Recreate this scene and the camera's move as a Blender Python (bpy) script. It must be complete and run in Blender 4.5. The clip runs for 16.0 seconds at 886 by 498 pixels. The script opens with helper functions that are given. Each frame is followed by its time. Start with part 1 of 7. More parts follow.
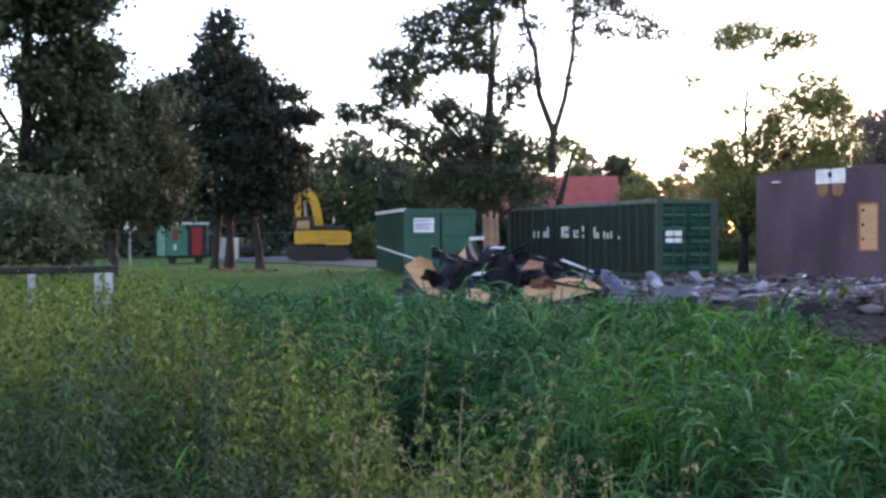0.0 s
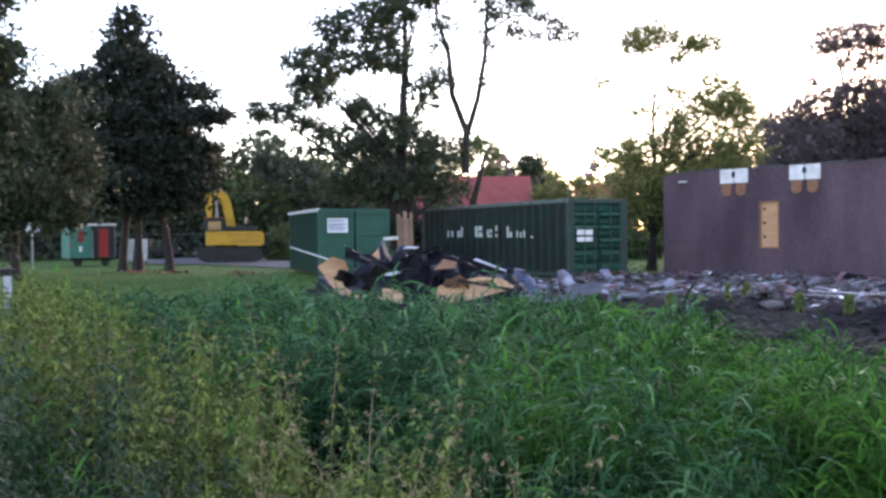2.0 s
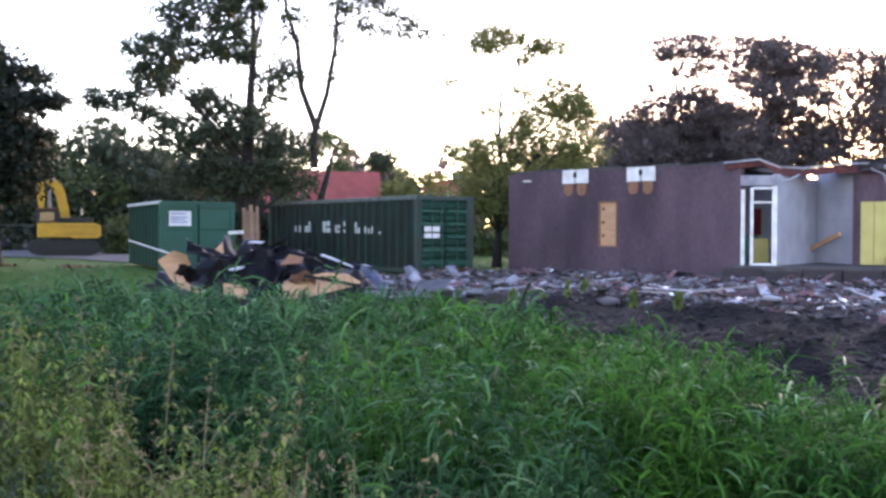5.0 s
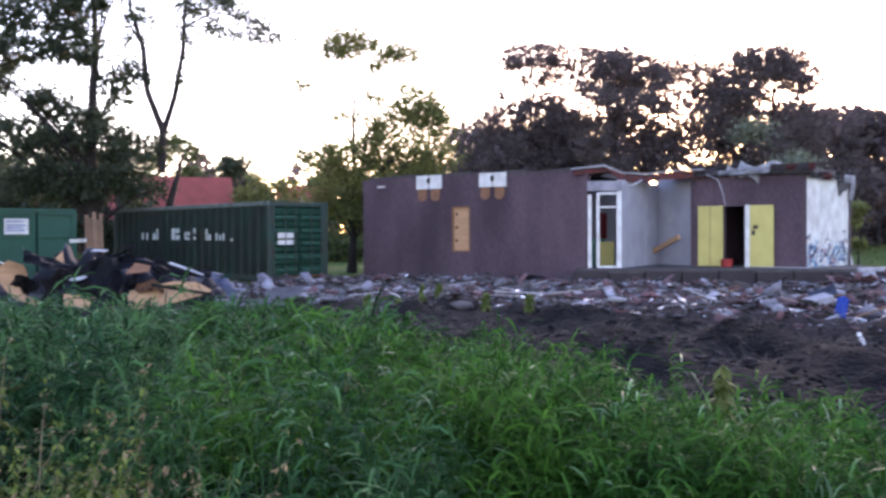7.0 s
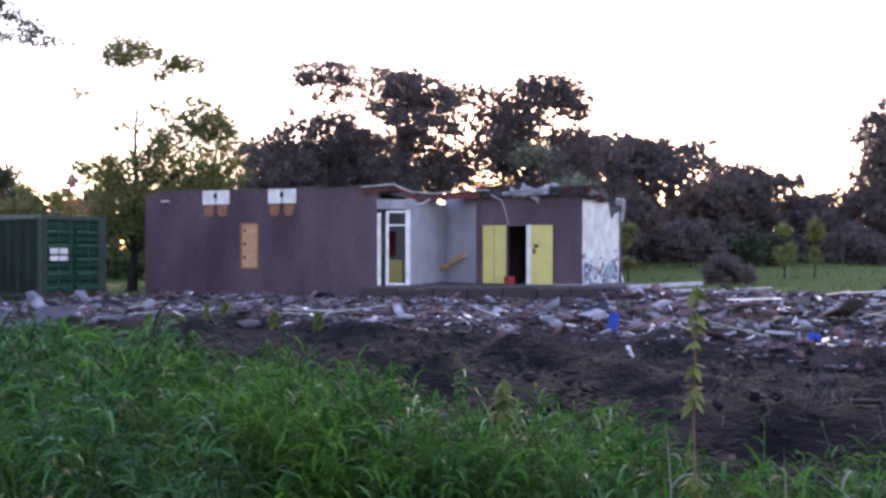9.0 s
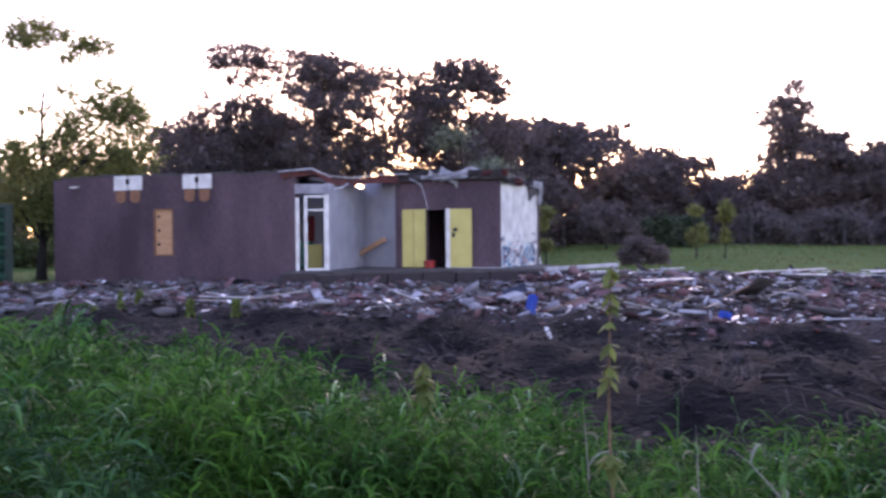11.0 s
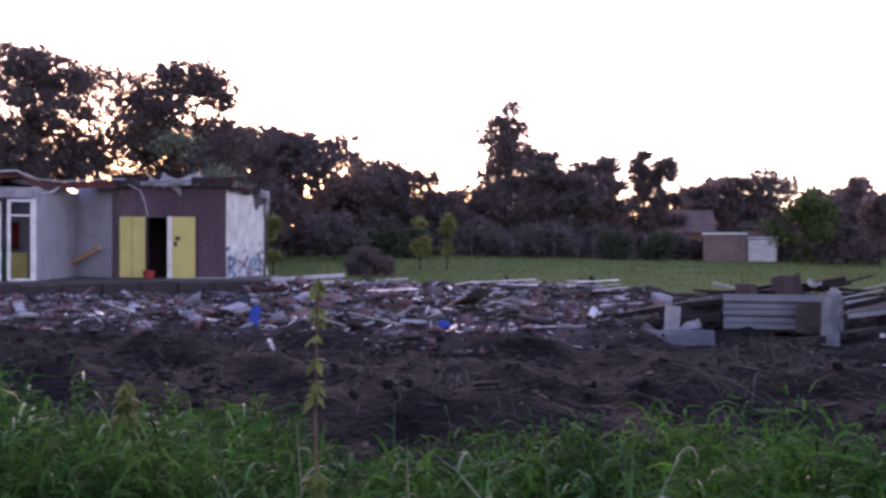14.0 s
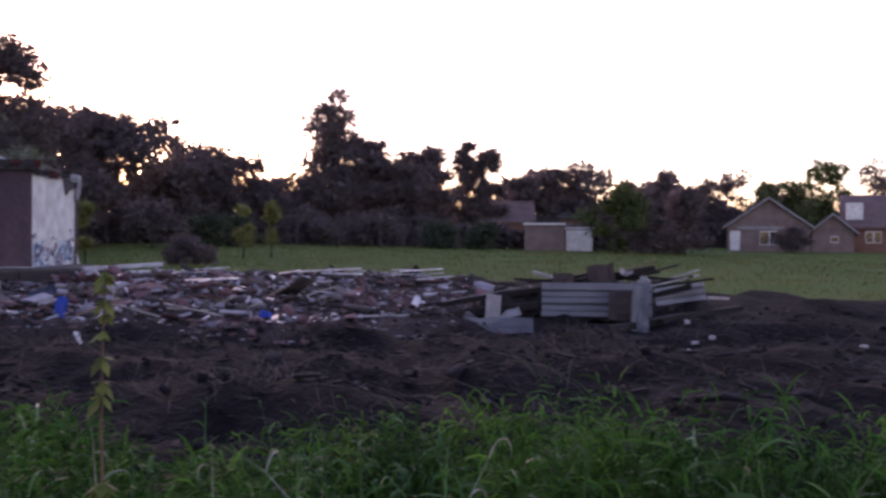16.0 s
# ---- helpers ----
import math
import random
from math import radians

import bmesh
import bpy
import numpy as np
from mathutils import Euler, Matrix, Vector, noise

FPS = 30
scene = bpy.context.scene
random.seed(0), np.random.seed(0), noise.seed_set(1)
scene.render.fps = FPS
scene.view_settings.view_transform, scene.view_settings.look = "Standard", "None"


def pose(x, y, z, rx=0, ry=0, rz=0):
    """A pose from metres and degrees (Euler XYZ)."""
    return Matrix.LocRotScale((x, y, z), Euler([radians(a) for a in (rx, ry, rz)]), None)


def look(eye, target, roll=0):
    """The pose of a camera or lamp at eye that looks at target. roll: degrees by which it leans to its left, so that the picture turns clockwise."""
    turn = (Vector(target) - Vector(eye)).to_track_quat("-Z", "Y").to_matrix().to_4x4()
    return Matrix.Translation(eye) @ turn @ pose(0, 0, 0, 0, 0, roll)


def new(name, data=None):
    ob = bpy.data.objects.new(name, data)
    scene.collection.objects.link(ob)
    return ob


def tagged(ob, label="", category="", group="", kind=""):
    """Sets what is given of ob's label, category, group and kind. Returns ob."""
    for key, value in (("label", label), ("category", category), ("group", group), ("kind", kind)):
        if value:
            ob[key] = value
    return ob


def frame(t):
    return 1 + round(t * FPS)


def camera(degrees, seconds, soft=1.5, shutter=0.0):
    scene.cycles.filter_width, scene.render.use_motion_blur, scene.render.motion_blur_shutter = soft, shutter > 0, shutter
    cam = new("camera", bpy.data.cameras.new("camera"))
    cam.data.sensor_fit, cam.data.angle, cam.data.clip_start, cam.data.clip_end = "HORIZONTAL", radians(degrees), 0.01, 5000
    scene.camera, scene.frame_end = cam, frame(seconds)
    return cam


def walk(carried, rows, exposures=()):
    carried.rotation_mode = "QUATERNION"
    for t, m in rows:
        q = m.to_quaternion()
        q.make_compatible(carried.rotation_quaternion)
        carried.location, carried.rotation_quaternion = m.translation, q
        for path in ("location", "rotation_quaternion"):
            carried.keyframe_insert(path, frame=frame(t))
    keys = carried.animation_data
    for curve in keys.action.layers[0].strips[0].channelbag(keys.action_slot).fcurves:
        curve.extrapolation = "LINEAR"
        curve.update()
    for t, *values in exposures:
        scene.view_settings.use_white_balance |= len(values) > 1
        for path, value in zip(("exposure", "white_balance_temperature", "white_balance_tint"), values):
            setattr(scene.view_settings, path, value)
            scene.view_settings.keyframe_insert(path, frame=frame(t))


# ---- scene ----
cam = camera(49.4, 16.0, soft=2.8, shutter=0.5)
# seconds, x, y, z, yaw, pitch, roll
PATH = [
    (0, 0, 0, 1.5, -0.00, -0.85, 0.25),
    (0.5, 0.005, 0.001, 1.5, -1.01, -0.69, 0.57),
    (1, 0.012, 0.002, 1.5, -2.03, -1.22, 0.91),
    (1.5, 0.025, 0.004, 1.5, -3.76, -1.05, 0.68),
    (2, 0.03, 0.005, 1.5, -5.05, -0.89, 0.56),
    (2.5, 0.03, 0.005, 1.5, -6.30, -1.06, 0.60),
    (3, 0.03, 0.005, 1.5, -7.45, -1.14, 0.67),
    (3.5, 0.034, 0.006, 1.5, -9.06, -1.37, 0.48),
    (4, 0.054, 0.01, 1.5, -10.80, -1.44, 0.34),
    (4.5, 0.059, 0.01, 1.5, -12.84, -1.32, 0.17),
    (4.7, 0.061, 0.011, 1.5, -13.29, -1.24, 0.03),
    (6.8, 0.089, 0.016, 1.5, -21.59, -0.94, -0.12),
    (7, 0.091, 0.016, 1.5, -22.60, -0.83, 0.25),
    (7.5, 0.096, 0.017, 1.5, -24.82, -0.07, -0.03),
    (8, 0.1, 0.018, 1.5, -28.64, 0.47, 0.29),
    (8.5, 0.104, 0.018, 1.5, -32.16, 1.00, -0.16),
    (8.7, 0.106, 0.019, 1.5, -33.64, 0.63, -0.27),
    (10.8, 0.118, 0.021, 1.5, -38.49, -0.59, 0.61),
    (11, 0.118, 0.021, 1.5, -39.81, -0.77, 0.48),
    (11.5, 0.123, 0.022, 1.5, -41.94, -0.61, -0.04),
    (12, 0.128, 0.023, 1.5, -44.24, -0.72, 0.20),
    (12.5, 0.138, 0.024, 1.5, -46.58, -0.70, 0.09),
    (13, 0.177, 0.031, 1.5, -50.16, -0.36, 0.07),
    (13.5, 0.197, 0.035, 1.5, -53.36, -0.19, 0.03),
    (14, 0.217, 0.038, 1.5, -55.84, -0.20, -0.12),
    (14.5, 0.246, 0.043, 1.5, -58.24, -0.29, -0.30),
    (15, 0.266, 0.047, 1.5, -60.72, -0.34, -0.45),
    (15.5, 0.295, 0.052, 1.5, -63.05, -0.59, -0.31),
    (16, 0.345, 0.061, 1.5, -66.12, -0.81, -0.45)]
walk(cam, [(t, pose(x, y, z, 90 + p, r, w)) for t, x, y, z, w, p, r in PATH],
     exposures=[(0.0, 3.10, 7250, 34), (4.5, 3.34, 7200, 37), (7.0, 3.05, 7150, 41), (11.0, 2.8, 7100, 51), (12.9, 2.84, 7150, 58), (13.6, 2.45, 7250, 59), (15.0, 2.22, 7400, 59), (16.0, 1.86, 7500, 59)])

# ---- light ----
SUN_AZ, SUN_EL = 40.0, 7.5
world = bpy.data.worlds.new("evening_sky")
scene.world = world
world.use_nodes = True
wn = world.node_tree
sky = wn.nodes.new("ShaderNodeTexSky")
sky.sky_type, sky.sun_disc = "NISHITA", False
sky.sun_elevation, sky.sun_rotation = radians(SUN_EL), radians(SUN_AZ)
sky.air_density, sky.dust_density, sky.ozone_density = 0.85, 0.6, 1.5
wn.links.new(sky.outputs[0], wn.nodes["Background"].inputs[0])
wn.nodes["Background"].inputs[1].default_value = 0.15
sun = new("sun", bpy.data.lights.new("sun", "SUN"))
sun.data.energy, sun.data.angle, sun.data.color = 0.5, radians(6), (1.0, 0.84, 0.66)
_a, _e = radians(SUN_AZ), radians(SUN_EL)
sun.matrix_world = look((60 * math.sin(_a), 60 * math.cos(_a), 40), (60 * math.sin(_a) - math.sin(_a) * math.cos(_e), 60 * math.cos(_a) - math.cos(_a) * math.cos(_e), 40 - math.sin(_e)))

rng = np.random.default_rng(7)


# ---- materials ----
def material(name, base, other=None, scale=3.0, rough=0.8, metal=0.0, bump=0.0, fine=40.0, amount=0.5, island=0.0, translucent=0.0, objects=0.0, spec=0.3, stretch=(1, 1, 1)):
    """Two noise scales between two colours, with relief; island and objects vary the brightness of single pieces."""
    m = bpy.data.materials.new(name)
    m.use_nodes = True
    nt = m.node_tree
    N, L = nt.nodes, nt.links
    bsdf = N["Principled BSDF"]
    bsdf.inputs["Roughness"].default_value = rough
    bsdf.inputs["Metallic"].default_value = metal
    bsdf.inputs["Specular IOR Level"].default_value = spec
    tc = N.new("ShaderNodeTexCoord")
    mp = N.new("ShaderNodeMapping")
    mp.inputs["Scale"].default_value = stretch
    L.new(tc.outputs["Object"], mp.inputs[0])
    big, small = N.new("ShaderNodeTexNoise"), N.new("ShaderNodeTexNoise")
    for n, s, d in ((big, scale, 5), (small, fine, 3)):
        n.inputs["Scale"].default_value, n.inputs["Detail"].default_value = s, d
        L.new(mp.outputs[0], n.inputs["Vector"])
    add = N.new("ShaderNodeMath")
    add.operation = "MULTIPLY_ADD"
    L.new(small.outputs[0], add.inputs[0])
    add.inputs[1].default_value = 0.4
    L.new(big.outputs[0], add.inputs[2])
    ramp = N.new("ShaderNodeMapRange")
    ramp.inputs[1].default_value, ramp.inputs[2].default_value = 0.7 - 0.35 * amount, 0.7 + 0.35 * amount
    L.new(add.outputs[0], ramp.inputs[0])
    mix = N.new("ShaderNodeMix")
    mix.data_type = "RGBA"
    mix.inputs[6].default_value = (*base, 1)
    mix.inputs[7].default_value = (*(other or [c * 0.6 for c in base]), 1)
    L.new(ramp.outputs[0], mix.inputs[0])
    col = mix.outputs[2]
    for on, node, sock in ((island, "ShaderNodeNewGeometry", "Random Per Island"), (objects, "ShaderNodeObjectInfo", "Random")):
        if on:
            g = N.new(node)
            mr = N.new("ShaderNodeMapRange")
            mr.inputs[3].default_value, mr.inputs[4].default_value = 1 - on, 1 + on
            L.new(g.outputs[sock], mr.inputs[0])
            hs = N.new("ShaderNodeHueSaturation")
            L.new(mr.outputs[0], hs.inputs["Value"])
            L.new(col, hs.inputs["Color"])
            col = hs.outputs[0]
    L.new(col, bsdf.inputs["Base Color"])
    if bump:
        b = N.new("ShaderNodeBump")
        b.inputs["Strength"].default_value, b.inputs["Distance"].default_value = bump, 0.02
        L.new(add.outputs[0], b.inputs["Height"])
        L.new(b.outputs[0], bsdf.inputs["Normal"])
    if translucent:
        t = N.new("ShaderNodeBsdfTranslucent")
        L.new(col, t.inputs[0])
        ms = N.new("ShaderNodeMixShader")
        ms.inputs[0].default_value = translucent
        L.new(bsdf.outputs[0], ms.inputs[1])
        L.new(t.outputs[0], ms.inputs[2])
        L.new(ms.outputs[0], N["Material Output"].inputs[0])
    return m


def two_zone(name, lawn, lawn2, soil, soil2):
    """Lawn and bare soil on one sheet of ground, parted by the sheet's own 'soil' attribute with a ragged edge;
    the attribute also paints dark gaps under the verge plants.
    """
    m = bpy.data.materials.new(name)
    m.use_nodes = True
    N, L = m.node_tree.nodes, m.node_tree.links
    bsdf = N["Principled BSDF"]
    bsdf.inputs["Roughness"].default_value = 0.95
    bsdf.inputs["Specular IOR Level"].default_value = 0.15
    tc = N.new("ShaderNodeTexCoord")

    def noise_node(s, d=6):
        n = N.new("ShaderNodeTexNoise")
        n.inputs["Scale"].default_value, n.inputs["Detail"].default_value = s, d
        L.new(tc.outputs["Object"], n.inputs["Vector"])
        return n.outputs[0]

    def mixed(a, b, fac, lo, hi):
        r = N.new("ShaderNodeMapRange")
        r.inputs[1].default_value, r.inputs[2].default_value = lo, hi
        L.new(fac, r.inputs[0])
        x = N.new("ShaderNodeMix")
        x.data_type = "RGBA"
        for sock, v in ((6, a), (7, b)):
            if isinstance(v, tuple):
                x.inputs[sock].default_value = (*v, 1)
            else:
                L.new(v, x.inputs[sock])
        L.new(r.outputs[0], x.inputs[0])
        return x.outputs[2]

    n1, n2, n3 = noise_node(0.35), noise_node(2.5), noise_node(14, 8)
    green = mixed(mixed(lawn, lawn2, n1, 0.35, 0.65), tuple(c * 0.5 for c in lawn), n3, 0.45, 0.75)
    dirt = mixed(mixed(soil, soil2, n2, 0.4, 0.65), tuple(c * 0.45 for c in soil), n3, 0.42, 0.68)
    at = N.new("ShaderNodeAttribute")
    at.attribute_name = "soil"
    edge = N.new("ShaderNodeMath")
    edge.operation = "MULTIPLY_ADD"
    L.new(n2, edge.inputs[0])
    edge.inputs[1].default_value = 0.9
    L.new(at.outputs["Fac"], edge.inputs[2])
    dust = mixed(mixed((0.075, 0.055, 0.056), (0.045, 0.034, 0.036), n2, 0.4, 0.65), (0.022, 0.017, 0.019), n3, 0.45, 0.7)
    rb_at = N.new("ShaderNodeAttribute")
    rb_at.attribute_name = "rubble"
    dirt = mixed(dirt, dust, rb_at.outputs["Fac"], 0.1, 0.9)
    L.new(mixed(green, dirt, edge.outputs[0], 0.85, 1.05), bsdf.inputs["Base Color"])
    b = N.new("ShaderNodeBump")
    b.inputs["Strength"].default_value, b.inputs["Distance"].default_value = 0.9, 0.08
    L.new(n3, b.inputs["Height"])
    L.new(b.outputs[0], bsdf.inputs["Normal"])
    return m


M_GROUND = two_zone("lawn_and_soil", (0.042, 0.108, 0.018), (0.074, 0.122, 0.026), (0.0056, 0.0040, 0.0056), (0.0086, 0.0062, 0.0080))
M_ASPHALT = material("asphalt", (0.19, 0.185, 0.19), (0.24, 0.23, 0.225), 1.2, 0.9, bump=0.3)
M_BLADE = material("grass_blades", (0.007, 0.062, 0.019), (0.060, 0.182, 0.022), 1.5, 0.55, island=0.7, translucent=0.5, spec=0.06, fine=9, amount=0.75)
# lighter green with the sky's glints on the grass put into its colour
M_SHEEN = material("painted_sheen_blades", (0.07, 0.19, 0.08), (0.13, 0.25, 0.09), 2.0, 0.4, island=0.6, translucent=0.3, spec=0.35)
M_REED = material("blue_green_reed", (0.011, 0.062, 0.032), (0.058, 0.152, 0.042), 1.3, 0.55, island=0.7, translucent=0.38, spec=0.08, amount=0.7)
M_MEADOW = material("meadow_grass", (0.098, 0.122, 0.032), (0.145, 0.138, 0.046), 0.25, 0.8, island=0.1, translucent=0.3, spec=0.15)
M_LAWN = material("lawn_grass", (0.040, 0.125, 0.018), (0.066, 0.140, 0.024), 0.3, 0.8, island=0.15, translucent=0.3, spec=0.15)
M_WEED = material("weed_leaves", (0.060, 0.108, 0.022), (0.176, 0.205, 0.046), 1.4, 0.6, island=0.7, translucent=0.35, spec=0.15, amount=0.8)
M_YOUNG = material("bright_young_leaves", (0.120, 0.170, 0.048), (0.155, 0.185, 0.055), 3, 0.55, island=0.4, translucent=0.5, spec=0.15)
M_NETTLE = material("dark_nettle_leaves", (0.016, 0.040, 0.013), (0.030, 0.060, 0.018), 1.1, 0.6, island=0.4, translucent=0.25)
M_SEED = material("seed_heads", (0.24, 0.19, 0.10), (0.17, 0.11, 0.06), 4, 0.8, island=0.35, translucent=0.2)
# withered reeds, and blades whose pale colour imitates glints
M_PALE = material("pale_blades", (0.24, 0.26, 0.20), (0.16, 0.18, 0.13), 4, 0.6, island=0.3, translucent=0.2)
M_BARK = material("tree_bark", (0.034, 0.027, 0.025), (0.019, 0.015, 0.014), 5, 0.9, bump=0.8, fine=25, stretch=(1, 1, 0.3))
LEAVES = dict(
    needle=material("dark_needles", (0.017, 0.024, 0.017), (0.026, 0.034, 0.024), 0.5, 0.7, island=0.2, translucent=0.15, spec=0.15),
    dark=material("dark_leaves", (0.031, 0.046, 0.026), (0.046, 0.062, 0.033), 0.5, 0.65, island=0.3, translucent=0.3),
    green=material("mid_green_leaves", (0.045, 0.075, 0.024), (0.075, 0.095, 0.03), 0.5, 0.6, island=0.5, translucent=0.3),
    warm=material("yellowish_leaves", (0.13, 0.15, 0.045), (0.17, 0.16, 0.05), 0.5, 0.6, island=0.3, translucent=0.4),
    pale=material("grey_green_willow_leaves", (0.12, 0.14, 0.10), (0.16, 0.17, 0.12), 0.5, 0.6, island=0.35, translucent=0.3),
    # leaf colour lifted towards purple to paint in the veil of sun haze
    plum=material("haze_lifted_leaves", (0.108, 0.084, 0.090), (0.126, 0.098, 0.094), 0.5, 0.7, island=0.25, translucent=0.45))


# ---- mesh helpers ----
def fast_mesh(name, verts, per, mat):
    """A mesh of unconnected polygons with the same number of corners."""
    verts = np.asarray(verts, np.float32).reshape(-1, 3)
    n = len(verts)
    me = bpy.data.meshes.new(name)
    me.vertices.add(n)
    me.vertices.foreach_set("co", verts.ravel())
    me.loops.add(n)
    me.loops.foreach_set("vertex_index", np.arange(n, dtype=np.int32))
    me.polygons.add(n // per)
    me.polygons.foreach_set("loop_start", np.arange(0, n, per, dtype=np.int32))
    me.update(calc_edges=True)
    me.materials.append(mat)
    return me


def indexed_mesh(name, verts, quads, mat, smooth=False):
    verts, quads = np.asarray(verts, np.float32).reshape(-1, 3), np.asarray(quads, np.int32).reshape(-1, 4)
    me = bpy.data.meshes.new(name)
    me.vertices.add(len(verts))
    me.vertices.foreach_set("co", verts.ravel())
    me.loops.add(quads.size)
    me.loops.foreach_set("vertex_index", quads.ravel())
    me.polygons.add(len(quads))
    me.polygons.foreach_set("loop_start", np.arange(0, quads.size, 4, dtype=np.int32))
    if smooth:
        me.polygons.foreach_set("use_smooth", np.ones(len(quads), bool))
    me.update(calc_edges=True)
    me.materials.append(mat)
    return me


def tubes(paths, sides=6):
    """Tapered tubes along paths of (points, radii): vertices and quads."""
    V, Q, base = [], [], 0
    for pts, rad in paths:
        pts, rad = np.asarray(pts, float), np.asarray(rad, float)
        k = len(pts)
        d = np.gradient(pts, axis=0)
        d /= np.linalg.norm(d, axis=1)[:, None] + 1e-9
        ref = np.where(np.abs(d[:, 2:]) > 0.9, [[1.0, 0, 0]], [[0, 0, 1.0]])
        a = np.cross(d, ref)
        a /= np.linalg.norm(a, axis=1)[:, None] + 1e-9
        b = np.cross(d, a)
        th = np.arange(sides) * 2 * math.pi / sides
        ring = pts[:, None] + rad[:, None, None] * (np.cos(th)[None, :, None] * a[:, None] + np.sin(th)[None, :, None] * b[:, None])
        V.append(ring.reshape(-1, 3))
        i, j = np.meshgrid(np.arange(k - 1), np.arange(sides), indexing="ij")
        j2 = (j + 1) % sides
        Q.append(base + np.stack([i * sides + j, i * sides + j2, (i + 1) * sides + j2, (i + 1) * sides + j], -1).reshape(-1, 4))
        base += k * sides
    return np.concatenate(V), np.concatenate(Q)


def part(name, bm, mat, parent=None, label=""):
    """One bmesh as one mesh object under a thing or a part."""
    me = bpy.data.meshes.new(name)
    bm.to_mesh(me)
    bm.free()
    me.materials.append(mat)
    ob = new(name, me)
    ob.parent = parent
    return tagged(ob, label)


def mesh_part(name, me, parent=None, label=""):
    ob = new(name, me)
    ob.parent = parent
    return tagged(ob, label)


def thing(name, m, label, category, group="", kind=""):
    ob = new(name)
    ob.matrix_world = m
    return tagged(ob, label, category, group, kind)


def box(x0, x1, y0, y1, z0, z1, bevel=0.0, m=None):
    bm = bmesh.new()
    add_box(bm, x0, x1, y0, y1, z0, z1, m)
    if bevel:
        bmesh.ops.bevel(bm, geom=bm.edges[:], offset=bevel, segments=2, affect="EDGES", profile=0.7)
    return bm


def add_box(bm, x0, x1, y0, y1, z0, z1, m=None):
    r = bmesh.ops.create_cube(bm, size=1.0)["verts"]
    for v in r:
        v.co = Vector((x0 + (v.co.x + 0.5) * (x1 - x0), y0 + (v.co.y + 0.5) * (y1 - y0), z0 + (v.co.z + 0.5) * (z1 - z0)))
        if m:
            v.co = m @ v.co
    return r


def polygon(points, y0, y1):
    """A prism with an outline in x and z, from y0 to y1."""
    bm = bmesh.new()
    f = bm.faces.new([bm.verts.new((x, y0, z)) for x, z in points])
    r = bmesh.ops.extrude_face_region(bm, geom=[f])
    for v in r["geom"]:
        if isinstance(v, bmesh.types.BMVert):
            v.co.y = y1
    bmesh.ops.recalc_face_normals(bm, faces=bm.faces[:])
    return bm


def cylinder(r, p, q, n=16, r2=None):
    bm = bmesh.new()
    p, q = Vector(p), Vector(q)
    m = Matrix.Translation((p + q) / 2) @ (q - p).to_track_quat("Z", "Y").to_matrix().to_4x4()
    bmesh.ops.create_cone(bm, cap_ends=True, segments=n, radius1=r, radius2=r if r2 is None else r2, depth=(q - p).length, matrix=m)
    return bm


def polar(az, d, z=0.0):
    return Vector((d * math.sin(radians(az)), d * math.cos(radians(az)), z))


# ---- ground ----
EDGE_AZ = [-180, -100, -60, -25, -10, 0, 10, 16, 22, 25, 30, 50, 85, 120, 180]
EDGE_R = [6, 12, 20, 18, 15.5, 14.5, 13.5, 12.5, 10.5, 8.8, 7.3, 5.2, 5.5, 6, 6]
SITE = [(2.4, 9.5), (0.5, 16), (-1.5, 21), (1, 27), (6, 30), (10.5, 33), (16, 30), (22, 26.5), (26.4, 25), (26.8, 15.4), (26.2, 8.3), (23.3, 4.3), (22.4, 1.8), (21.2, -2), (19, -9), (5, -9), (3.0, 0), (2.5, 4)]


def edge_of_reeds(az):
    return np.interp(az, EDGE_AZ, EDGE_R)


def inside_site(x, y):
    """Signed distance to the outline of the demolition site, positive inside."""
    pts = np.array(SITE)
    x, y = np.asarray(x, float), np.asarray(y, float)
    best, odd = np.full(x.shape, 1e9), np.zeros(x.shape, bool)
    for (ax, ay), (bx, by) in zip(pts, np.roll(pts, -1, 0)):
        t = np.clip(((x - ax) * (bx - ax) + (y - ay) * (by - ay)) / ((bx - ax) ** 2 + (by - ay) ** 2), 0, 1)
        best = np.minimum(best, np.hypot(x - ax - t * (bx - ax), y - ay - t * (by - ay)))
        cross = ((ay > y) != (by > y)) & (x < (bx - ax) * (y - ay) / ((by - ay) + 1e-12) + ax)
        odd ^= cross
    return np.where(odd, best, -best)


def wave(x, y, s, seed):
    """Smooth bumps between -1 and 1."""
    r = np.random.default_rng(seed)
    out = 0
    for k in range(6):
        a, p, f = r.uniform(0, 2 * math.pi), r.uniform(0, 2 * math.pi), r.uniform(0.6, 1.6) / s
        out = out + np.sin(2 * math.pi * f * (x * math.cos(a) + y * math.sin(a)) + p)
    return out / 3.2


def rubble_zone(x, y):
    """How deep a place lies within the field of rubble, 0 to 1."""
    r, az = np.hypot(x, y), np.degrees(np.arctan2(x, y))
    lo = np.interp(az, [6, 8, 20, 33, 57, 66, 72], [24, 20, 17, 14, 11.4, 11.8, 13])
    hi = np.interp(az, [6, 8, 20, 30, 33, 47, 56, 66, 71], [24, 29, 33, 29.5, 28.6, 28.0, 27.5, 26, 22])
    return np.clip((r - lo) / 1.2, 0, 1) * np.clip((hi - r) / 1.5, 0, 1) * np.clip((72 - az) / 9, 0, 1) * (az > 6)


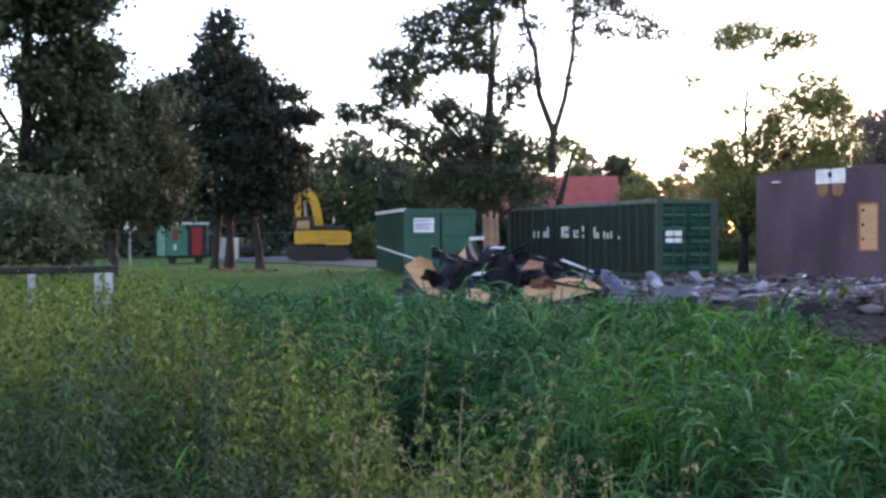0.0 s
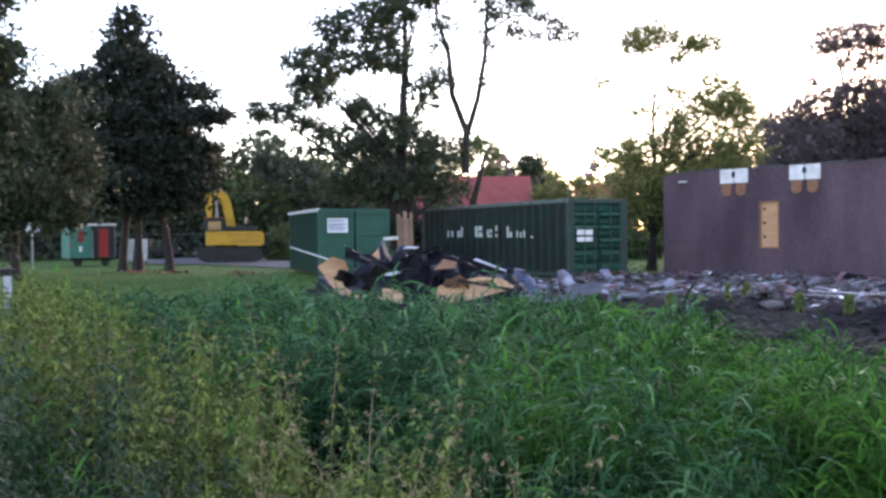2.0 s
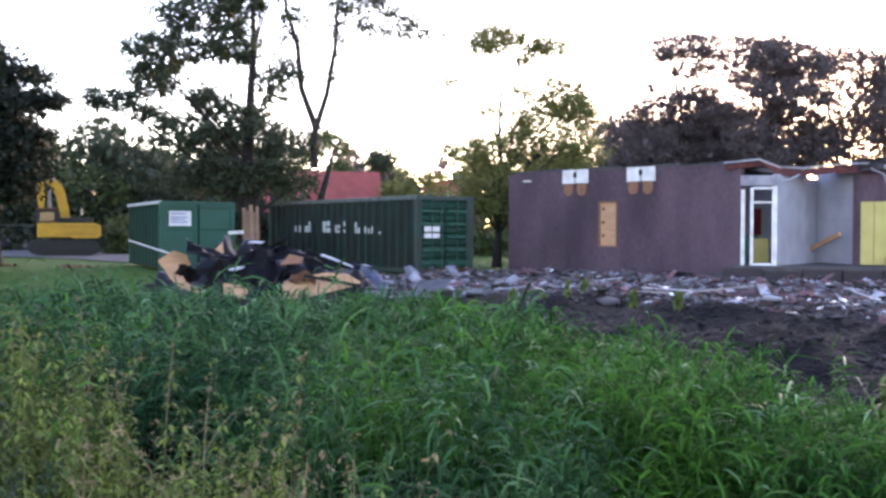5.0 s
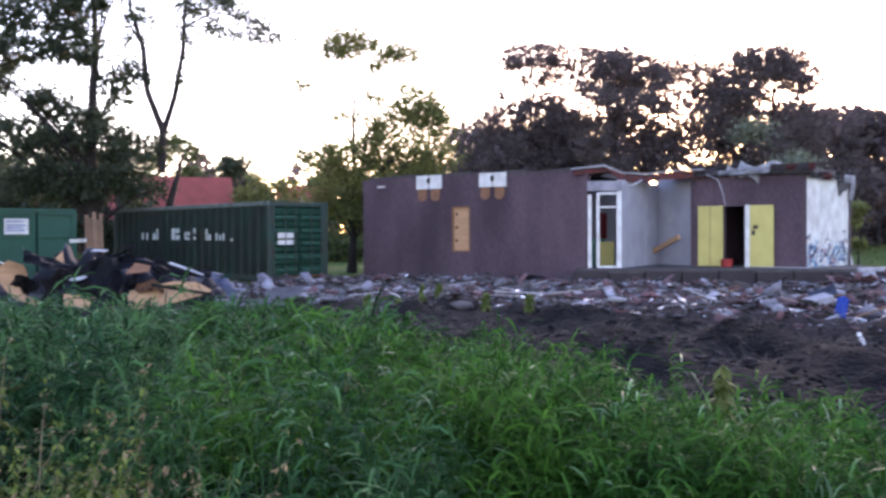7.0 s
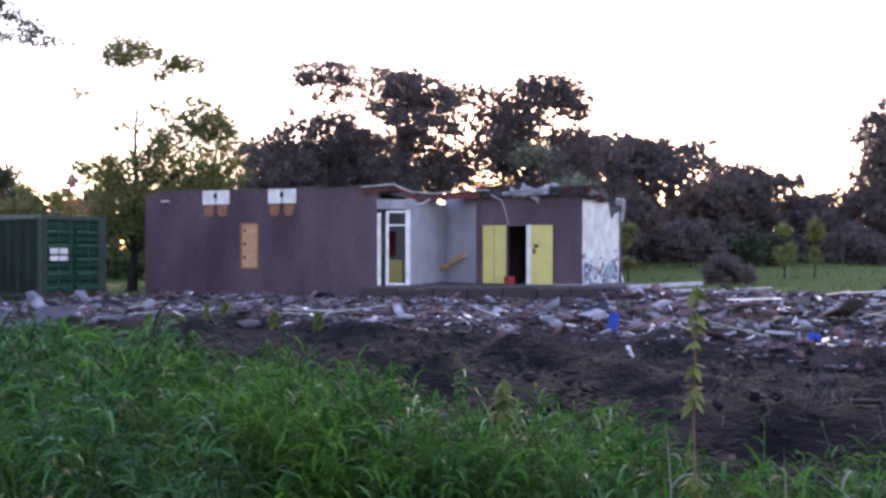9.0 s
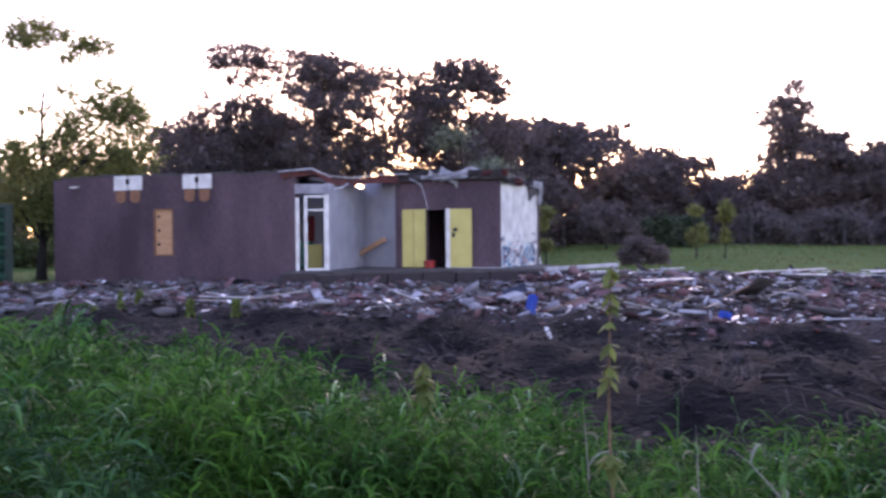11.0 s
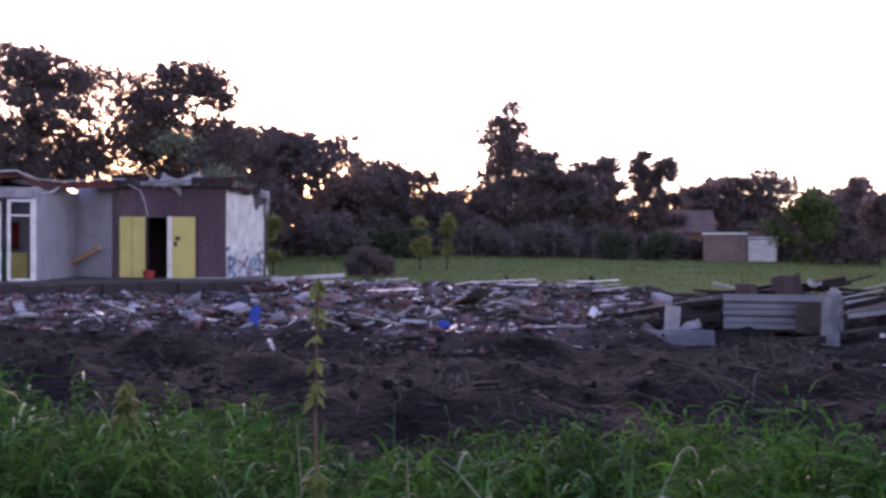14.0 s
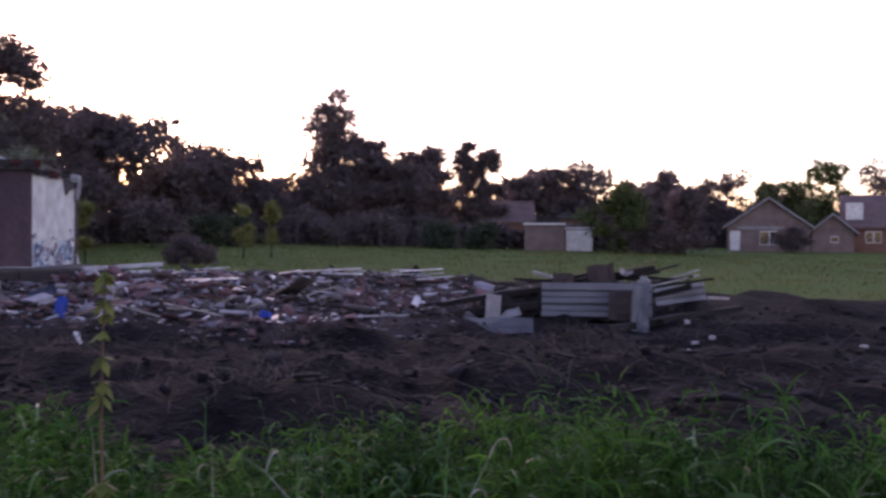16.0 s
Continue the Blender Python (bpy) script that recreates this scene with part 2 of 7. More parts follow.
def height(x, y):
    x, y = np.asarray(x, float), np.asarray(y, float)
    r, az = np.hypot(x, y), np.degrees(np.arctan2(x, y))
    s = r - edge_of_reeds(az)
    z = 0.2 / (1 + np.exp(-(s + 0.2) * 2.2))
    z = z - 0.45 * np.exp(-((s + 0.5) / 0.75) ** 2)
    near = np.clip(inside_site(x, y), 0, 1) * np.clip(s, 0, 1)
    z = z + near * (0.10 * wave(x, y, 1.7, 1) + 0.06 * wave(x, y, 0.6, 2) + 0.05)
    z = z + near * (1 - rubble_zone(x, y)) * 0.06 * np.sin(2.7 * r + 1.6 * wave(x, y, 4.0, 6)) * np.clip(s / 2, 0, 1)
    z = z + rubble_zone(x, y) * (0.09 + 0.07 * wave(x, y, 2.6, 4) + 0.05 * wave(x, y, 1.0, 5))
    rise = np.clip((r - 34) / 36, 0, 1)
    z = z + 0.5 * rise * rise * (3 - 2 * rise) * np.interp(az, [42, 47, 58, 72, 80], [0, 1, 1, 0.3, 0])
    z = z - 0.26 * np.clip((r - 16) / 8, 0, 1) * np.interp(az, [-90, -60, 44, 48], [0, 1, 1, 0])
    return z + 0.03 * wave(x, y, 9, 3) * np.clip(s, 0, 1)


def spaced(lo, hi, mid, n):
    t = np.linspace(-1, 1, n)
    a = np.sinh(6.0 * t) / math.sinh(6.0)
    return np.where(a < 0, mid + a * (mid - lo), mid + a * (hi - mid))


gx, gy = np.meshgrid(spaced(-900, 900, 8, 270), spaced(-900, 900, 9, 270))
gz = height(gx, gy)
idx = np.arange(gx.size).reshape(gx.shape)
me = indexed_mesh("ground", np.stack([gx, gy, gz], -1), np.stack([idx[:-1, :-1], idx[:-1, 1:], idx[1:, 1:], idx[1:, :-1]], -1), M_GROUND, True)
soil = me.attributes.new("soil", "FLOAT", "POINT")
rr, aa = np.hypot(gx, gy), np.degrees(np.arctan2(gx, gy))
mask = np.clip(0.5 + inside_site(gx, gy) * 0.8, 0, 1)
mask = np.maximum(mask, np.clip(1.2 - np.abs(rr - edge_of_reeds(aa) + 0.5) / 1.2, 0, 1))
# soil colour under all verge plants, to paint the shade in their gaps
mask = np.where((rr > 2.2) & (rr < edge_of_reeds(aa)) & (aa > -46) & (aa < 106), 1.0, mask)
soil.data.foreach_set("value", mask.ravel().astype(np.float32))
me.attributes.new("rubble", "FLOAT", "POINT").data.foreach_set("value", rubble_zone(gx, gy).ravel().astype(np.float32))
ground = tagged(new("ground", me), "mown grass ground with a bare dark soil site, painted dark under the verge plants", "ground", kind="structure")

# ---- plants ----
def strips(roots, heights, widths, lean, curve, rng_, levels=4, spread=1.0):
    """Bent blades: each a strip of quads from its root, arching over to a narrow tip."""
    n = len(roots)
    t = np.linspace(0, 1, levels)
    d = lean + rng_.normal(0, 1.3 * spread, n)
    dirs = np.stack([np.cos(d), np.sin(d), np.zeros(n)], 1)
    turn = d + rng_.normal(0, 0.6, n)
    side = np.stack([-np.sin(turn), np.cos(turn), rng_.normal(0, 0.25, n)], 1)
    bend = curve * rng_.uniform(0.15, 1.5, n)
    rise = t[None] - np.clip(0.42 * bend[:, None], 0, 0.75) * t[None] ** 3
    mid = roots[:, None] + np.stack([np.zeros((n, levels)), np.zeros((n, levels)), heights[:, None] * rise], -1)
    mid = mid + dirs[:, None] * (heights * bend * 0.75)[:, None, None] * (t ** 2.2)[None, :, None]
    w = widths[:, None] * np.interp(t, [0, 0.35, 0.7, 1], [0.6, 1, 0.7, 0.05])
    a, b = mid - side[:, None] * w[..., None] / 2, mid + side[:, None] * w[..., None] / 2
    return a, b


def arching(roots, lengths, widths, turn, rng_, levels=4, up=(5, 75), bend=(30, 140)):
    """Leaf blades that leave their root at a slope and curl over along their length."""
    n = len(roots)
    e0 = np.radians(rng_.uniform(*up, n))
    be = np.radians(rng_.uniform(*bend, n))
    t = (np.arange(levels - 1) + 0.5) / (levels - 1)
    e = e0[:, None] - be[:, None] * t[None] ** 1.3
    d = turn
    step = np.stack([np.cos(e) * np.cos(d)[:, None], np.cos(e) * np.sin(d)[:, None], np.sin(e)], -1) * (lengths / (levels - 1))[:, None, None]
    mid = roots[:, None] + np.concatenate([np.zeros((n, 1, 3)), np.cumsum(step, 1)], 1)
    roll = rng_.normal(0, 0.5, n)
    side = np.stack([-np.sin(d) * np.cos(roll), np.cos(d) * np.cos(roll), np.sin(roll)], 1)
    w = widths[:, None] * np.interp(np.linspace(0, 1, levels), [0, 0.3, 0.65, 1], [0.5, 1, 0.75, 0.05])
    return mid - side[:, None] * w[..., None] / 2, mid + side[:, None] * w[..., None] / 2


def blade_mesh(name, a, b, mat):
    n, k, _ = a.shape
    V = np.stack([a, b], 2).reshape(-1, 3)
    base = (np.arange(n) * k * 2)[:, None] + (np.arange(k - 1) * 2)[None]
    return indexed_mesh(name, V, np.stack([base, base + 1, base + 3, base + 2], -1), mat)


def leaf_quads(centers, size, rng_, flat=0.0, droop=0.0, slim=0.5):
    """Pointed leaves as rhombs, turned every way."""
    n = len(centers)
    d = rng_.normal(size=(n, 3))
    d[:, 2] = d[:, 2] * (1 - flat) - droop
    d /= np.linalg.norm(d, axis=1)[:, None]
    s = np.cross(d, rng_.normal(size=(n, 3)) + np.array([0, 0, 2 * flat]))
    s /= np.linalg.norm(s, axis=1)[:, None] + 1e-9
    L = (size * rng_.uniform(0.6, 1.4, n))[:, None]
    return np.stack([centers - d * L / 2, centers + s * L * slim / 2, centers + d * L / 2, centers - s * L * slim / 2], 1)


def leaf_tris(centers, size, rng_, slim=0.6):
    """Pointed leaves with one corner at the tip, turned every way."""
    n = len(centers)
    d = rng_.normal(size=(n, 3))
    d /= np.linalg.norm(d, axis=1)[:, None]
    s = np.cross(d, rng_.normal(size=(n, 3)))
    s /= np.linalg.norm(s, axis=1)[:, None] + 1e-9
    L = (size * rng_.uniform(0.6, 1.4, n))[:, None]
    return np.stack([centers - d * L / 2 + s * L * slim / 2, centers - d * L / 2 - s * L * slim / 2, centers + d * L / 2], 1)


def tree(name, at, height_, blobs, leaf, label, leaves=6000, size=0.22, trunk=0.2, trunks=((0, 0),), lean=(0, 0), gap=0.5, seed=0, limbs=14, category="tree", clump=0.55, slim=0.55, forks=(), core=0.12):
    """A tapered trunk with limbs, and a crown of small leaves gathered in uneven clumps within the given blobs
    (x, y, z, radius across, radius up), leaving gaps between them."""
    r = np.random.default_rng(seed + 100)
    base = Vector((at[0], at[1], float(height(at[0], at[1])) - 0.05))
    ob = thing(name, Matrix.Translation(base), label, category)
    vol = np.array([b[3] ** 2 * b[4] for b in blobs]) ** 0.7
    share = vol / vol.sum()
    centers = []
    for b, s in zip(blobs, share):
        k = max(4, int(s * leaves / 30))
        v = r.normal(size=(k, 3))
        v /= np.linalg.norm(v, axis=1)[:, None]
        v *= (r.uniform(0.15, 1, k) ** 0.4)[:, None]
        centers.append(np.array(b[:3]) + v * np.array([b[3], b[3], b[4]]))
    centers = np.concatenate(centers)
    keep = r.uniform(size=len(centers)) > gap * 0.5
    centers = centers[keep]
    each = max(8, int(1.8 * leaves) // len(centers))
    rad = clump * r.uniform(0.4, 1.4, len(centers))
    ball = r.normal(size=(len(centers), each, 3))
    ball *= (2.0 * r.uniform(0, 1, (len(centers), each, 1)) ** 0.8) / np.linalg.norm(ball, axis=-1, keepdims=True)
    pts = (centers[:, None] + ball * rad[:, None, None] * np.array([1, 1, 0.7])).reshape(-1, 3)
    sizes = np.full(len(pts), size * 0.85)
    if core:
        # larger leaves fill the shaded inside of the crown
        pick_b = r.choice(len(blobs), int(core * leaves), p=share)
        inner = np.array(blobs)[pick_b]
        v = r.normal(size=(len(inner), 3))
        v *= (0.8 * r.uniform(0, 1, (len(inner), 1)) ** 0.5) / np.linalg.norm(v, axis=1)[:, None]
        pts = np.concatenate([pts, inner[:, :3] + v * np.stack([inner[:, 3], inner[:, 3], inner[:, 4]], 1)])
        sizes = np.concatenate([sizes, np.full(len(inner), size * 2.4)])
    ok_ = pts[:, 2] > 0.1
    mesh_part("crown", fast_mesh("crown", leaf_tris(pts[ok_], sizes[ok_], r, slim + 0.1), 3, leaf), ob)
    paths = []
    for nth, (tx, ty) in enumerate(trunks):
        t = np.linspace(0, 1, 9)
        wob = np.cumsum(r.normal(0, 0.012 * height_, (9, 2)), 0) * t[:, None]
        axis = np.stack([tx + lean[0] * t + wob[:, 0], ty + lean[1] * t + wob[:, 1], t * height_ * (0.9 if nth == 0 else 0.42)], 1)
        if nth:
            main = (axis, trunk * (1 - 0.5 * t) * np.where(t == 0, 1.45, 1))
            v, q = tubes([main], 8)
            mesh_part("trunk", indexed_mesh("trunk", v, q, M_BARK, True), ob)
            continue
        main = (axis, trunk * (1 - 0.8 * t) * np.where(t == 0, 1.45, 1))
        v, q = tubes([main], 8)
        mesh_part("trunk", indexed_mesh("trunk", v, q, M_BARK, True), ob)
        pick = centers[r.choice(len(centers), min(limbs, len(centers)), replace=False)]
        for c in pick:
            f = np.clip((c[2] - 0.22 * height_ - 0.25 * np.hypot(c[0] - tx, c[1] - ty)) / (0.9 * height_), 0.16, 0.9)
            root = np.array([np.interp(f, t, axis[:, k]) for k in range(3)])
            u = np.linspace(0, 1, 5)[:, None]
            path = root + (c - root) * u + np.array([0, 0, 0.12]) * np.linalg.norm(c - root) * (u * (1 - u)) * 2 + r.normal(0, 0.06, (5, 3)) * u
            paths.append((path, trunk * (0.42 - 0.34 * np.linspace(0, 1, 5)) * (1 - 0.6 * f)))
    for path, r0, r1 in forks:
        paths.append((np.array(path, float), np.linspace(r0, r1, len(path))))
    v, q = tubes(paths, 6)
    tagged(mesh_part("branchwork", indexed_mesh("branchwork", v, q, M_BARK, True), ob), kind="stuff")
    return ob


def dome(w, z0, z1, k, r, squash=1.0):
    """Blobs that fill a rounded crown of width w between two heights."""
    out = []
    for i in range(k):
        a, f = r.uniform(0, 2 * math.pi), r.uniform(0, 1)
        prof = math.sin(math.pi * (0.12 + 0.8 * f)) ** 0.7
        d = 0.5 * w * prof * math.sqrt(r.uniform(0, 1)) * 0.8
        s = r.uniform(0.11, 0.21) * w
        out.append((d * math.cos(a), d * math.sin(a) * squash, z0 + (z1 - z0) * f, s, s * 0.7))
    return out


def cone_blobs(w, z0, z1, k, r):
    out = []
    for i in range(k):
        f = (i + 0.5) / k
        for j in range(2 if f < 0.75 else 1):
            a = r.uniform(0, 2 * math.pi)
            d = 0.5 * w * (1 - f) ** 0.8 * r.uniform(0.2, 0.75)
            out.append((d * math.cos(a), d * math.sin(a), z0 + (z1 - z0) * f, 0.5 * w * (0.25 + 0.45 * (1 - f)), (z1 - z0) * 0.09))
    return out


tr = np.random.default_rng(3)


def place(az, d):
    return polar(az, d)[:2]


# shade trees on the lawn, dark against the evening sky
spire = [(0, 0, 11.3, 0.8, 0.8), (-0.2, 0, 10.3, 1.3, 0.8), (0.2, 0, 9.4, 2.0, 0.8), (-1.7, 0, 8.3, 1.7, 0.9), (1.1, 0, 8.4, 2.0, 0.8), (3.0, 0, 8.1, 1.1, 0.35), (-2.5, 0, 7.1, 1.7, 0.9), (0, 0, 7.2, 2.4, 1.0), (2.4, 0, 7.0, 2.0, 0.7), (4.0, 0, 7.1, 0.9, 0.3), (-2.6, 0, 5.7, 1.7, 1.0), (0, 0, 5.7, 2.5, 1.0), (2.5, 0, 5.6, 2.1, 0.9), (-2.5, 0, 4.3, 1.8, 1.0), (0, 0, 4.2, 2.4, 1.0), (2.3, 0, 4.3, 1.9, 0.9), (-1.9, 0, 3.3, 1.5, 0.6), (0.2, 0, 3.2, 1.8, 0.6), (2.0, 0, 3.3, 1.4, 0.6)]
tree("conifer", place(-12.8, 46), 12.3, spire, LEAVES["needle"], "tall dark evergreen tree with three trunks on the lawn", 21000, 0.24, 0.2, ((0.25, 0), (-0.5, 0.3), (1.65, 0.0)), gap=0.0, seed=1, clump=0.5)
tree("tree", place(-23.6, 30), 12.5, dome(6.4, 1.5, 12.5, 26, tr) + [(2.3, 0, 8.9, 0.9, 0.25), (1.7, 0, 6.6, 1.4, 0.9), (1.9, 0, 5.0, 1.3, 0.9)], LEAVES["dark"], "large dark leafy tree beside the lawn", 26000, 0.2, 0.24, gap=0.1, seed=2, clump=0.45)
tree("tree", place(-18.9, 38), 7.4, dome(6.4, 2.0, 7.2, 18, tr), LEAVES["dark"], "dark leafy tree behind the lawn's edge", 14000, 0.22, 0.2, gap=0.2, seed=3)
tree("tree", place(-30, 26), 12, dome(9, 2, 12, 18, tr), LEAVES["dark"], "large dark leafy tree at the lawn's edge", 9000, 0.26, 0.22, seed=4)
tree("shrub", place(-25.2, 21), 3.2, dome(4.2, 0.5, 3.0, 14, tr), LEAVES["dark"], "dense dark shrub above the ditch", 7000, 0.16, 0.08, gap=0.1, seed=5, limbs=8, category="shrub", clump=0.35)
# the feathery pair behind the containers
pair = [(-5.3, 0, 7.0, 1.3, 0.5), (-6.2, 0, 6.9, 0.5, 0.2), (-4.0, 0, 7.9, 1.4, 0.7), (-3.4, 0, 9.0, 1.7, 0.8), (-2.4, 0, 10.6, 1.4, 0.9), (-4.2, 0, 6.4, 0.9, 0.3), (-0.9, 0, 9.4, 1.5, 1.0), (-0.6, 0, 11.2, 1.6, 1.1), (0.6, 0, 12.4, 1.8, 0.9), (1.2, 0, 8.0, 1.0, 1.0), (-2.6, 0, 5.6, 1.6, 0.8), (-1.2, 0, 6.8, 1.3, 0.9), (0.2, 0, 5.8, 1.7, 1.0), (1.5, 0, 5.2, 1.3, 0.8), (0.9, 0, 3.9, 2.0, 0.9), (-1.2, 0, 3.8, 2.2, 0.9)]
tree("tree", place(2.7, 42), 13.5, pair, LEAVES["dark"], "tall feathery tree behind the green containers", 15000, 0.23, 0.34, gap=0.3, seed=6, limbs=26, clump=0.42, slim=0.4, core=0.05)
tree("tree", place(6.2, 42), 5.6, [(-0.9, 0, 10.4, 0.9, 0.9), (-1.0, 0, 12.2, 1.3, 0.8), (1.6, 0, 11.6, 1.4, 0.7), (3.0, 0, 10.6, 1.3, 0.6), (4.4, 0, 10.2, 0.8, 0.5), (1.2, 0, 9.6, 0.7, 0.5), (0.2, 0, 13.0, 1.6, 0.5), (2.2, 0, 12.4, 1.2, 0.5), (0.9, 0, 12.0, 0.8, 0.6), (1.7, 0, 11.1, 0.6, 0.5), (2.6, 0, 11.5, 0.9, 0.35), (3.6, 0, 11.2, 0.9, 0.3), (4.7, 0, 10.8, 0.9, 0.3), (5.4, 0, 10.2, 0.6, 0.25), (2.2, 0, 13.3, 1.2, 0.5), (-1.4, 0, 12.6, 0.9, 0.6), (1.3, 0, 10.3, 0.4, 0.3), (-0.9, 0, 9.6, 0.5, 0.4), (-0.5, 0, 8.6, 0.4, 0.5), (1.0, 0, 8.2, 0.4, 0.3)], LEAVES["dark"], "tall thin tree with forked bare limbs behind the containers", 5200, 0.19, 0.3, gap=0.5, core=0, seed=7, limbs=0, clump=0.42, slim=0.4, lean=(0.4, 0),
     forks=[([(0.2, 0, 4.2), (0.25, 0, 6.0), (-0.35, 0, 7.6), (-0.5, 0, 9.4), (-1.0, 0, 11.0), (-1.1, 0, 12.8)], 0.2, 0.06), ([(0.25, 0, 5.8), (0.75, 0, 7.4), (1.1, 0, 9.4), (1.2, 0, 11.2), (1.5, 0, 12.6)], 0.16, 0.05), ([(1.2, 0, 10.4), (2.4, 0, 11.1), (4.2, 0, 10.9), (5.4, 0, 10.2)], 0.06, 0.02), ([(-0.5, 0, 9.4), (-1.2, 0, 10.6), (-1.6, 0, 12.6)], 0.06, 0.02), ([(1.2, 0, 11.2), (2.0, 0, 12.4), (2.4, 0, 13.4)], 0.06, 0.02)])
airy = [(0, 0, 9.5, 1.3, 0.5), (-0.7, 0, 9.1, 0.8, 0.3), (2.2, 0, 9.2, 1.0, 0.4), (1.2, 0, 8.6, 0.5, 0.2), (-2.0, 0, 7.7, 0.5, 0.15), (-0.4, 0, 6.5, 0.6, 0.2), (0.9, 0, 7.4, 0.4, 0.15), (2.6, 0, 7.1, 1.4, 0.9), (3.6, 0, 6.5, 1.1, 0.8), (1.2, 0, 6.2, 0.9, 0.4), (2.0, 0, 5.3, 2.0, 0.7), (-0.6, 0, 4.8, 1.2, 0.6), (3.9, 0, 5.0, 0.8, 0.7), (0.0, 0, 3.7, 1.4, 0.8), (1.2, 0, 3.4, 1.4, 0.8), (-0.8, 0, 3.1, 0.9, 0.7), (2.6, 0, 4.2, 1.5, 0.6), (0.4, 0, 2.4, 1.2, 0.6)]
tree("young_tree", place(17.3, 40), 9.6, airy, LEAVES["warm"], "thin airy tree with sunlit yellow-green leaves beside the wall", 20000, 0.14, 0.17, gap=0.15, seed=8, limbs=44, clump=0.44, core=0.02)
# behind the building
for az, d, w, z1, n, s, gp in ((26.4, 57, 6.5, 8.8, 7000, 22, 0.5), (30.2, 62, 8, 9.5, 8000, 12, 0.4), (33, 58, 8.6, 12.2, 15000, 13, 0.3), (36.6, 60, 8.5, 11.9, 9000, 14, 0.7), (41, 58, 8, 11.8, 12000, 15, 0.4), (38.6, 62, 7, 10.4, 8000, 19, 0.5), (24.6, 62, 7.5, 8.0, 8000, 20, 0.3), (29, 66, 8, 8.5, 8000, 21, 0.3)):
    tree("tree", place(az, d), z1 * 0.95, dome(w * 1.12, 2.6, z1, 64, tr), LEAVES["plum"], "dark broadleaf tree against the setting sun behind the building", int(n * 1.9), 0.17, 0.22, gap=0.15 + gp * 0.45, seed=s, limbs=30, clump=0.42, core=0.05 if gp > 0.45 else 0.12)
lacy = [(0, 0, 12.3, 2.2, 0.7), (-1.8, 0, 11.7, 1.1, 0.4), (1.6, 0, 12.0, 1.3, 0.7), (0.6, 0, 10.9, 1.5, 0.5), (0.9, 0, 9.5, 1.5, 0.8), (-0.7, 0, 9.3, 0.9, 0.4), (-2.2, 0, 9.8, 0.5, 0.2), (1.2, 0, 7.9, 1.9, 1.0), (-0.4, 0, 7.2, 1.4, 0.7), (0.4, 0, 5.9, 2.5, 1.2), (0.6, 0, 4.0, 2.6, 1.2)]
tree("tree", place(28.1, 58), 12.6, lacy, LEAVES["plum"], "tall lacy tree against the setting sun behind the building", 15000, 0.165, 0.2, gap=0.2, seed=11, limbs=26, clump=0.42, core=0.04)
tree("willow", place(41.3, 52), 7.5, dome(5, 1.0, 7.4, 12, tr), LEAVES["pale"], "pale grey-green willow behind the building", 6000, 0.22, 0.15, gap=0.2, seed=16)
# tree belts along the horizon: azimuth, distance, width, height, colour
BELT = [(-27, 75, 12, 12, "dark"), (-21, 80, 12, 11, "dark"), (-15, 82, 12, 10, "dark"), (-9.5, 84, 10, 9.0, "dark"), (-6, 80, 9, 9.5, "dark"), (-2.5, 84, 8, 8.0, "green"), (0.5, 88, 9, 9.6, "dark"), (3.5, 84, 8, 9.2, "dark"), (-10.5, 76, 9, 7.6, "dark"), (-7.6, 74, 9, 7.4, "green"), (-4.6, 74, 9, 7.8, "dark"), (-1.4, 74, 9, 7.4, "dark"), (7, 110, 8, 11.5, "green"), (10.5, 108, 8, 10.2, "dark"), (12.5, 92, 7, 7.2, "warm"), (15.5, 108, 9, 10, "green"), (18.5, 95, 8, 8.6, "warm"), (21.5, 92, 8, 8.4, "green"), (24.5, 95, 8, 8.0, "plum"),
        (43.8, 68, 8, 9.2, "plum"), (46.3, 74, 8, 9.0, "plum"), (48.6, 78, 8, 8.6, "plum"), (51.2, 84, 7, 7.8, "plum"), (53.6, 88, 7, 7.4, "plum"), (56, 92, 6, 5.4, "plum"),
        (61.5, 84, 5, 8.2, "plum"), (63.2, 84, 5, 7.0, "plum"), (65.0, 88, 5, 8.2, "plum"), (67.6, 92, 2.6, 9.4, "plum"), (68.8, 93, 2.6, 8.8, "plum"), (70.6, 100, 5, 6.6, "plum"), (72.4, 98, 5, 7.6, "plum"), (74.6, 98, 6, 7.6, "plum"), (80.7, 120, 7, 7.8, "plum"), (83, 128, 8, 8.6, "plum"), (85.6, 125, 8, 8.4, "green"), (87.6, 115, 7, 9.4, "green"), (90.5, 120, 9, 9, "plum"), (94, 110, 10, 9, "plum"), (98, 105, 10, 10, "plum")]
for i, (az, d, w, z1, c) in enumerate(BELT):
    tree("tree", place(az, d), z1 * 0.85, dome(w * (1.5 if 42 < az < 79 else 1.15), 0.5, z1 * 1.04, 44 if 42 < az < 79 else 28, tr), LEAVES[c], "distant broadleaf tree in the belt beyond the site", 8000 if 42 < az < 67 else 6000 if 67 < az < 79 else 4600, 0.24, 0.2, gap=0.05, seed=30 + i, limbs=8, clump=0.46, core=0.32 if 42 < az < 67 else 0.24)
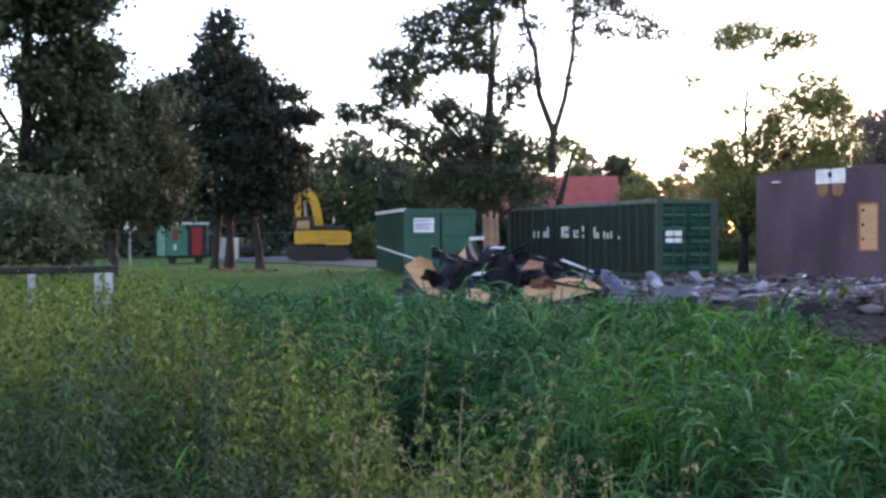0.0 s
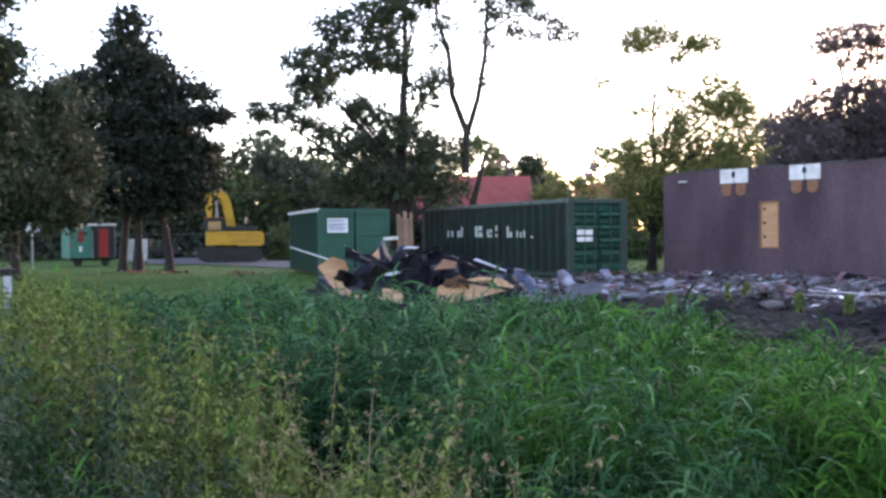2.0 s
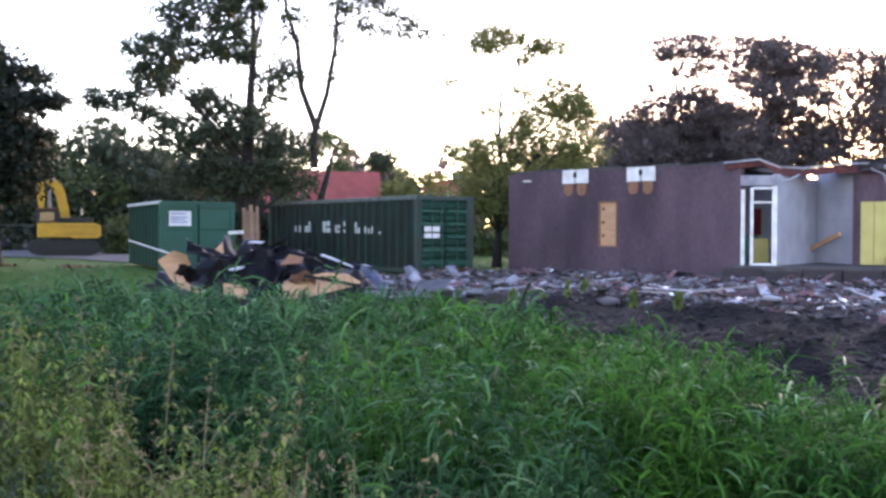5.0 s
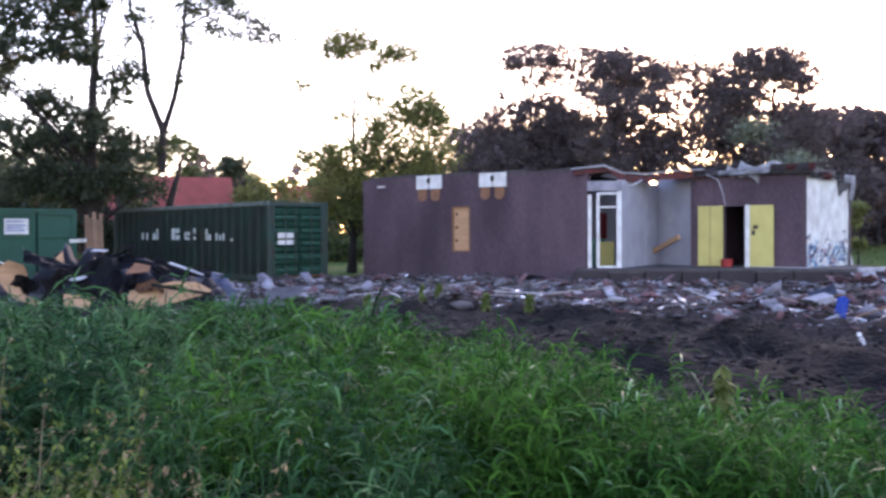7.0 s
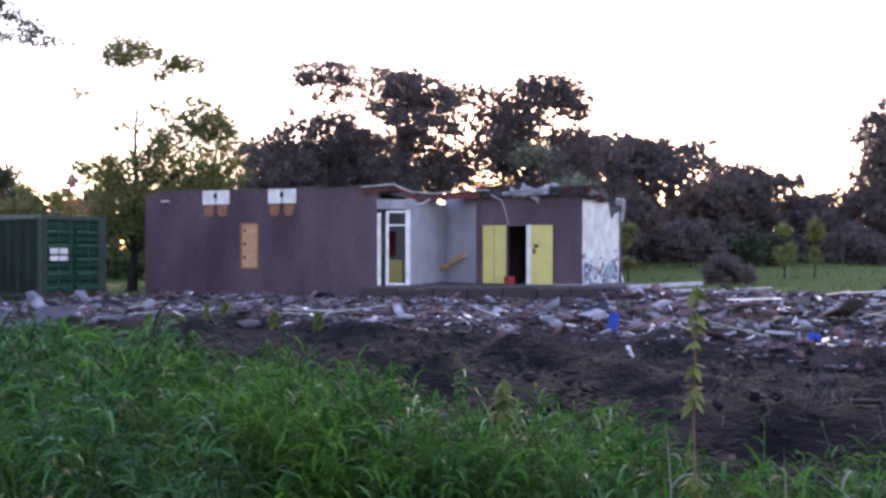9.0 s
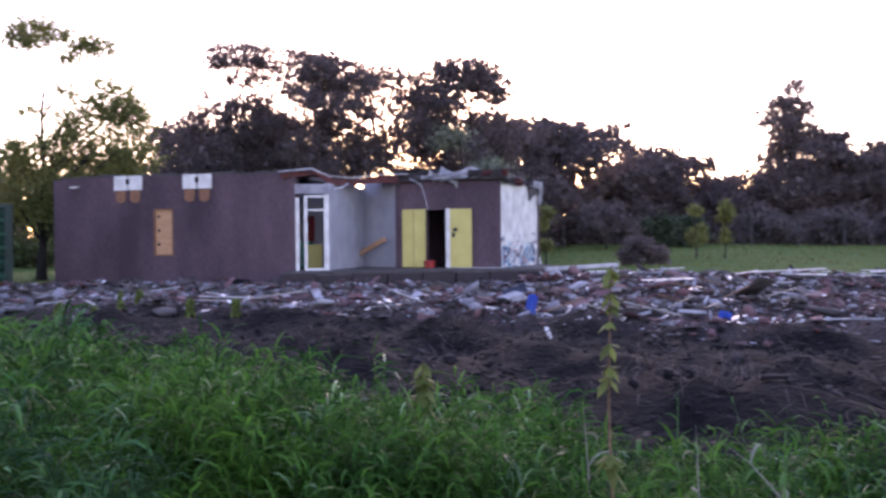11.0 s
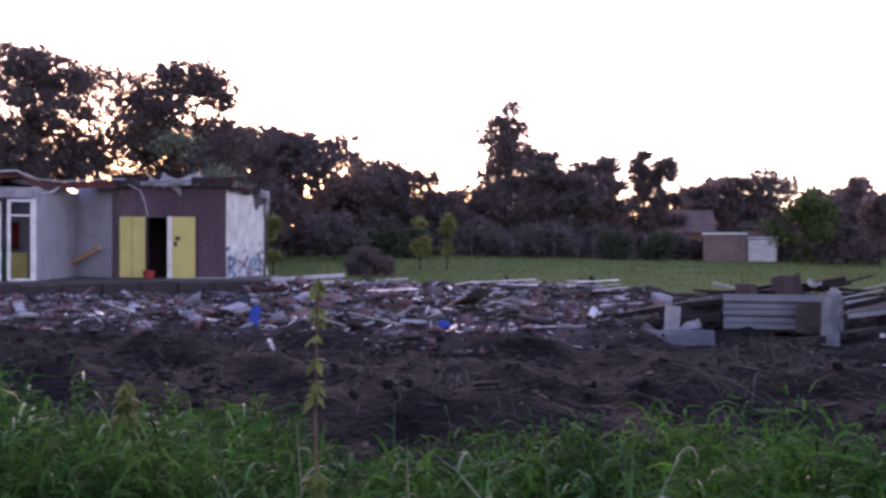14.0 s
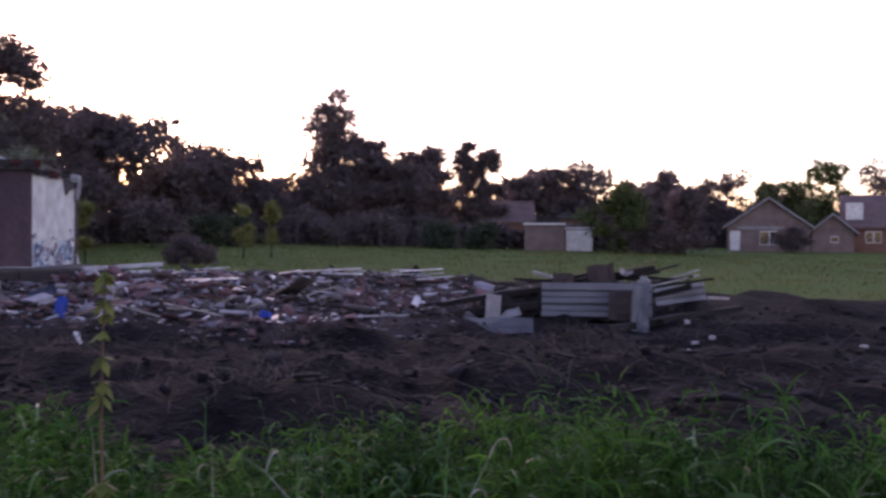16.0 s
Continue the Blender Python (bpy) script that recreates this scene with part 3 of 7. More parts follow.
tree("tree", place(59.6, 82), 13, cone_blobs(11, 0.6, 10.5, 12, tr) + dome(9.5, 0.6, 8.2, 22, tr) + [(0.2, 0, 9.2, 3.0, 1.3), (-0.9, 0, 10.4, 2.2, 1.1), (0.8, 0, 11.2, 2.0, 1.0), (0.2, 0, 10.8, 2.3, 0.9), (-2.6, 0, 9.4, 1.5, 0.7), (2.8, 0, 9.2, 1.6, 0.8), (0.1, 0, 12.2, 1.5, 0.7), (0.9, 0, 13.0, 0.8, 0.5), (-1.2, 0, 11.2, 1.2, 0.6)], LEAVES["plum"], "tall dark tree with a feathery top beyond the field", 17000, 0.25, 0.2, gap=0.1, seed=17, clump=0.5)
tree("conifer", place(78.9, 84), 7.2, cone_blobs(5, 0.5, 6.6, 9, tr), LEAVES["plum"], "dark spruce beside the bungalows", 4500, 0.3, 0.15, gap=0.3, seed=18)
for az, d, w, z1, c, s in ((76.3, 70, 5.2, 4.6, "green", 1), (80.2, 74, 5, 4.2, "plum", 2), (77.8, 72, 4, 3.4, "plum", 3), (68.5, 72, 2.6, 1.7, "dark", 4), (66, 72, 2.4, 1.6, "dark", 5), (86.2, 88, 3.2, 2.0, "plum", 6), (52.6, 62, 2.4, 1.7, "dark", 7), (54.0, 64, 2.6, 1.6, "dark", 8), (49.5, 60, 4, 2.4, "plum", 9), (16.4, 58, 6, 3.6, "green", 12), (19.2, 60, 6, 3.4, "green", 13), (13.6, 62, 6, 3.6, "green", 14), (58.5, 70, 5, 2.4, "plum", 10), (62.5, 72, 6, 2.2, "plum", 11)):
    tree("bush", place(az, d), z1 * 0.8, dome(w, 0.4, z1, 10, tr), LEAVES[c], "rounded leafy bush behind the site", 2600, 0.26, 0.07, gap=0.1, seed=80 + s, limbs=5, category="bush", clump=0.45)
for az, d in ((46.0, 44), (54.6, 46), (56.2, 47)):
    tree("sapling", place(az, d), 2.6, dome(1.0, 0.8, 2.6, 9, tr), LEAVES["warm"], "young staked tree in the grass field", 600, 0.16, 0.04, gap=0.1, seed=int(az * 7), limbs=5, clump=0.2)
tree("bush", place(51.4, 40), 0.9, dome(2.4, 0.1, 0.95, 10, tr), LEAVES["plum"], "low dark heap of brush on the field's edge", 2600, 0.12, 0.04, gap=0.0, seed=99, limbs=5, category="brush heap", clump=0.2)


r_ = np.random.default_rng(44)
fa = np.where(r_.uniform(size=36000) < 0.6, np.where(r_.uniform(size=36000) < 0.5, r_.uniform(41, 90, 36000), r_.uniform(-28, 12, 36000)), r_.uniform(-70, 125, 36000))
fd = r_.uniform(128, 150, 36000)
ft = 5.6 + 1.6 * np.sin(fa * 0.9) + 1.0 * np.sin(fa * 2.3 + 1) - 2.2 * np.exp(-((fa - 57.5) / 2.0) ** 2)
ft = ft + 4.5 / (1 + np.exp((fa - 20) / 2)) + 4.0 * np.exp(-((fa - 48) / 5) ** 4) + 3.0 * np.exp(-((fa - 63) / 3) ** 4) + 2.4 * np.exp(-((fa - 75) / 8) ** 4)
fz = ft * r_.uniform(0, 1, 36000) ** 0.8
pts = np.stack([fd * np.sin(np.radians(fa)), fd * np.cos(np.radians(fa)), fz], 1)
# far leaves carry the same painted haze colour
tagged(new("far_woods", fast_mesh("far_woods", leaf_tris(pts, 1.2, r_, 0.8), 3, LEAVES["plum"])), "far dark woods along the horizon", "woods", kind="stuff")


# ---- verge: reeds, weeds and long grass between the road and the site ----
def scatter(n, az0, az1, r0, r1, rng_):
    az = rng_.uniform(az0, az1, n)
    r = np.sqrt(rng_.uniform(r0 ** 2, r1 ** 2, n))
    x, y = r * np.sin(np.radians(az)), r * np.cos(np.radians(az))
    return x, y, r, az


def weed_zone(r, az):
    return az + 4 * wave(r * np.cos(az * 0.0175), r * np.sin(az * 0.0175), 1.1, 71) < np.interp(r, [2.3, 3.1, 3.6, 5, 6.3, 9, 12], [19, 14.5, 9.5, 1, -7, -14, -19])


def top_line(az):
    """How steeply the plants' tops fall away from the eye's level."""
    return np.interp(az, [-30, -6, 3, 10, 20, 26, 28.5, 31, 36, 40, 43, 46, 50, 58, 63, 68, 72, 79, 87, 95], [0.052, 0.064, 0.071, 0.074, 0.078, 0.082, 0.108, 0.107, 0.110, 0.113, 0.145, 0.155, 0.182, 0.192, 0.162, 0.135, 0.122, 0.128, 0.148, 0.14])


def leafy(x, y, z, h, lean, k, reach, wide, r_):
    """Leaf blades that spring from upright stalks at all heights and arch over."""
    n = len(x)
    t = r_.uniform(0.16, 1.0, (n, k)) ** 0.6
    off = 0.22 * h[:, None] * t ** 2
    base = np.stack([x[:, None] + off * np.cos(lean)[:, None] + r_.normal(0, 0.02, (n, k)), y[:, None] + off * np.sin(lean)[:, None] + r_.normal(0, 0.02, (n, k)), z[:, None] + (h[:, None] - 0.07) * t], -1).reshape(-1, 3)
    L = np.repeat(reach, k) * r_.uniform(0.5, 1.3, n * k)
    return arching(base, L, np.repeat(wide, k) * r_.uniform(0.6, 1.3, n * k), np.repeat(lean, k) + r_.normal(0, 1.2, n * k), r_, 4, (5, 75), (40, 160))


def tufts(n, each, spread, az0, az1, r0, r1, r_):
    """Plants gathered in tufts, with bare gaps between them."""
    x, y, r, az = scatter(n, az0, az1, r0, r1, r_)
    size = np.repeat(r_.uniform(0.55, 1.15, n), each)
    x = np.repeat(x, each) + r_.normal(0, spread, n * each)
    y = np.repeat(y, each) + r_.normal(0, spread, n * each)
    lean = np.repeat(r_.uniform(0, 6.28, n), each)
    return x, y, np.hypot(x, y), np.degrees(np.arctan2(x, y)), size, lean


def mounds(x, y, s, seed):
    """Rounded cushions about s apart: 1 on their tops, falling to 0 in the gaps between them."""
    r_ = np.random.default_rng(seed)
    table = r_.uniform(size=(64, 64, 3))
    i, j = np.floor(x / s).astype(int), np.floor(y / s).astype(int)
    best = np.zeros(len(x))
    for di in (-1, 0, 1):
        for dj in (-1, 0, 1):
            t = table[(i + di) % 64, (j + dj) % 64]
            d2 = ((i + di + t[:, 0]) * s - x) ** 2 + ((j + dj + t[:, 1]) * s - y) ** 2
            best = np.maximum(best, np.clip(1 - d2 / (0.68 * s) ** 2, 0, 1) * (0.6 + 0.4 * t[:, 2]))
    return best


x, y, r, az, size, lean = (np.concatenate(v_) for v_ in zip(tufts(6600, 11, 0.10, -48, 108, 2.3, 19, rng), tufts(1300, 11, 0.09, 20, 108, 2.5, 6.4, rng)))
p = np.clip(4.4 / r, 0.16, 1.0)
patchy = wave(x, y, 1.0, 11)
ok = (r > 2.25) & (r < edge_of_reeds(az) + 0.35 * patchy + 0.15) & (rng.uniform(size=len(r)) < p * np.where(weed_zone(r, az), np.where(r < 4.2, 0.03, 0.12), 1.0))
x, y, r, az, patchy, size, lean = (v_[ok] for v_ in (x, y, r, az, patchy, size, lean))
z = height(x, y)
hump = 0.68 * mounds(x, y, 1.25, 61) + 0.32 * mounds(x, y, 0.5, 62)
tall = 1.15 * (0.18 + 1.08 * hump) * (1 + 0.15 * patchy) * rng.uniform(0.75, 1.05, len(r))
line = 1.5 - np.maximum(top_line(az), np.interp(r, [2.3, 3.4, 5.0], [0.29, 0.215, 0.0])) * r * (1 - 0.12 * patchy)
tall = np.where(az > 22, np.maximum(line - z, 0.2) * np.minimum(0.30 + 1.05 * hump, 1.0) * rng.uniform(0.74, 1.02, len(r)), np.minimum(tall, np.maximum(line - z, 0.2) * (0.72 + 0.5 * hump)))
tall = np.clip(tall * (0.72 + 0.32 * size), 0.12, 1.35)
reed = (az < 14 + 10 * wave(x, y, 3, 12)) & ~weed_zone(r, az)
lean = lean + rng.normal(0, 0.5, len(r))
# few plants, picked at random, get the painted sheen
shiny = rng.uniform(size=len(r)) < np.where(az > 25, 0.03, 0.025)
for name, sel, mat, lab in (("sheen_painted_grass", shiny, M_SHEEN, "tall pale blades that catch the evening sky"), ("tall_grass", ~reed & ~shiny, M_BLADE, "tall broad-bladed green grass on the ditch bank"), ("reed_bed", reed & ~shiny, M_REED, "dense blue-green reed bending over the ditch")):
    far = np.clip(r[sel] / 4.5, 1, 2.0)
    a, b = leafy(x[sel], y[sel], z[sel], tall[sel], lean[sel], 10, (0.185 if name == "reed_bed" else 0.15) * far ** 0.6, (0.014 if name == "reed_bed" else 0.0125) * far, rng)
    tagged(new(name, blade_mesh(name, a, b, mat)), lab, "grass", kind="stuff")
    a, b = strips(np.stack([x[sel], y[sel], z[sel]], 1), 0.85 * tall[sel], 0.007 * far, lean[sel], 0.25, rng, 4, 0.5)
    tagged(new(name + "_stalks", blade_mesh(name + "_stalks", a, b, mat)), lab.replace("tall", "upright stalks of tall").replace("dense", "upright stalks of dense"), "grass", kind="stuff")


def weeds(n, seed):
    """Upright weeds: a thin stalk with many small hanging leaves, and a seed head on some."""
    r_ = np.random.default_rng(seed)
    x, y, r, az = scatter(n, -45, 21, 2.4, 14, r_)
    ok = weed_zone(r + 0.3, az) & (r_.uniform(size=n) < np.clip(np.where(az < -13, 8, 5) / r, 0.2, 1.5))
    x, y, r, az = x[ok], y[ok], r[ok], az[ok]
    z = height(x, y)
    h = np.interp(az, [-30, -16, -9, 3, 14], [1.4, 1.36, 1.05, 0.9, 0.84]) * (1 + 0.15 * wave(x, y, 1.6, 21)) * np.where(r_.uniform(size=len(x)) < 0.14, r_.uniform(1.0, 1.16, len(x)), r_.uniform(0.45, 1.0, len(x)) * (0.55 + 0.55 * mounds(x, y, 0.7, 63)))
    h = np.where(r < 3.6, np.minimum(h, (1.55 - 0.225 * r) * r_.uniform(0.8, 1.06, len(x))), h)
    h = np.clip(h, 0.2, np.where(az < -14, 1.24, 1.08))
    root = np.stack([x, y, z], 1)
    a, b = strips(root, h, np.full(len(x), 0.005), 0.6, 0.16, r_, 4)
    mid = (a + b) / 2
    nodes, whorl = 11, 4
    k = nodes * whorl
    t = np.clip(np.linspace(0.16, 1.0, nodes)[None] + r_.normal(0, 0.02, (len(x), nodes)), 0.05, 1.0)
    seg = np.clip((t * 3).astype(int), 0, 2)
    f = t * 3 - seg
    i = np.arange(len(x))[:, None]
    c = mid[i, seg] * (1 - f[..., None]) + mid[i, seg + 1] * f[..., None]
    turn = r_.uniform(0, 6.28, (len(x), 1, 1)) + (np.arange(nodes) * 0.8)[None, :, None] + (np.arange(whorl) * 1.57)[None, None] + r_.normal(0, 0.3, (len(x), nodes, whorl))
    drop = r_.uniform(-1.1, 0.1, turn.shape) + 0.35 * (t[..., None] > 0.92)
    d = np.stack([np.cos(turn), np.sin(turn), drop], -1)
    d /= np.linalg.norm(d, axis=-1, keepdims=True)
    long = (np.clip(0.032 * (r / 3.4) ** 0.6, 0.03, 0.062)[:, None] * np.interp(t, [0.1, 0.45, 0.85, 1], [0.9, 1.35, 1.0, 0.5]))[..., None] * r_.uniform(0.7, 1.3, turn.shape)
    side = np.stack([-np.sin(turn), np.cos(turn), r_.normal(0, 0.35, turn.shape)], -1)
    stem = 0.012 * d
    p0 = c[:, :, None] + stem
    p1, p2 = p0 + d * (0.45 * long)[..., None], p0 + d * long[..., None] - np.array([0, 0, 0.25]) * long[..., None]
    w = (0.22 * long)[..., None] * side
    leaves = np.stack([p0, p1 + w, p2, p1 - w], -2).reshape(-1, 4, 3)
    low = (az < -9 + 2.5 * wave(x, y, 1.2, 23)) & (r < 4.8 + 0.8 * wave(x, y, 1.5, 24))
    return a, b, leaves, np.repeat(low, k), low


a, b, leaves, shady, wr = weeds(14600, 5)
tagged(new("weed_leaves", fast_mesh("weed_leaves", leaves[~shady], 4, M_WEED)), "yellowing nettle-like weeds on the road verge", "weeds", kind="stuff")
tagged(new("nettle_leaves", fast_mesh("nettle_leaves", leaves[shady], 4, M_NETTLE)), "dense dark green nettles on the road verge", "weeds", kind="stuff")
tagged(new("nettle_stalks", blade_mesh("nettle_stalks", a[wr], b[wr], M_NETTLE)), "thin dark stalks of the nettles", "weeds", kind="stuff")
tagged(new("weed_stalks", blade_mesh("weed_stalks", a[~wr], b[~wr], M_WEED)), "thin green stalks of the verge weeds", "weeds", kind="stuff")

x, y, r, az = scatter(60000, -32, 100, 12, 48, rng)
ok = (r > edge_of_reeds(az) + 0.3) & (inside_site(x, y) < -0.1) & (rng.uniform(size=len(r)) < np.clip(20 / r, 0.3, 1)) & ~((az < 8) & (az > -11) & (r > 39)) & ~(az > 40)
fx, fy, fr, faz = scatter(52000, 42, 102, 20, 76, rng)
fok = (inside_site(fx, fy) < 0.3 * wave(fx, fy, 2.0, 52)) & (rng.uniform(size=len(fr)) < np.clip(30 / fr, 0.3, 1))
x, y, r, az = np.concatenate([x[ok], fx[fok]]), np.concatenate([y[ok], fy[fok]]), np.concatenate([r[ok], fr[fok]]), np.concatenate([az[ok], faz[fok]])
tallness = np.where(az > 30, rng.uniform(0.06, 0.20, len(r)) * (1 + 0.7 * wave(x, y, 5, 51)), rng.uniform(0.05, 0.13, len(r)))
a, b = arching(np.stack([x, y, height(x, y) - 0.01], 1), np.clip(tallness, 0.05, 0.5), 0.010 * np.clip(r / 12, 1, 4), rng.uniform(0, 6.28, len(r)), rng, 3, (40, 85), (10, 70))
for name, sel, mat, lab in (("lawn_grass", az < 30, M_LAWN, "bright green mown lawn under the trees"), ("meadow_grass", az >= 30, M_MEADOW, "yellow-green meadow grass on the field")):
    tagged(new(name, blade_mesh(name, a[sel], b[sel], mat)), lab, "grass", kind="stuff")


# ---- materials of built things ----
M_DARKWALL = material("brown_painted_brick", (0.104, 0.066, 0.080), (0.046, 0.029, 0.038), 0.6, 0.85, bump=0.35, fine=14, amount=0.5, stretch=(1, 1, 0.35))
M_GREYWALL = material("bare_grey_plaster", (0.38, 0.385, 0.43), (0.24, 0.24, 0.28), 1.3, 0.9, bump=0.3, amount=0.9)
M_WHITE = material("weathered_white_paint", (0.66, 0.66, 0.66), (0.45, 0.43, 0.42), 3, 0.6, amount=0.6)
M_YELLOW = material("pale_yellow_door_paint", (0.50, 0.44, 0.15), (0.40, 0.34, 0.11), 2.2, 0.55, amount=0.8)
M_PLY = material("raw_plywood", (0.50, 0.28, 0.155), (0.33, 0.18, 0.10), 2.5, 0.8, stretch=(1, 1, 4), amount=0.8)
M_RUST = material("rust_stained_boards", (0.27, 0.125, 0.07), (0.14, 0.07, 0.045), 5, 0.85, amount=0.9)
M_REDTRIM = material("torn_red_roof_edge", (0.13, 0.030, 0.030), (0.06, 0.026, 0.026), 4, 0.7, bump=0.4)
M_RUSTSTEEL = material("rusted_sheet_metal", (0.13, 0.10, 0.10), (0.07, 0.05, 0.05), 3, 0.7, 0.2, bump=0.2, amount=0.9)
# slab's front edge, darker and browner than its top
M_SLABEDGE = material("dark_brown_concrete", (0.055, 0.042, 0.044), (0.028, 0.022, 0.024), 3, 0.9, bump=0.6, amount=0.9)
M_FELT = material("dark_roofing_felt", (0.045, 0.042, 0.046), (0.07, 0.06, 0.065), 3, 0.8, bump=0.5)
M_FOIL = material("pale_roof_foil", (0.44, 0.45, 0.48), (0.26, 0.26, 0.29), 3, 0.5, bump=0.4)
M_CONCRETE = material("broken_concrete", (0.27, 0.265, 0.30), (0.13, 0.12, 0.145), 2.2, 0.9, bump=0.5, island=0.45)
M_BRICK = material("crushed_brick", (0.135, 0.064, 0.068), (0.085, 0.050, 0.056), 3, 0.9, bump=0.5, island=0.5)
M_DIRTY = material("dirty_rubble", (0.085, 0.075, 0.075), (0.05, 0.042, 0.042), 3, 0.9, bump=0.5, island=0.5)
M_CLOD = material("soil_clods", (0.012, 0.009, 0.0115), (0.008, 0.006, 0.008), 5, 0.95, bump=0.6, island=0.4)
M_STRAW = material("dry_straw", (0.066, 0.050, 0.046), (0.034, 0.027, 0.026), 5, 0.8, island=0.5)
M_GREEN = material("green_container_paint", (0.015, 0.056, 0.045), (0.034, 0.032, 0.028), 1.1, 0.55, bump=0.2, amount=0.9, fine=12)
M_GREEN2 = material("bright_green_skip_paint", (0.009, 0.090, 0.060), (0.012, 0.050, 0.037), 1.2, 0.6, bump=0.2, amount=0.9)
M_STEEL = material("dull_steel", (0.30, 0.30, 0.31), (0.2, 0.19, 0.19), 3, 0.5, 0.6, bump=0.1)
M_ALU = material("weathered_sheet_metal", (0.24, 0.26, 0.30), (0.13, 0.14, 0.17), 2.0, 0.45, 0.3, bump=0.1, amount=0.8)
M_LETTER = material("chalky_lettering", (0.58, 0.60, 0.57), (0.40, 0.43, 0.40), 6, 0.8, amount=0.9)
M_SIGNBLUE = material("print_blue", (0.12, 0.16, 0.40), None, 9, 0.6)
M_TARP = material("black_plastic_sheet", (0.007, 0.007, 0.010), (0.016, 0.016, 0.024), 2.5, 0.42, bump=0.6, spec=0.14)
M_BLUETARP = material("slate_blue_tarpaulin", (0.06, 0.08, 0.13), (0.04, 0.05, 0.09), 2.5, 0.5, bump=0.4)
M_BLUE = material("bright_blue_plastic", (0.02, 0.10, 0.50), (0.02, 0.07, 0.33), 4, 0.5)
M_WOOD = material("weathered_timber", (0.22, 0.125, 0.08), (0.12, 0.075, 0.05), 3, 0.85, stretch=(6, 1, 6), bump=0.3, objects=0.35)
# dark timber, near black also to paint the void under the scrap sheets
M_DARKWOOD = material("dark_timber_and_void", (0.017, 0.013, 0.013), (0.010, 0.008, 0.008), 4, 0.85, bump=0.4, objects=0.3)
M_CATYELLOW = material("excavator_yellow", (0.62, 0.33, 0.03), (0.46, 0.24, 0.03), 2, 0.45, amount=0.6)
M_BLACK = material("black_rubber_and_grease", (0.02, 0.02, 0.02), (0.035, 0.033, 0.03), 6, 0.7, bump=0.4)
M_GLASS = material("dark_window_glass", (0.02, 0.025, 0.03), None, 2, 0.08, spec=0.7)
M_RED = material("red_door_paint", (0.34, 0.03, 0.03), (0.24, 0.025, 0.025), 2, 0.5)
M_HUT = material("green_hut_paint", (0.035, 0.19, 0.14), (0.025, 0.13, 0.10), 2, 0.5)
M_REDROOF = material("red_roof_tiles", (0.34, 0.07, 0.055), (0.24, 0.05, 0.04), 0.9, 0.8, bump=0.4, fine=9)
M_PURPLEROOF = material("brown_roof_tiles", (0.16, 0.105, 0.10), (0.11, 0.075, 0.075), 0.9, 0.8, bump=0.4, fine=9)
M_HOUSEBRICK = material("buff_house_brick", (0.20, 0.145, 0.135), (0.14, 0.098, 0.092), 1.3, 0.9, bump=0.3, fine=14)
M_REDBRICK = material("red_brown_house_brick", (0.20, 0.10, 0.075), (0.14, 0.07, 0.055), 1.3, 0.9, bump=0.3, fine=14)
M_CARGREY = material("grey_car_paint", (0.25, 0.26, 0.28), (0.2, 0.2, 0.22), 2, 0.3, 0.3)
# dark cars, and the painted shade of the hut's entrance
M_CARDARK = material("dark_car_paint_and_recess_shade", (0.03, 0.035, 0.05), None, 2, 0.3, 0.3)
M_WIRE = material("dull_grey_wire", (0.075, 0.075, 0.08), (0.05, 0.05, 0.05), 4, 0.7, 0.3)
M_PALESHARD = material("pale_shards", (0.66, 0.66, 0.70), (0.30, 0.29, 0.33), 5, 0.3, island=0.5, spec=0.5)
M_RAIL = material("scuffed_grey_green_steel", (0.15, 0.18, 0.165), (0.07, 0.09, 0.08), 3, 0.6, 0.2)
M_TRIM = material("dull_house_trim", (0.26, 0.25, 0.26), (0.18, 0.17, 0.18), 3, 0.7)
M_WATER = material("ditch_water", (0.02, 0.024, 0.022), None, 2, 0.06, spec=0.6)


def graffiti_wall():
    """White paint that peels, with spray-paint blotches on its lower part."""
    m = material("peeling_white_paint", (0.68, 0.68, 0.66), (0.46, 0.44, 0.43), 2.2, 0.8, bump=0.25, amount=0.55)
    N, L = m.node_tree.nodes, m.node_tree.links
    bsdf = N["Principled BSDF"]
    col = bsdf.inputs["Base Color"].links[0].from_socket
    tc = N.new("ShaderNodeTexCoord")
    sep = N.new("ShaderNodeSeparateXYZ")
    L.new(tc.outputs["Object"], sep.inputs[0])
    low = N.new("ShaderNodeMapRange")
    low.inputs[1].default_value, low.inputs[2].default_value, low.inputs[3].default_value, low.inputs[4].default_value = 1.0, 1.95, 0.06, -0.2
    L.new(sep.outputs[2], low.inputs[0])
    for scale, colour, cut in ((2.7, (0.05, 0.08, 0.15), 0.575), (3.6, (0.32, 0.08, 0.09), 0.64), (4.2, (0.14, 0.30, 0.42), 0.60), (6.5, (0.03, 0.03, 0.05), 0.66)):
        n = N.new("ShaderNodeTexNoise")
        n.inputs["Scale"].default_value, n.inputs["Detail"].default_value, n.inputs["Distortion"].default_value = scale, 2, 1.4
        L.new(tc.outputs["Object"], n.inputs["Vector"])
        s = N.new("ShaderNodeMath")
        L.new(n.outputs[0], s.inputs[0])
        L.new(low.outputs[0], s.inputs[1])
        r = N.new("ShaderNodeMapRange")
        r.inputs[1].default_value, r.inputs[2].default_value = cut, cut + 0.03
        L.new(s.outputs[0], r.inputs[0])
        x = N.new("ShaderNodeMix")
        x.data_type = "RGBA"
        L.new(r.outputs[0], x.inputs[0])
        L.new(col, x.inputs[6])
        x.inputs[7].default_value = (*colour, 1)
        col = x.outputs[2]
    L.new(col, bsdf.inputs["Base Color"])
    return m


M_GRAFFITI = graffiti_wall()


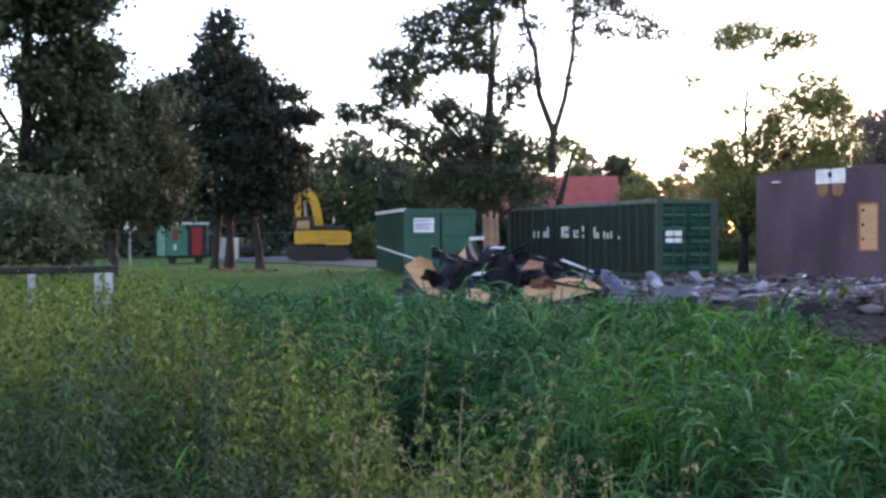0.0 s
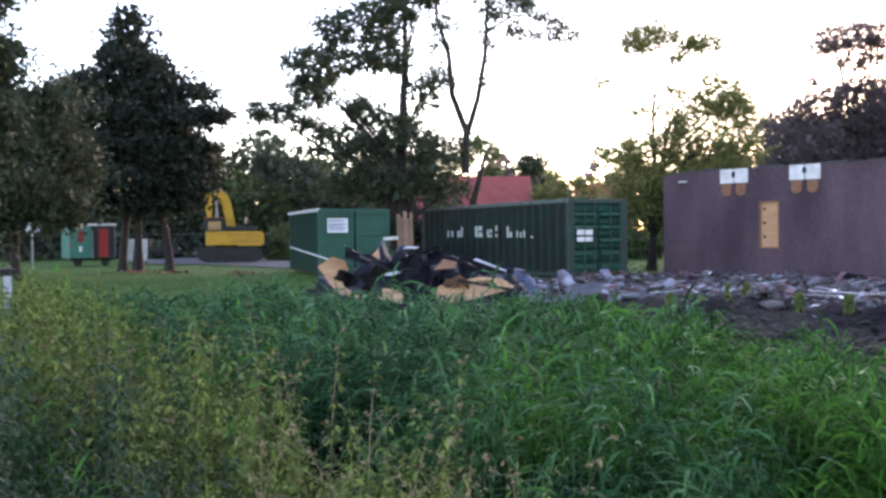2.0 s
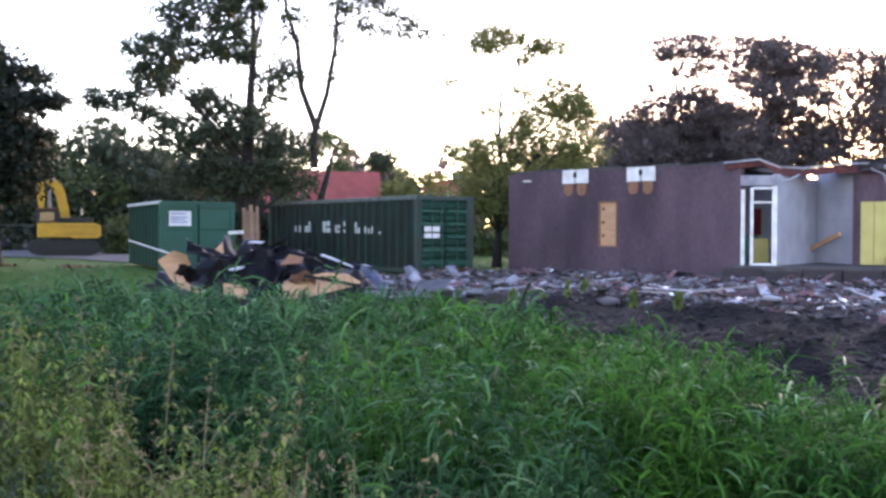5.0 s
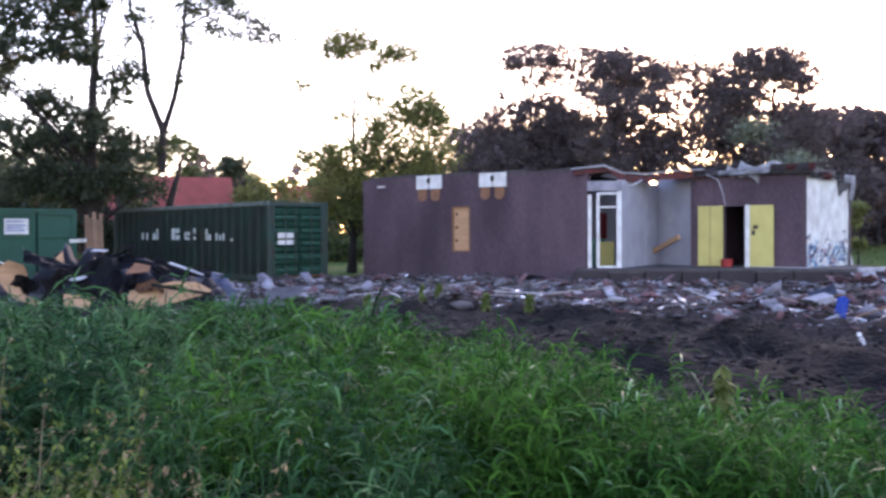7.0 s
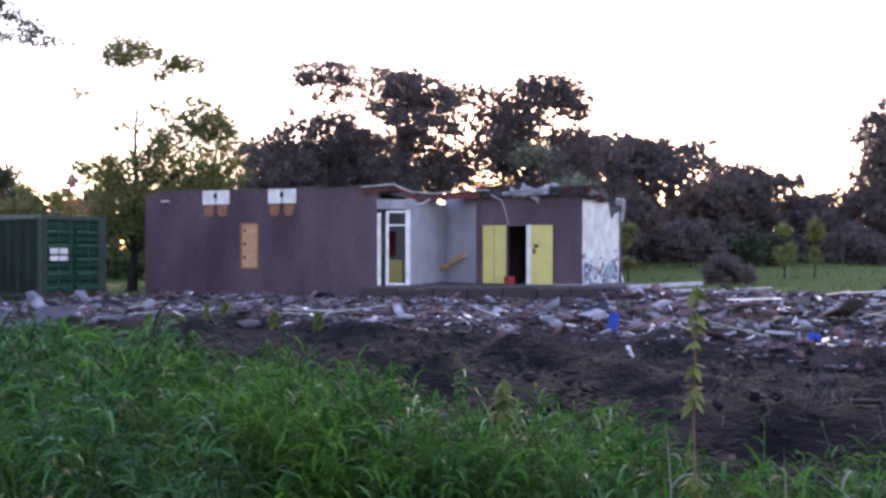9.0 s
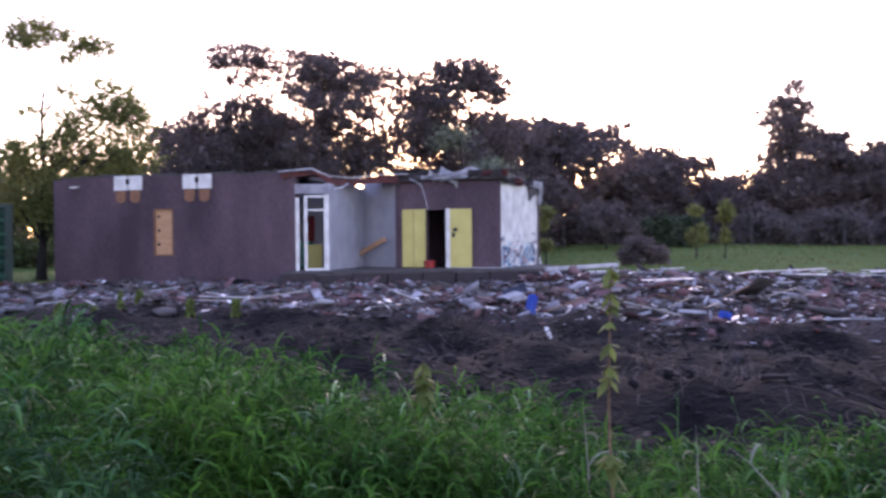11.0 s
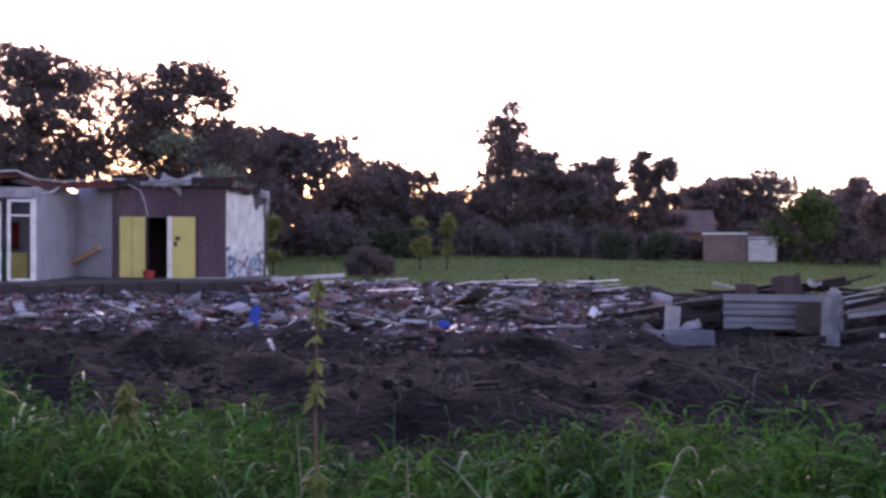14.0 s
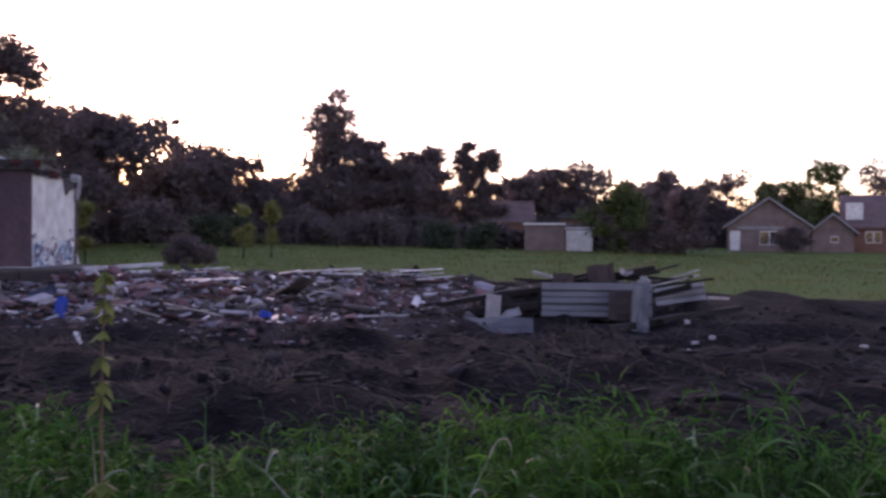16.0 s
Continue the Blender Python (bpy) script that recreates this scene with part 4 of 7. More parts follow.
def along(p, q, z=0.0):
    """A frame with x from p to q and y away from the road."""
    return Matrix.Translation((p[0], p[1], z)) @ Matrix.Rotation(math.atan2(q[1] - p[1], q[0] - p[0]), 4, "Z")


def on_line(p, q, az):
    """Metres from p, towards q, at which the line meets a bearing."""
    s, c = math.sin(radians(az)), math.cos(radians(az))
    dx, dy = q[0] - p[0], q[1] - p[1]
    n = math.hypot(dx, dy)
    return (s * p[1] - c * p[0]) / (c * dx - s * dy) * n


def sheet(nx, ny, lx, ly, fold, seed, thick=0.012):
    """A crumpled or bent sheet in x and z, with thickness."""
    r = np.random.default_rng(seed)
    bm = bmesh.new()
    k = r.uniform(1.0, 3.0, 4)
    grid = [[bm.verts.new((lx * i / nx, fold * (math.sin(k[0] * i / nx * 3 + seed) + 0.5 * math.sin(k[1] * j / ny * 4 + i)) + r.normal(0, fold * 0.15), ly * j / ny + r.normal(0, fold * 0.2))) for j in range(ny + 1)] for i in range(nx + 1)]
    for i in range(nx):
        for j in range(ny):
            bm.faces.new((grid[i][j], grid[i + 1][j], grid[i + 1][j + 1], grid[i][j + 1]))
    bmesh.ops.solidify(bm, geom=bm.faces[:], thickness=thick)
    return bm


def ribbed(length, high, pitch, depth, across=False, thick=0.01):
    """A trapezoid-ribbed steel panel in x and z; the ribs stand up, or lie across."""
    bm = bmesh.new()
    run = high if across else length
    prof, s = [], 0.0
    while s < run - 1e-6:
        for f, d in ((0.0, 0), (0.35, 0), (0.5, 1), (0.85, 1)):
            if s + f * pitch < run:
                prof.append((s + f * pitch, d * depth))
        s += pitch
    prof.append((run, 0.0))
    a = [bm.verts.new((0, d, u) if across else (u, d, 0)) for u, d in prof]
    b = [bm.verts.new((length, d, u) if across else (u, d, high)) for u, d in prof]
    for i in range(len(prof) - 1):
        bm.faces.new((a[i], a[i + 1], b[i + 1], b[i]))
    bmesh.ops.solidify(bm, geom=bm.faces[:], thickness=thick)
    return bm


def moved(bm, m):
    bmesh.ops.transform(bm, matrix=m, verts=bm.verts[:])
    return bm


# ---- the half-demolished building ----
WL, WR = (11.55, 34.75), (16.62, 27.4)
FRAME_R = (17.58, 26.84)
DEEP = tuple(polar(35.3, 36.0)[:2])
GL, GR = (20.73, 27.02), (22.73, 24.05)
building = thing("demolished_building", along(WL, WR, 0.0), "half-demolished low building with brown painted brick walls", "building")
inv = building.matrix_world.inverted()


def in_building(m):
    return inv @ m


def wall_run(name, m, length, z0, z1, thick, mat, holes=(), label=""):
    """A wall along x with openings (x0, x1, z0, z1) that go through it."""
    bm = bmesh.new()
    xs = sorted({0.0, length, *[h[0] for h in holes], *[h[1] for h in holes]})
    for a, b in zip(xs, xs[1:]):
        cut = sorted([(h[2], h[3]) for h in holes if h[0] < (a + b) / 2 < h[1]])
        z = z0
        for c, d in cut + [(z1, z1)]:
            if c > z + 1e-4:
                add_box(bm, a, b, 0, thick, z, c)
            z = max(z, d)
    bmesh.ops.remove_doubles(bm, verts=bm.verts[:], dist=1e-4)
    return part(name, moved(bm, in_building(m)), mat, building, label)


wm = along(WL, WR)
wlen = math.hypot(WR[0] - WL[0], WR[1] - WL[1])
hx0, hx1 = on_line(WL, WR, 23.30), on_line(WL, WR, 24.32)
vents = [(on_line(WL, WR, 21.2), on_line(WL, WR, 22.68)), (on_line(WL, WR, 24.92), on_line(WL, WR, 26.52))]
front = wall_run("wall", wm, wlen, -0.2, 3.62, 0.3, M_DARKWALL, [(hx0, hx1, 0.92, 2.5)], "brown painted brick wall, patched and stained")
for i in range(12):
    a = wlen * i / 12
    part("wall_cap", box(a, a + wlen / 12 - 0.004, -0.02, 0.32, 3.622, 3.66 + 0.03 * (i % 3)), M_FELT, building)
hatch = part("hatch", box(hx0, hx1, 0.06, 0.10, 0.92, 2.5), M_PLY, building, "plywood board that closes a hatch")
for x0_, x1_, z0_, z1_ in ((hx0 - 0.01, hx0 + 0.03, 0.91, 2.51), (hx1 - 0.03, hx1 + 0.01, 0.91, 2.51), (hx0 + 0.03, hx1 - 0.03, 2.47, 2.51), (hx0 + 0.03, hx1 - 0.03, 0.91, 0.95)):
    part("hatch_trim", box(x0_, x1_, -0.012, 0.055, z0_, z1_), M_RUST, hatch)
for z in (1.25, 1.72, 2.2):
    part("scuff", box(hx0 + 0.1, hx0 + 0.19, 0.050, 0.062, z, z + 0.09), M_DARKWOOD, hatch)
for a, b in vents:
    w = (b - a)
    for k in range(2):
        p0 = a + k * w * 0.52
        part("white_panel", box(p0, p0 + w * 0.48, -0.05, 0.0, 3.17, 3.66, 0.006), M_WHITE, building, "white board at the wall's top")
        part("rusty_board", polygon([(p0 + w * 0.05, 3.15), (p0 + w * 0.05, 2.86), (p0 + w * 0.11, 2.76), (p0 + w * 0.2, 2.73), (p0 + w * 0.34, 2.76), (p0 + w * 0.40, 2.88), (p0 + w * 0.40, 3.15)], -0.03, 0.0), M_RUST, building, "rust-stained board under a white panel")
    part("bolt", box(a + w * 0.44, a + w * 0.56, -0.07, -0.05, 3.38, 3.56), M_DARKWOOD, building)
part("wall_lamp", box(0.45, 0.75, -0.12, 0.0, 3.28, 3.34, 0.01), M_WHITE, building)
wall_run("wall", along(WL, (WL[0] + 2.4, WL[1] + 1.8)), 4.5, -0.2, 3.58, 0.3, M_DARKWALL)
back0 = (WL[0] + 3.6, WL[1] + 2.7)
wall_run("wall", along(back0, (back0[0] + WR[0] - WL[0], back0[1] + WR[1] - WL[1])), wlen + 0.5, -0.2, 3.55, 0.25, M_DARKWALL)
part("roof", box(0.35, wlen - 0.1, 0.32, 4.3, 3.45, 3.58), M_FELT, building)
# open door frame beside the long wall
fm = along(WR, FRAME_R)
fw = math.hypot(FRAME_R[0] - WR[0], FRAME_R[1] - WR[1])
frame_part = part("door_frame", moved(box(0.02, 0.14, -0.05, 0.08, 0.40, 2.80, 0.01), in_building(fm)), M_WHITE, building, "white painted door frame standing open")
for b in ((0.30, 0.40, 0.40, 2.86), (fw - 0.16, fw, 0.40, 2.90), (0.40, fw - 0.16, 2.80, 2.87), (0.40, fw - 0.16, 2.36, 2.42), (0.40, fw - 0.16, 0.40, 0.47)):
    part("frame_bar", moved(box(b[0], b[1], -0.05, 0.08, b[2], b[3], 0.008), in_building(fm)), M_WHITE, frame_part)
part("lintel", moved(box(0.0, fw, 0.0, 0.25, 2.92, 3.25, 0.02), in_building(fm)), M_CONCRETE, building)
# rooms laid open behind the frame
iw = along((WR[0] + 0.9, WR[1] + 2.6), (FRAME_R[0] + 0.9, FRAME_R[1] + 2.4))
wall_run("inner_wall", iw, 2.6, 0.4, 3.2, 0.15, M_GREYWALL)
tagged(part("cabinet", moved(box(0.75, 1.25, -1.0, -0.5, 0.42, 1.35, 0.02), iw), M_HUT), "blue-green cupboard standing in the opened room", "cupboard")
tagged(part("board", moved(box(1.12, 1.65, -1.3, -1.2, 0.42, 1.25, 0.01), iw), M_YELLOW), "yellow panel leaning in the opened room", "panel")
tagged(part("cloth", moved(sheet(3, 5, 0.35, 0.9, 0.03, 3), iw @ pose(0.95, -0.3, 1.35)), M_RED), "red cloth hanging in the opened room", "cloth")
wall_run("inner_wall", along(FRAME_R, DEEP), math.dist(FRAME_R, DEEP), 0.35, 3.28, 0.16, M_GREYWALL, (), "bare grey plaster wall of an opened room")
gend = tuple(polar(37.55, 34.3)[:2])
wall_run("inner_wall", along(DEEP, gend), math.dist(DEEP, gend), 0.35, 3.62, 0.16, M_GREYWALL, (), "bare grey plaster wall of an opened room")
gm = along(DEEP, gend)
for k in range(3):
    part("block_joint", moved(box(0.1 + 0.3 * k, math.dist(DEEP, gend) - 0.15 - 0.25 * k, -0.004, 0.0, 1.1 + 0.75 * k, 1.115 + 0.75 * k), in_building(gm)), M_CONCRETE, building)
tagged(part("plank", moved(box(0, 1.9, -0.05, 0.05, -0.08, 0.08, 0.01), gm @ pose(0.0, -0.5, 0.75, 0, -20, 0)), M_PLY), "loose plank leaning against the grey wall", "plank")
# wing with the yellow doors
gl = math.dist(GL, GR)
wg = along(GL, GR)
dx = [on_line(GL, GR, a) for a in (37.55, 38.95, 40.15, 41.68)]
wall_run("wall", wg, gl, 0.35, 3.42, 0.28, M_DARKWALL, [(dx[1], dx[2], 0.35, 2.42)], "brown painted wall of the wing")
part("threshold", moved(box(dx[2], gl + 0.1, -0.22, -0.002, 0.33, 0.41, 0.01), in_building(wg)), M_WHITE, building)
for a, b, nm in ((dx[0] + 0.02, dx[1] - 0.02, "left"), (dx[2] + 0.03, dx[3], "right")):
    d = part("door", moved(box(a, b, -0.10, -0.05, 0.42, 2.44, 0.008), in_building(wg)), M_YELLOW, building, "pale yellow door leaf folded open")
    part("door_edge", moved(box(b - 0.07 if nm == "left" else a - 0.02, b + 0.03 if nm == "left" else a + 0.13, -0.13, -0.102, 0.42, 2.45), in_building(wg)), M_WHITE if nm == "right" else M_YELLOW, d)
    if nm == "right":
        part("lock_plate", moved(box(a + 0.2, a + 0.30, -0.125, -0.101, 1.45, 1.62), in_building(wg)), M_BLACK, d, "black lock plate")
        part("lock_hole", moved(box(a + 0.24, a + 0.40, -0.125, -0.101, 1.66, 1.78), in_building(wg)), M_BLACK, d)
    else:
        part("door_seam", moved(box((a + b) / 2 - 0.01, (a + b) / 2 + 0.01, -0.106, -0.099, 0.45, 2.42), in_building(wg)), M_RUST, d)
tagged(part("bucket", moved(cylinder(0.17, (dx[1] + 0.18, -0.25, 0.40), (dx[1] + 0.18, -0.25, 0.66), 14, 0.2), wg), M_RED), "red bucket at the open doorway", "bucket")
side_end = (GR[0] + 0.914 * 3.5, GR[1] + 0.407 * 3.5)
sm = along(GR, side_end)
wall_run("side_wall", sm, 3.5, 0.38, 3.36, 0.28, M_GRAFFITI, (), "peeling white side wall with blue spray-paint blotches")
part("broken_stub", moved(polygon([(3.3, 0.38), (4.0, 0.38), (3.75, 0.75), (3.5, 1.05), (3.3, 1.0)], 0.0, 0.2), in_building(sm)), M_WHITE, building)
wall_run("wall", along((GL[0] + 3.2, GL[1] + 1.4), (side_end[0], side_end[1])), 3.6, 0.38, 3.3, 0.25, M_DARKWALL)
wall_run("wall", along(GL, (GL[0] + 3.2, GL[1] + 1.4)), 3.5, 0.38, 3.3, 0.25, M_DARKWALL)
part("roof", moved(box(-0.4, gl + 0.25, -0.18, 3.6, 3.44, 3.62, 0.03), in_building(wg)), M_FELT, building, "dark felt roof with a torn edge")
rt = np.random.default_rng(9)
for i, (a, w, h, mat) in enumerate(((-0.3, 0.9, 0.20, M_FELT), (0.8, 1.2, 0.14, M_FOIL), (1.7, 1.1, 0.20, M_FOIL), (2.5, 1.2, 0.24, M_FELT), (3.0, 0.9, 0.2, M_REDTRIM))):
    part("torn_roof_edge", moved(sheet(7, 2, w, h, 0.05, 20 + i, 0.02), in_building(wg @ pose(a, -0.26, 3.42 + 0.03 * i))), mat, building, "torn strip of roofing hanging over the edge")
part("roof_foil", moved(sheet(9, 4, 1.7, 0.7, 0.10, 31, 0.03), in_building(wg @ pose(1.3, 0.1, 3.64, -68, 4, 6))), M_FOIL, building, "crumpled pale foil on the roof")
part("roof_foil", moved(sheet(8, 3, 1.1, 0.30, 0.12, 37, 0.03), in_building(wg @ pose(1.0, -0.15, 3.48, -20, 14, 4))), M_FOIL, building)
part("roof_felt", moved(sheet(8, 3, 2.2, 0.30, 0.10, 33, 0.03), in_building(wg @ pose(-0.6, 0.9, 3.58))), M_FELT, building)
for i in range(4):
    part("torn_roof_edge", moved(sheet(4, 3, 0.8, 0.26, 0.06, 40 + i, 0.02), in_building(sm @ pose(0.9 * i - 0.1, -0.16, 3.30 - 0.05 * (i % 2)))), (M_FELT, M_REDTRIM, M_FELT, M_FOIL)[i], building)
part("hanging_foil", moved(sheet(2, 5, 0.28, 0.9, 0.05, 51, 0.02), in_building(sm @ pose(3.35, -0.12, 2.65, 0, 12, 0))), M_FOIL, building)
part("hanging_foil", moved(polygon([(2.4, 3.3), (3.5, 3.3), (3.3, 3.0), (2.9, 2.92), (2.6, 2.75)], -0.05, -0.03), in_building(sm)), M_FELT, building)
# sagging red roof edge between the long wall and the wing
roof_pts = [(WR[0] - 0.35, WR[1] + 0.3, 3.52), (WR[0] + 0.6, WR[1] - 0.2, 3.62), (FRAME_R[0] + 0.3, FRAME_R[1] + 0.3, 3.40), (19.1, 27.6, 3.40), (20.0, 27.4, 3.52), (20.9, 26.8, 3.56)]
bm = bmesh.new()
rows_ = []
for x_, y_, z_ in roof_pts:
    rows_.append([bm.verts.new((x_ - 0.1, y_ - 0.1, z_ + 0.07)), bm.verts.new((x_ - 0.05 - 0.1 * math.sin(x_ * 5), y_ - 0.1, z_ - 0.06 - 0.12 * abs(math.sin(x_ * 3.1)))), bm.verts.new((x_ + 0.9, y_ + 1.0, z_ - 0.02)), bm.verts.new((x_ + 0.9, y_ + 1.0, z_ + 0.10))])
for a_, b_ in zip(rows_, rows_[1:]):
    for k in range(4):
        bm.faces.new((a_[k], a_[(k + 1) % 4], b_[(k + 1) % 4], b_[k]))
part("roof_edge", moved(bm, inv), M_REDTRIM, building, "sagging strip of red-edged roof")
v, q = tubes([([(x_ - 0.2, y_ - 0.2, z_ + 0.12) for x_, y_, z_ in roof_pts], [0.018, 0.03, 0.015, 0.025, 0.012, 0.02]), ([(20.7, 26.5, 3.5), (20.95, 26.2, 3.3), (21.05, 26.1, 2.9), (21.1, 26.0, 2.4)], [0.02, 0.018, 0.014, 0.01]), ([(17.6, 26.6, 3.05), (18.1, 26.9, 3.12), (18.6, 27.2, 3.3)], [0.03, 0.03, 0.03])], 6)
ob = mesh_part("torn_edge_strip", indexed_mesh("torn_edge_strip", v, q, M_FOIL, True), building, "pale torn strip along the roof edge")
ob.matrix_local = inv
part("slab", moved(polygon([(-0.6, -0.25), (9.6, -0.25), (9.9, 0.22), (9.4, 0.40), (-0.3, 0.40), (-0.5, 0.2)], -1.3, 4.5), in_building(along(WR, GR, 0.0))), M_DIRTY, building, "exposed concrete floor slab with a broken edge")
edge_r = np.random.default_rng(19)
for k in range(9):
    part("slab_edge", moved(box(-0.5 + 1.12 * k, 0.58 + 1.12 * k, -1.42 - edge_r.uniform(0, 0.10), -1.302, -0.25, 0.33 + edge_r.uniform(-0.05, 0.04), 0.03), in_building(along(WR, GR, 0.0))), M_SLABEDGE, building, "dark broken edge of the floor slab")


# ---- containers ----
def steel_container(m, length, wide, high, mat, name, label):
    """An open-topped steel container: ribbed sides, posts, rails, end doors with rods."""
    ob = thing(name, m, label, "container")
    side = part("side_panel", moved(ribbed(length - 0.3, high - 0.32, 0.56, 0.07), pose(0.15, 0.02, 0.18)), mat, ob)
    part("side_panel", moved(ribbed(length - 0.3, high - 0.32, 0.56, -0.07), pose(0.15, wide - 0.02, 0.18)), mat, ob)
    part("end_panel", moved(ribbed(wide - 0.3, high - 0.32, 0.4, 0.06), Matrix.Translation((0.04, 0.15, 0.18)) @ Matrix.Rotation(radians(90), 4, "Z")), mat, ob)
    for x_ in (0, length - 0.16):
        for y_ in (0, wide - 0.16):
            part("corner_post", box(x_, x_ + 0.16, y_, y_ + 0.16, 0, high, 0.015), mat, ob)
    for y_ in (-0.02, wide - 0.10):
        part("top_rail", box(0, length, y_, y_ + 0.12, high - 0.13, high + 0.01, 0.02), M_RAIL if y_ < 0 else mat, ob, "worn grey-green top rail")
        part("bottom_rail", box(0.1, length - 0.1, y_ + 0.01, y_ + 0.11, 0.04, 0.2, 0.01), mat, ob)
    part("floor_plate", box(0.1, length - 0.1, 0.1, wide - 0.1, 0.12, 0.2), M_RUST, ob)
    for x_ in (0.0, length - 0.1):
        part("end_rail", box(x_, x_ + 0.1, 0.1, wide - 0.1, high - 0.14, high, 0.01), mat, ob)
    return ob


CTL, CTR = (2.95, 43.8), (7.13, 32.2)
cl = math.dist(CTL, CTR)
cont = steel_container(along(CTL, CTR, -0.06), cl, 2.44, 2.72, M_GREEN, "shipping_container", "long weathered green steel container with worn white lettering")
for k in range(2):
    door = part("door", moved(ribbed(1.04, 2.36, 0.42, 0.06, True, 0.02), Matrix.Translation((cl + 0.03, 0.16 + 1.07 * k, 0.2)) @ Matrix.Rotation(radians(90), 4, "Z")), M_GREEN2, cont, "ribbed green end door")
    part("hinge_side", box(cl - 0.02, cl + 0.05, 0.14 + 2.02 * k, 0.22 + 2.02 * k, 0.15, 2.62, 0.01), M_GREEN, door)
    for yy in (0.45, 0.85):
        part("lock_rod", cylinder(0.022, (cl + 0.10, 0.16 + 1.07 * k + yy, 0.15), (cl + 0.10, 0.16 + 1.07 * k + yy, 2.64), 8), M_GREEN, door)
    for z in (0.35, 0.8, 1.25, 1.7, 2.15):
        part("cross_bar", box(cl + 0.02, cl + 0.09, 0.22 + 1.07 * k, 1.12 + 1.07 * k, z, z + 0.09, 0.01), M_GREEN2, door)
part("label_plate", box(cl + 0.09, cl + 0.11, 0.30, 0.92, 1.48, 1.66), M_WHITE, cont, "white label plate, unreadable")
part("label_bar", box(cl + 0.10, cl + 0.115, 0.30, 0.92, 1.26, 1.42), M_WHITE, cont)
# worn sign-writing as plain blocks: bearing from, to, height from, to
for a0, a1, z0, z1 in ((5.36, 5.44, 1.22, 1.5), (5.60, 5.68, 1.22, 1.5), (5.95, 6.10, 1.22, 1.48), (6.16, 6.24, 1.22, 1.66), (7.00, 7.14, 1.22, 1.66), (7.20, 7.42, 1.22, 1.40), (7.20, 7.40, 1.48, 1.66), (7.72, 7.98, 1.22, 1.30), (7.72, 7.80, 1.30, 1.52), (7.88, 7.98, 1.38, 1.52), (8.22, 8.30, 1.22, 1.34), (8.22, 8.30, 1.46, 1.66), (8.90, 8.97, 1.2, 1.62), (9.05, 9.16, 1.2, 1.42), (9.46, 9.53, 1.2, 1.46), (9.66, 9.73, 1.2, 1.40), (9.86, 9.93, 1.2, 1.46), (10.30, 10.40, 1.18, 1.27)):
    u0, u1 = on_line(CTL, CTR, a0), on_line(CTL, CTR, a1)
    part("letter_block", box(u0, u1, -0.004, 0.016, z0 + 0.20, z1 + 0.20), M_LETTER, cont)
SB, SC = (-1.37, 35.57), (1.17, 36.2)
skip = thing("waste_skip", along(SB, SC, -0.06) @ Matrix.Diagonal((1, 1, 1.1, 1)), "bright green steel waste skip with a white notice", "container")
sw = math.dist(SB, SC)
part("side_panel", moved(ribbed(6.2, 2.1, 0.62, 0.05), Matrix.Rotation(radians(90), 4, "Z") @ pose(0.05, -0.05, 0.12)), M_GREEN2, skip)
part("side_panel", moved(ribbed(6.2, 2.1, 0.62, -0.05), Matrix.Rotation(radians(90), 4, "Z") @ pose(0.05, -sw - 0.05, 0.12)), M_GREEN2, skip)
part("end_panel", moved(box(0, sw, 0, 0.06, 0.1, 2.2), pose(0, 6.2, 0)), M_GREEN2, skip)
for k in range(2):
    d = part("door", box(0.06 + k * sw / 2, sw / 2 - 0.03 + k * sw / 2, 0.0, 0.05, 0.12, 2.2), M_GREEN2, skip, "plain green skip door")
    for z in (0.14, 1.38, 2.10):
        part("door_rib", box(0.06 + k * sw / 2, sw / 2 - 0.03 + k * sw / 2, -0.05, -0.001, z, z + 0.09, 0.012), M_GREEN2, d)
    for x_ in (0.06, sw / 2 - 0.13):
        part("door_rib", box(x_ + k * sw / 2, x_ + 0.1 + k * sw / 2, -0.045, -0.001, 0.24, 2.09, 0.012), M_GREEN2, d)
for x_ in (0, sw - 0.05):
    part("corner_post", box(x_ - 0.06, x_ + 0.10, -0.02, 0.14, 0, 2.28, 0.02), M_GREEN2, skip)
part("top_rail", moved(box(0, 6.2, -0.05, 0.08, 2.2, 2.31, 0.02), Matrix.Rotation(radians(90), 4, "Z")), M_WHITE, skip, "pale worn top rail")
part("top_rail", box(0, sw, -0.03, 0.09, 2.2, 2.30, 0.02), M_GREEN2, skip)
part("floor_plate", box(0.1, sw - 0.1, 0.1, 5.9, 0.08, 0.16), M_RUST, skip)
notice = part("notice", box(0.28, 1.05, -0.075, -0.052, 1.50, 1.98), M_WHITE, skip, "white notice with unreadable print")
for k, (z, w) in enumerate(((1.88, 0.55), (1.76, 0.62), (1.68, 0.5), (1.60, 0.58))):
    part("print_bar", box(0.34, 0.34 + w, -0.080, -0.076, z, z + 0.035), M_SIGNBLUE, notice)


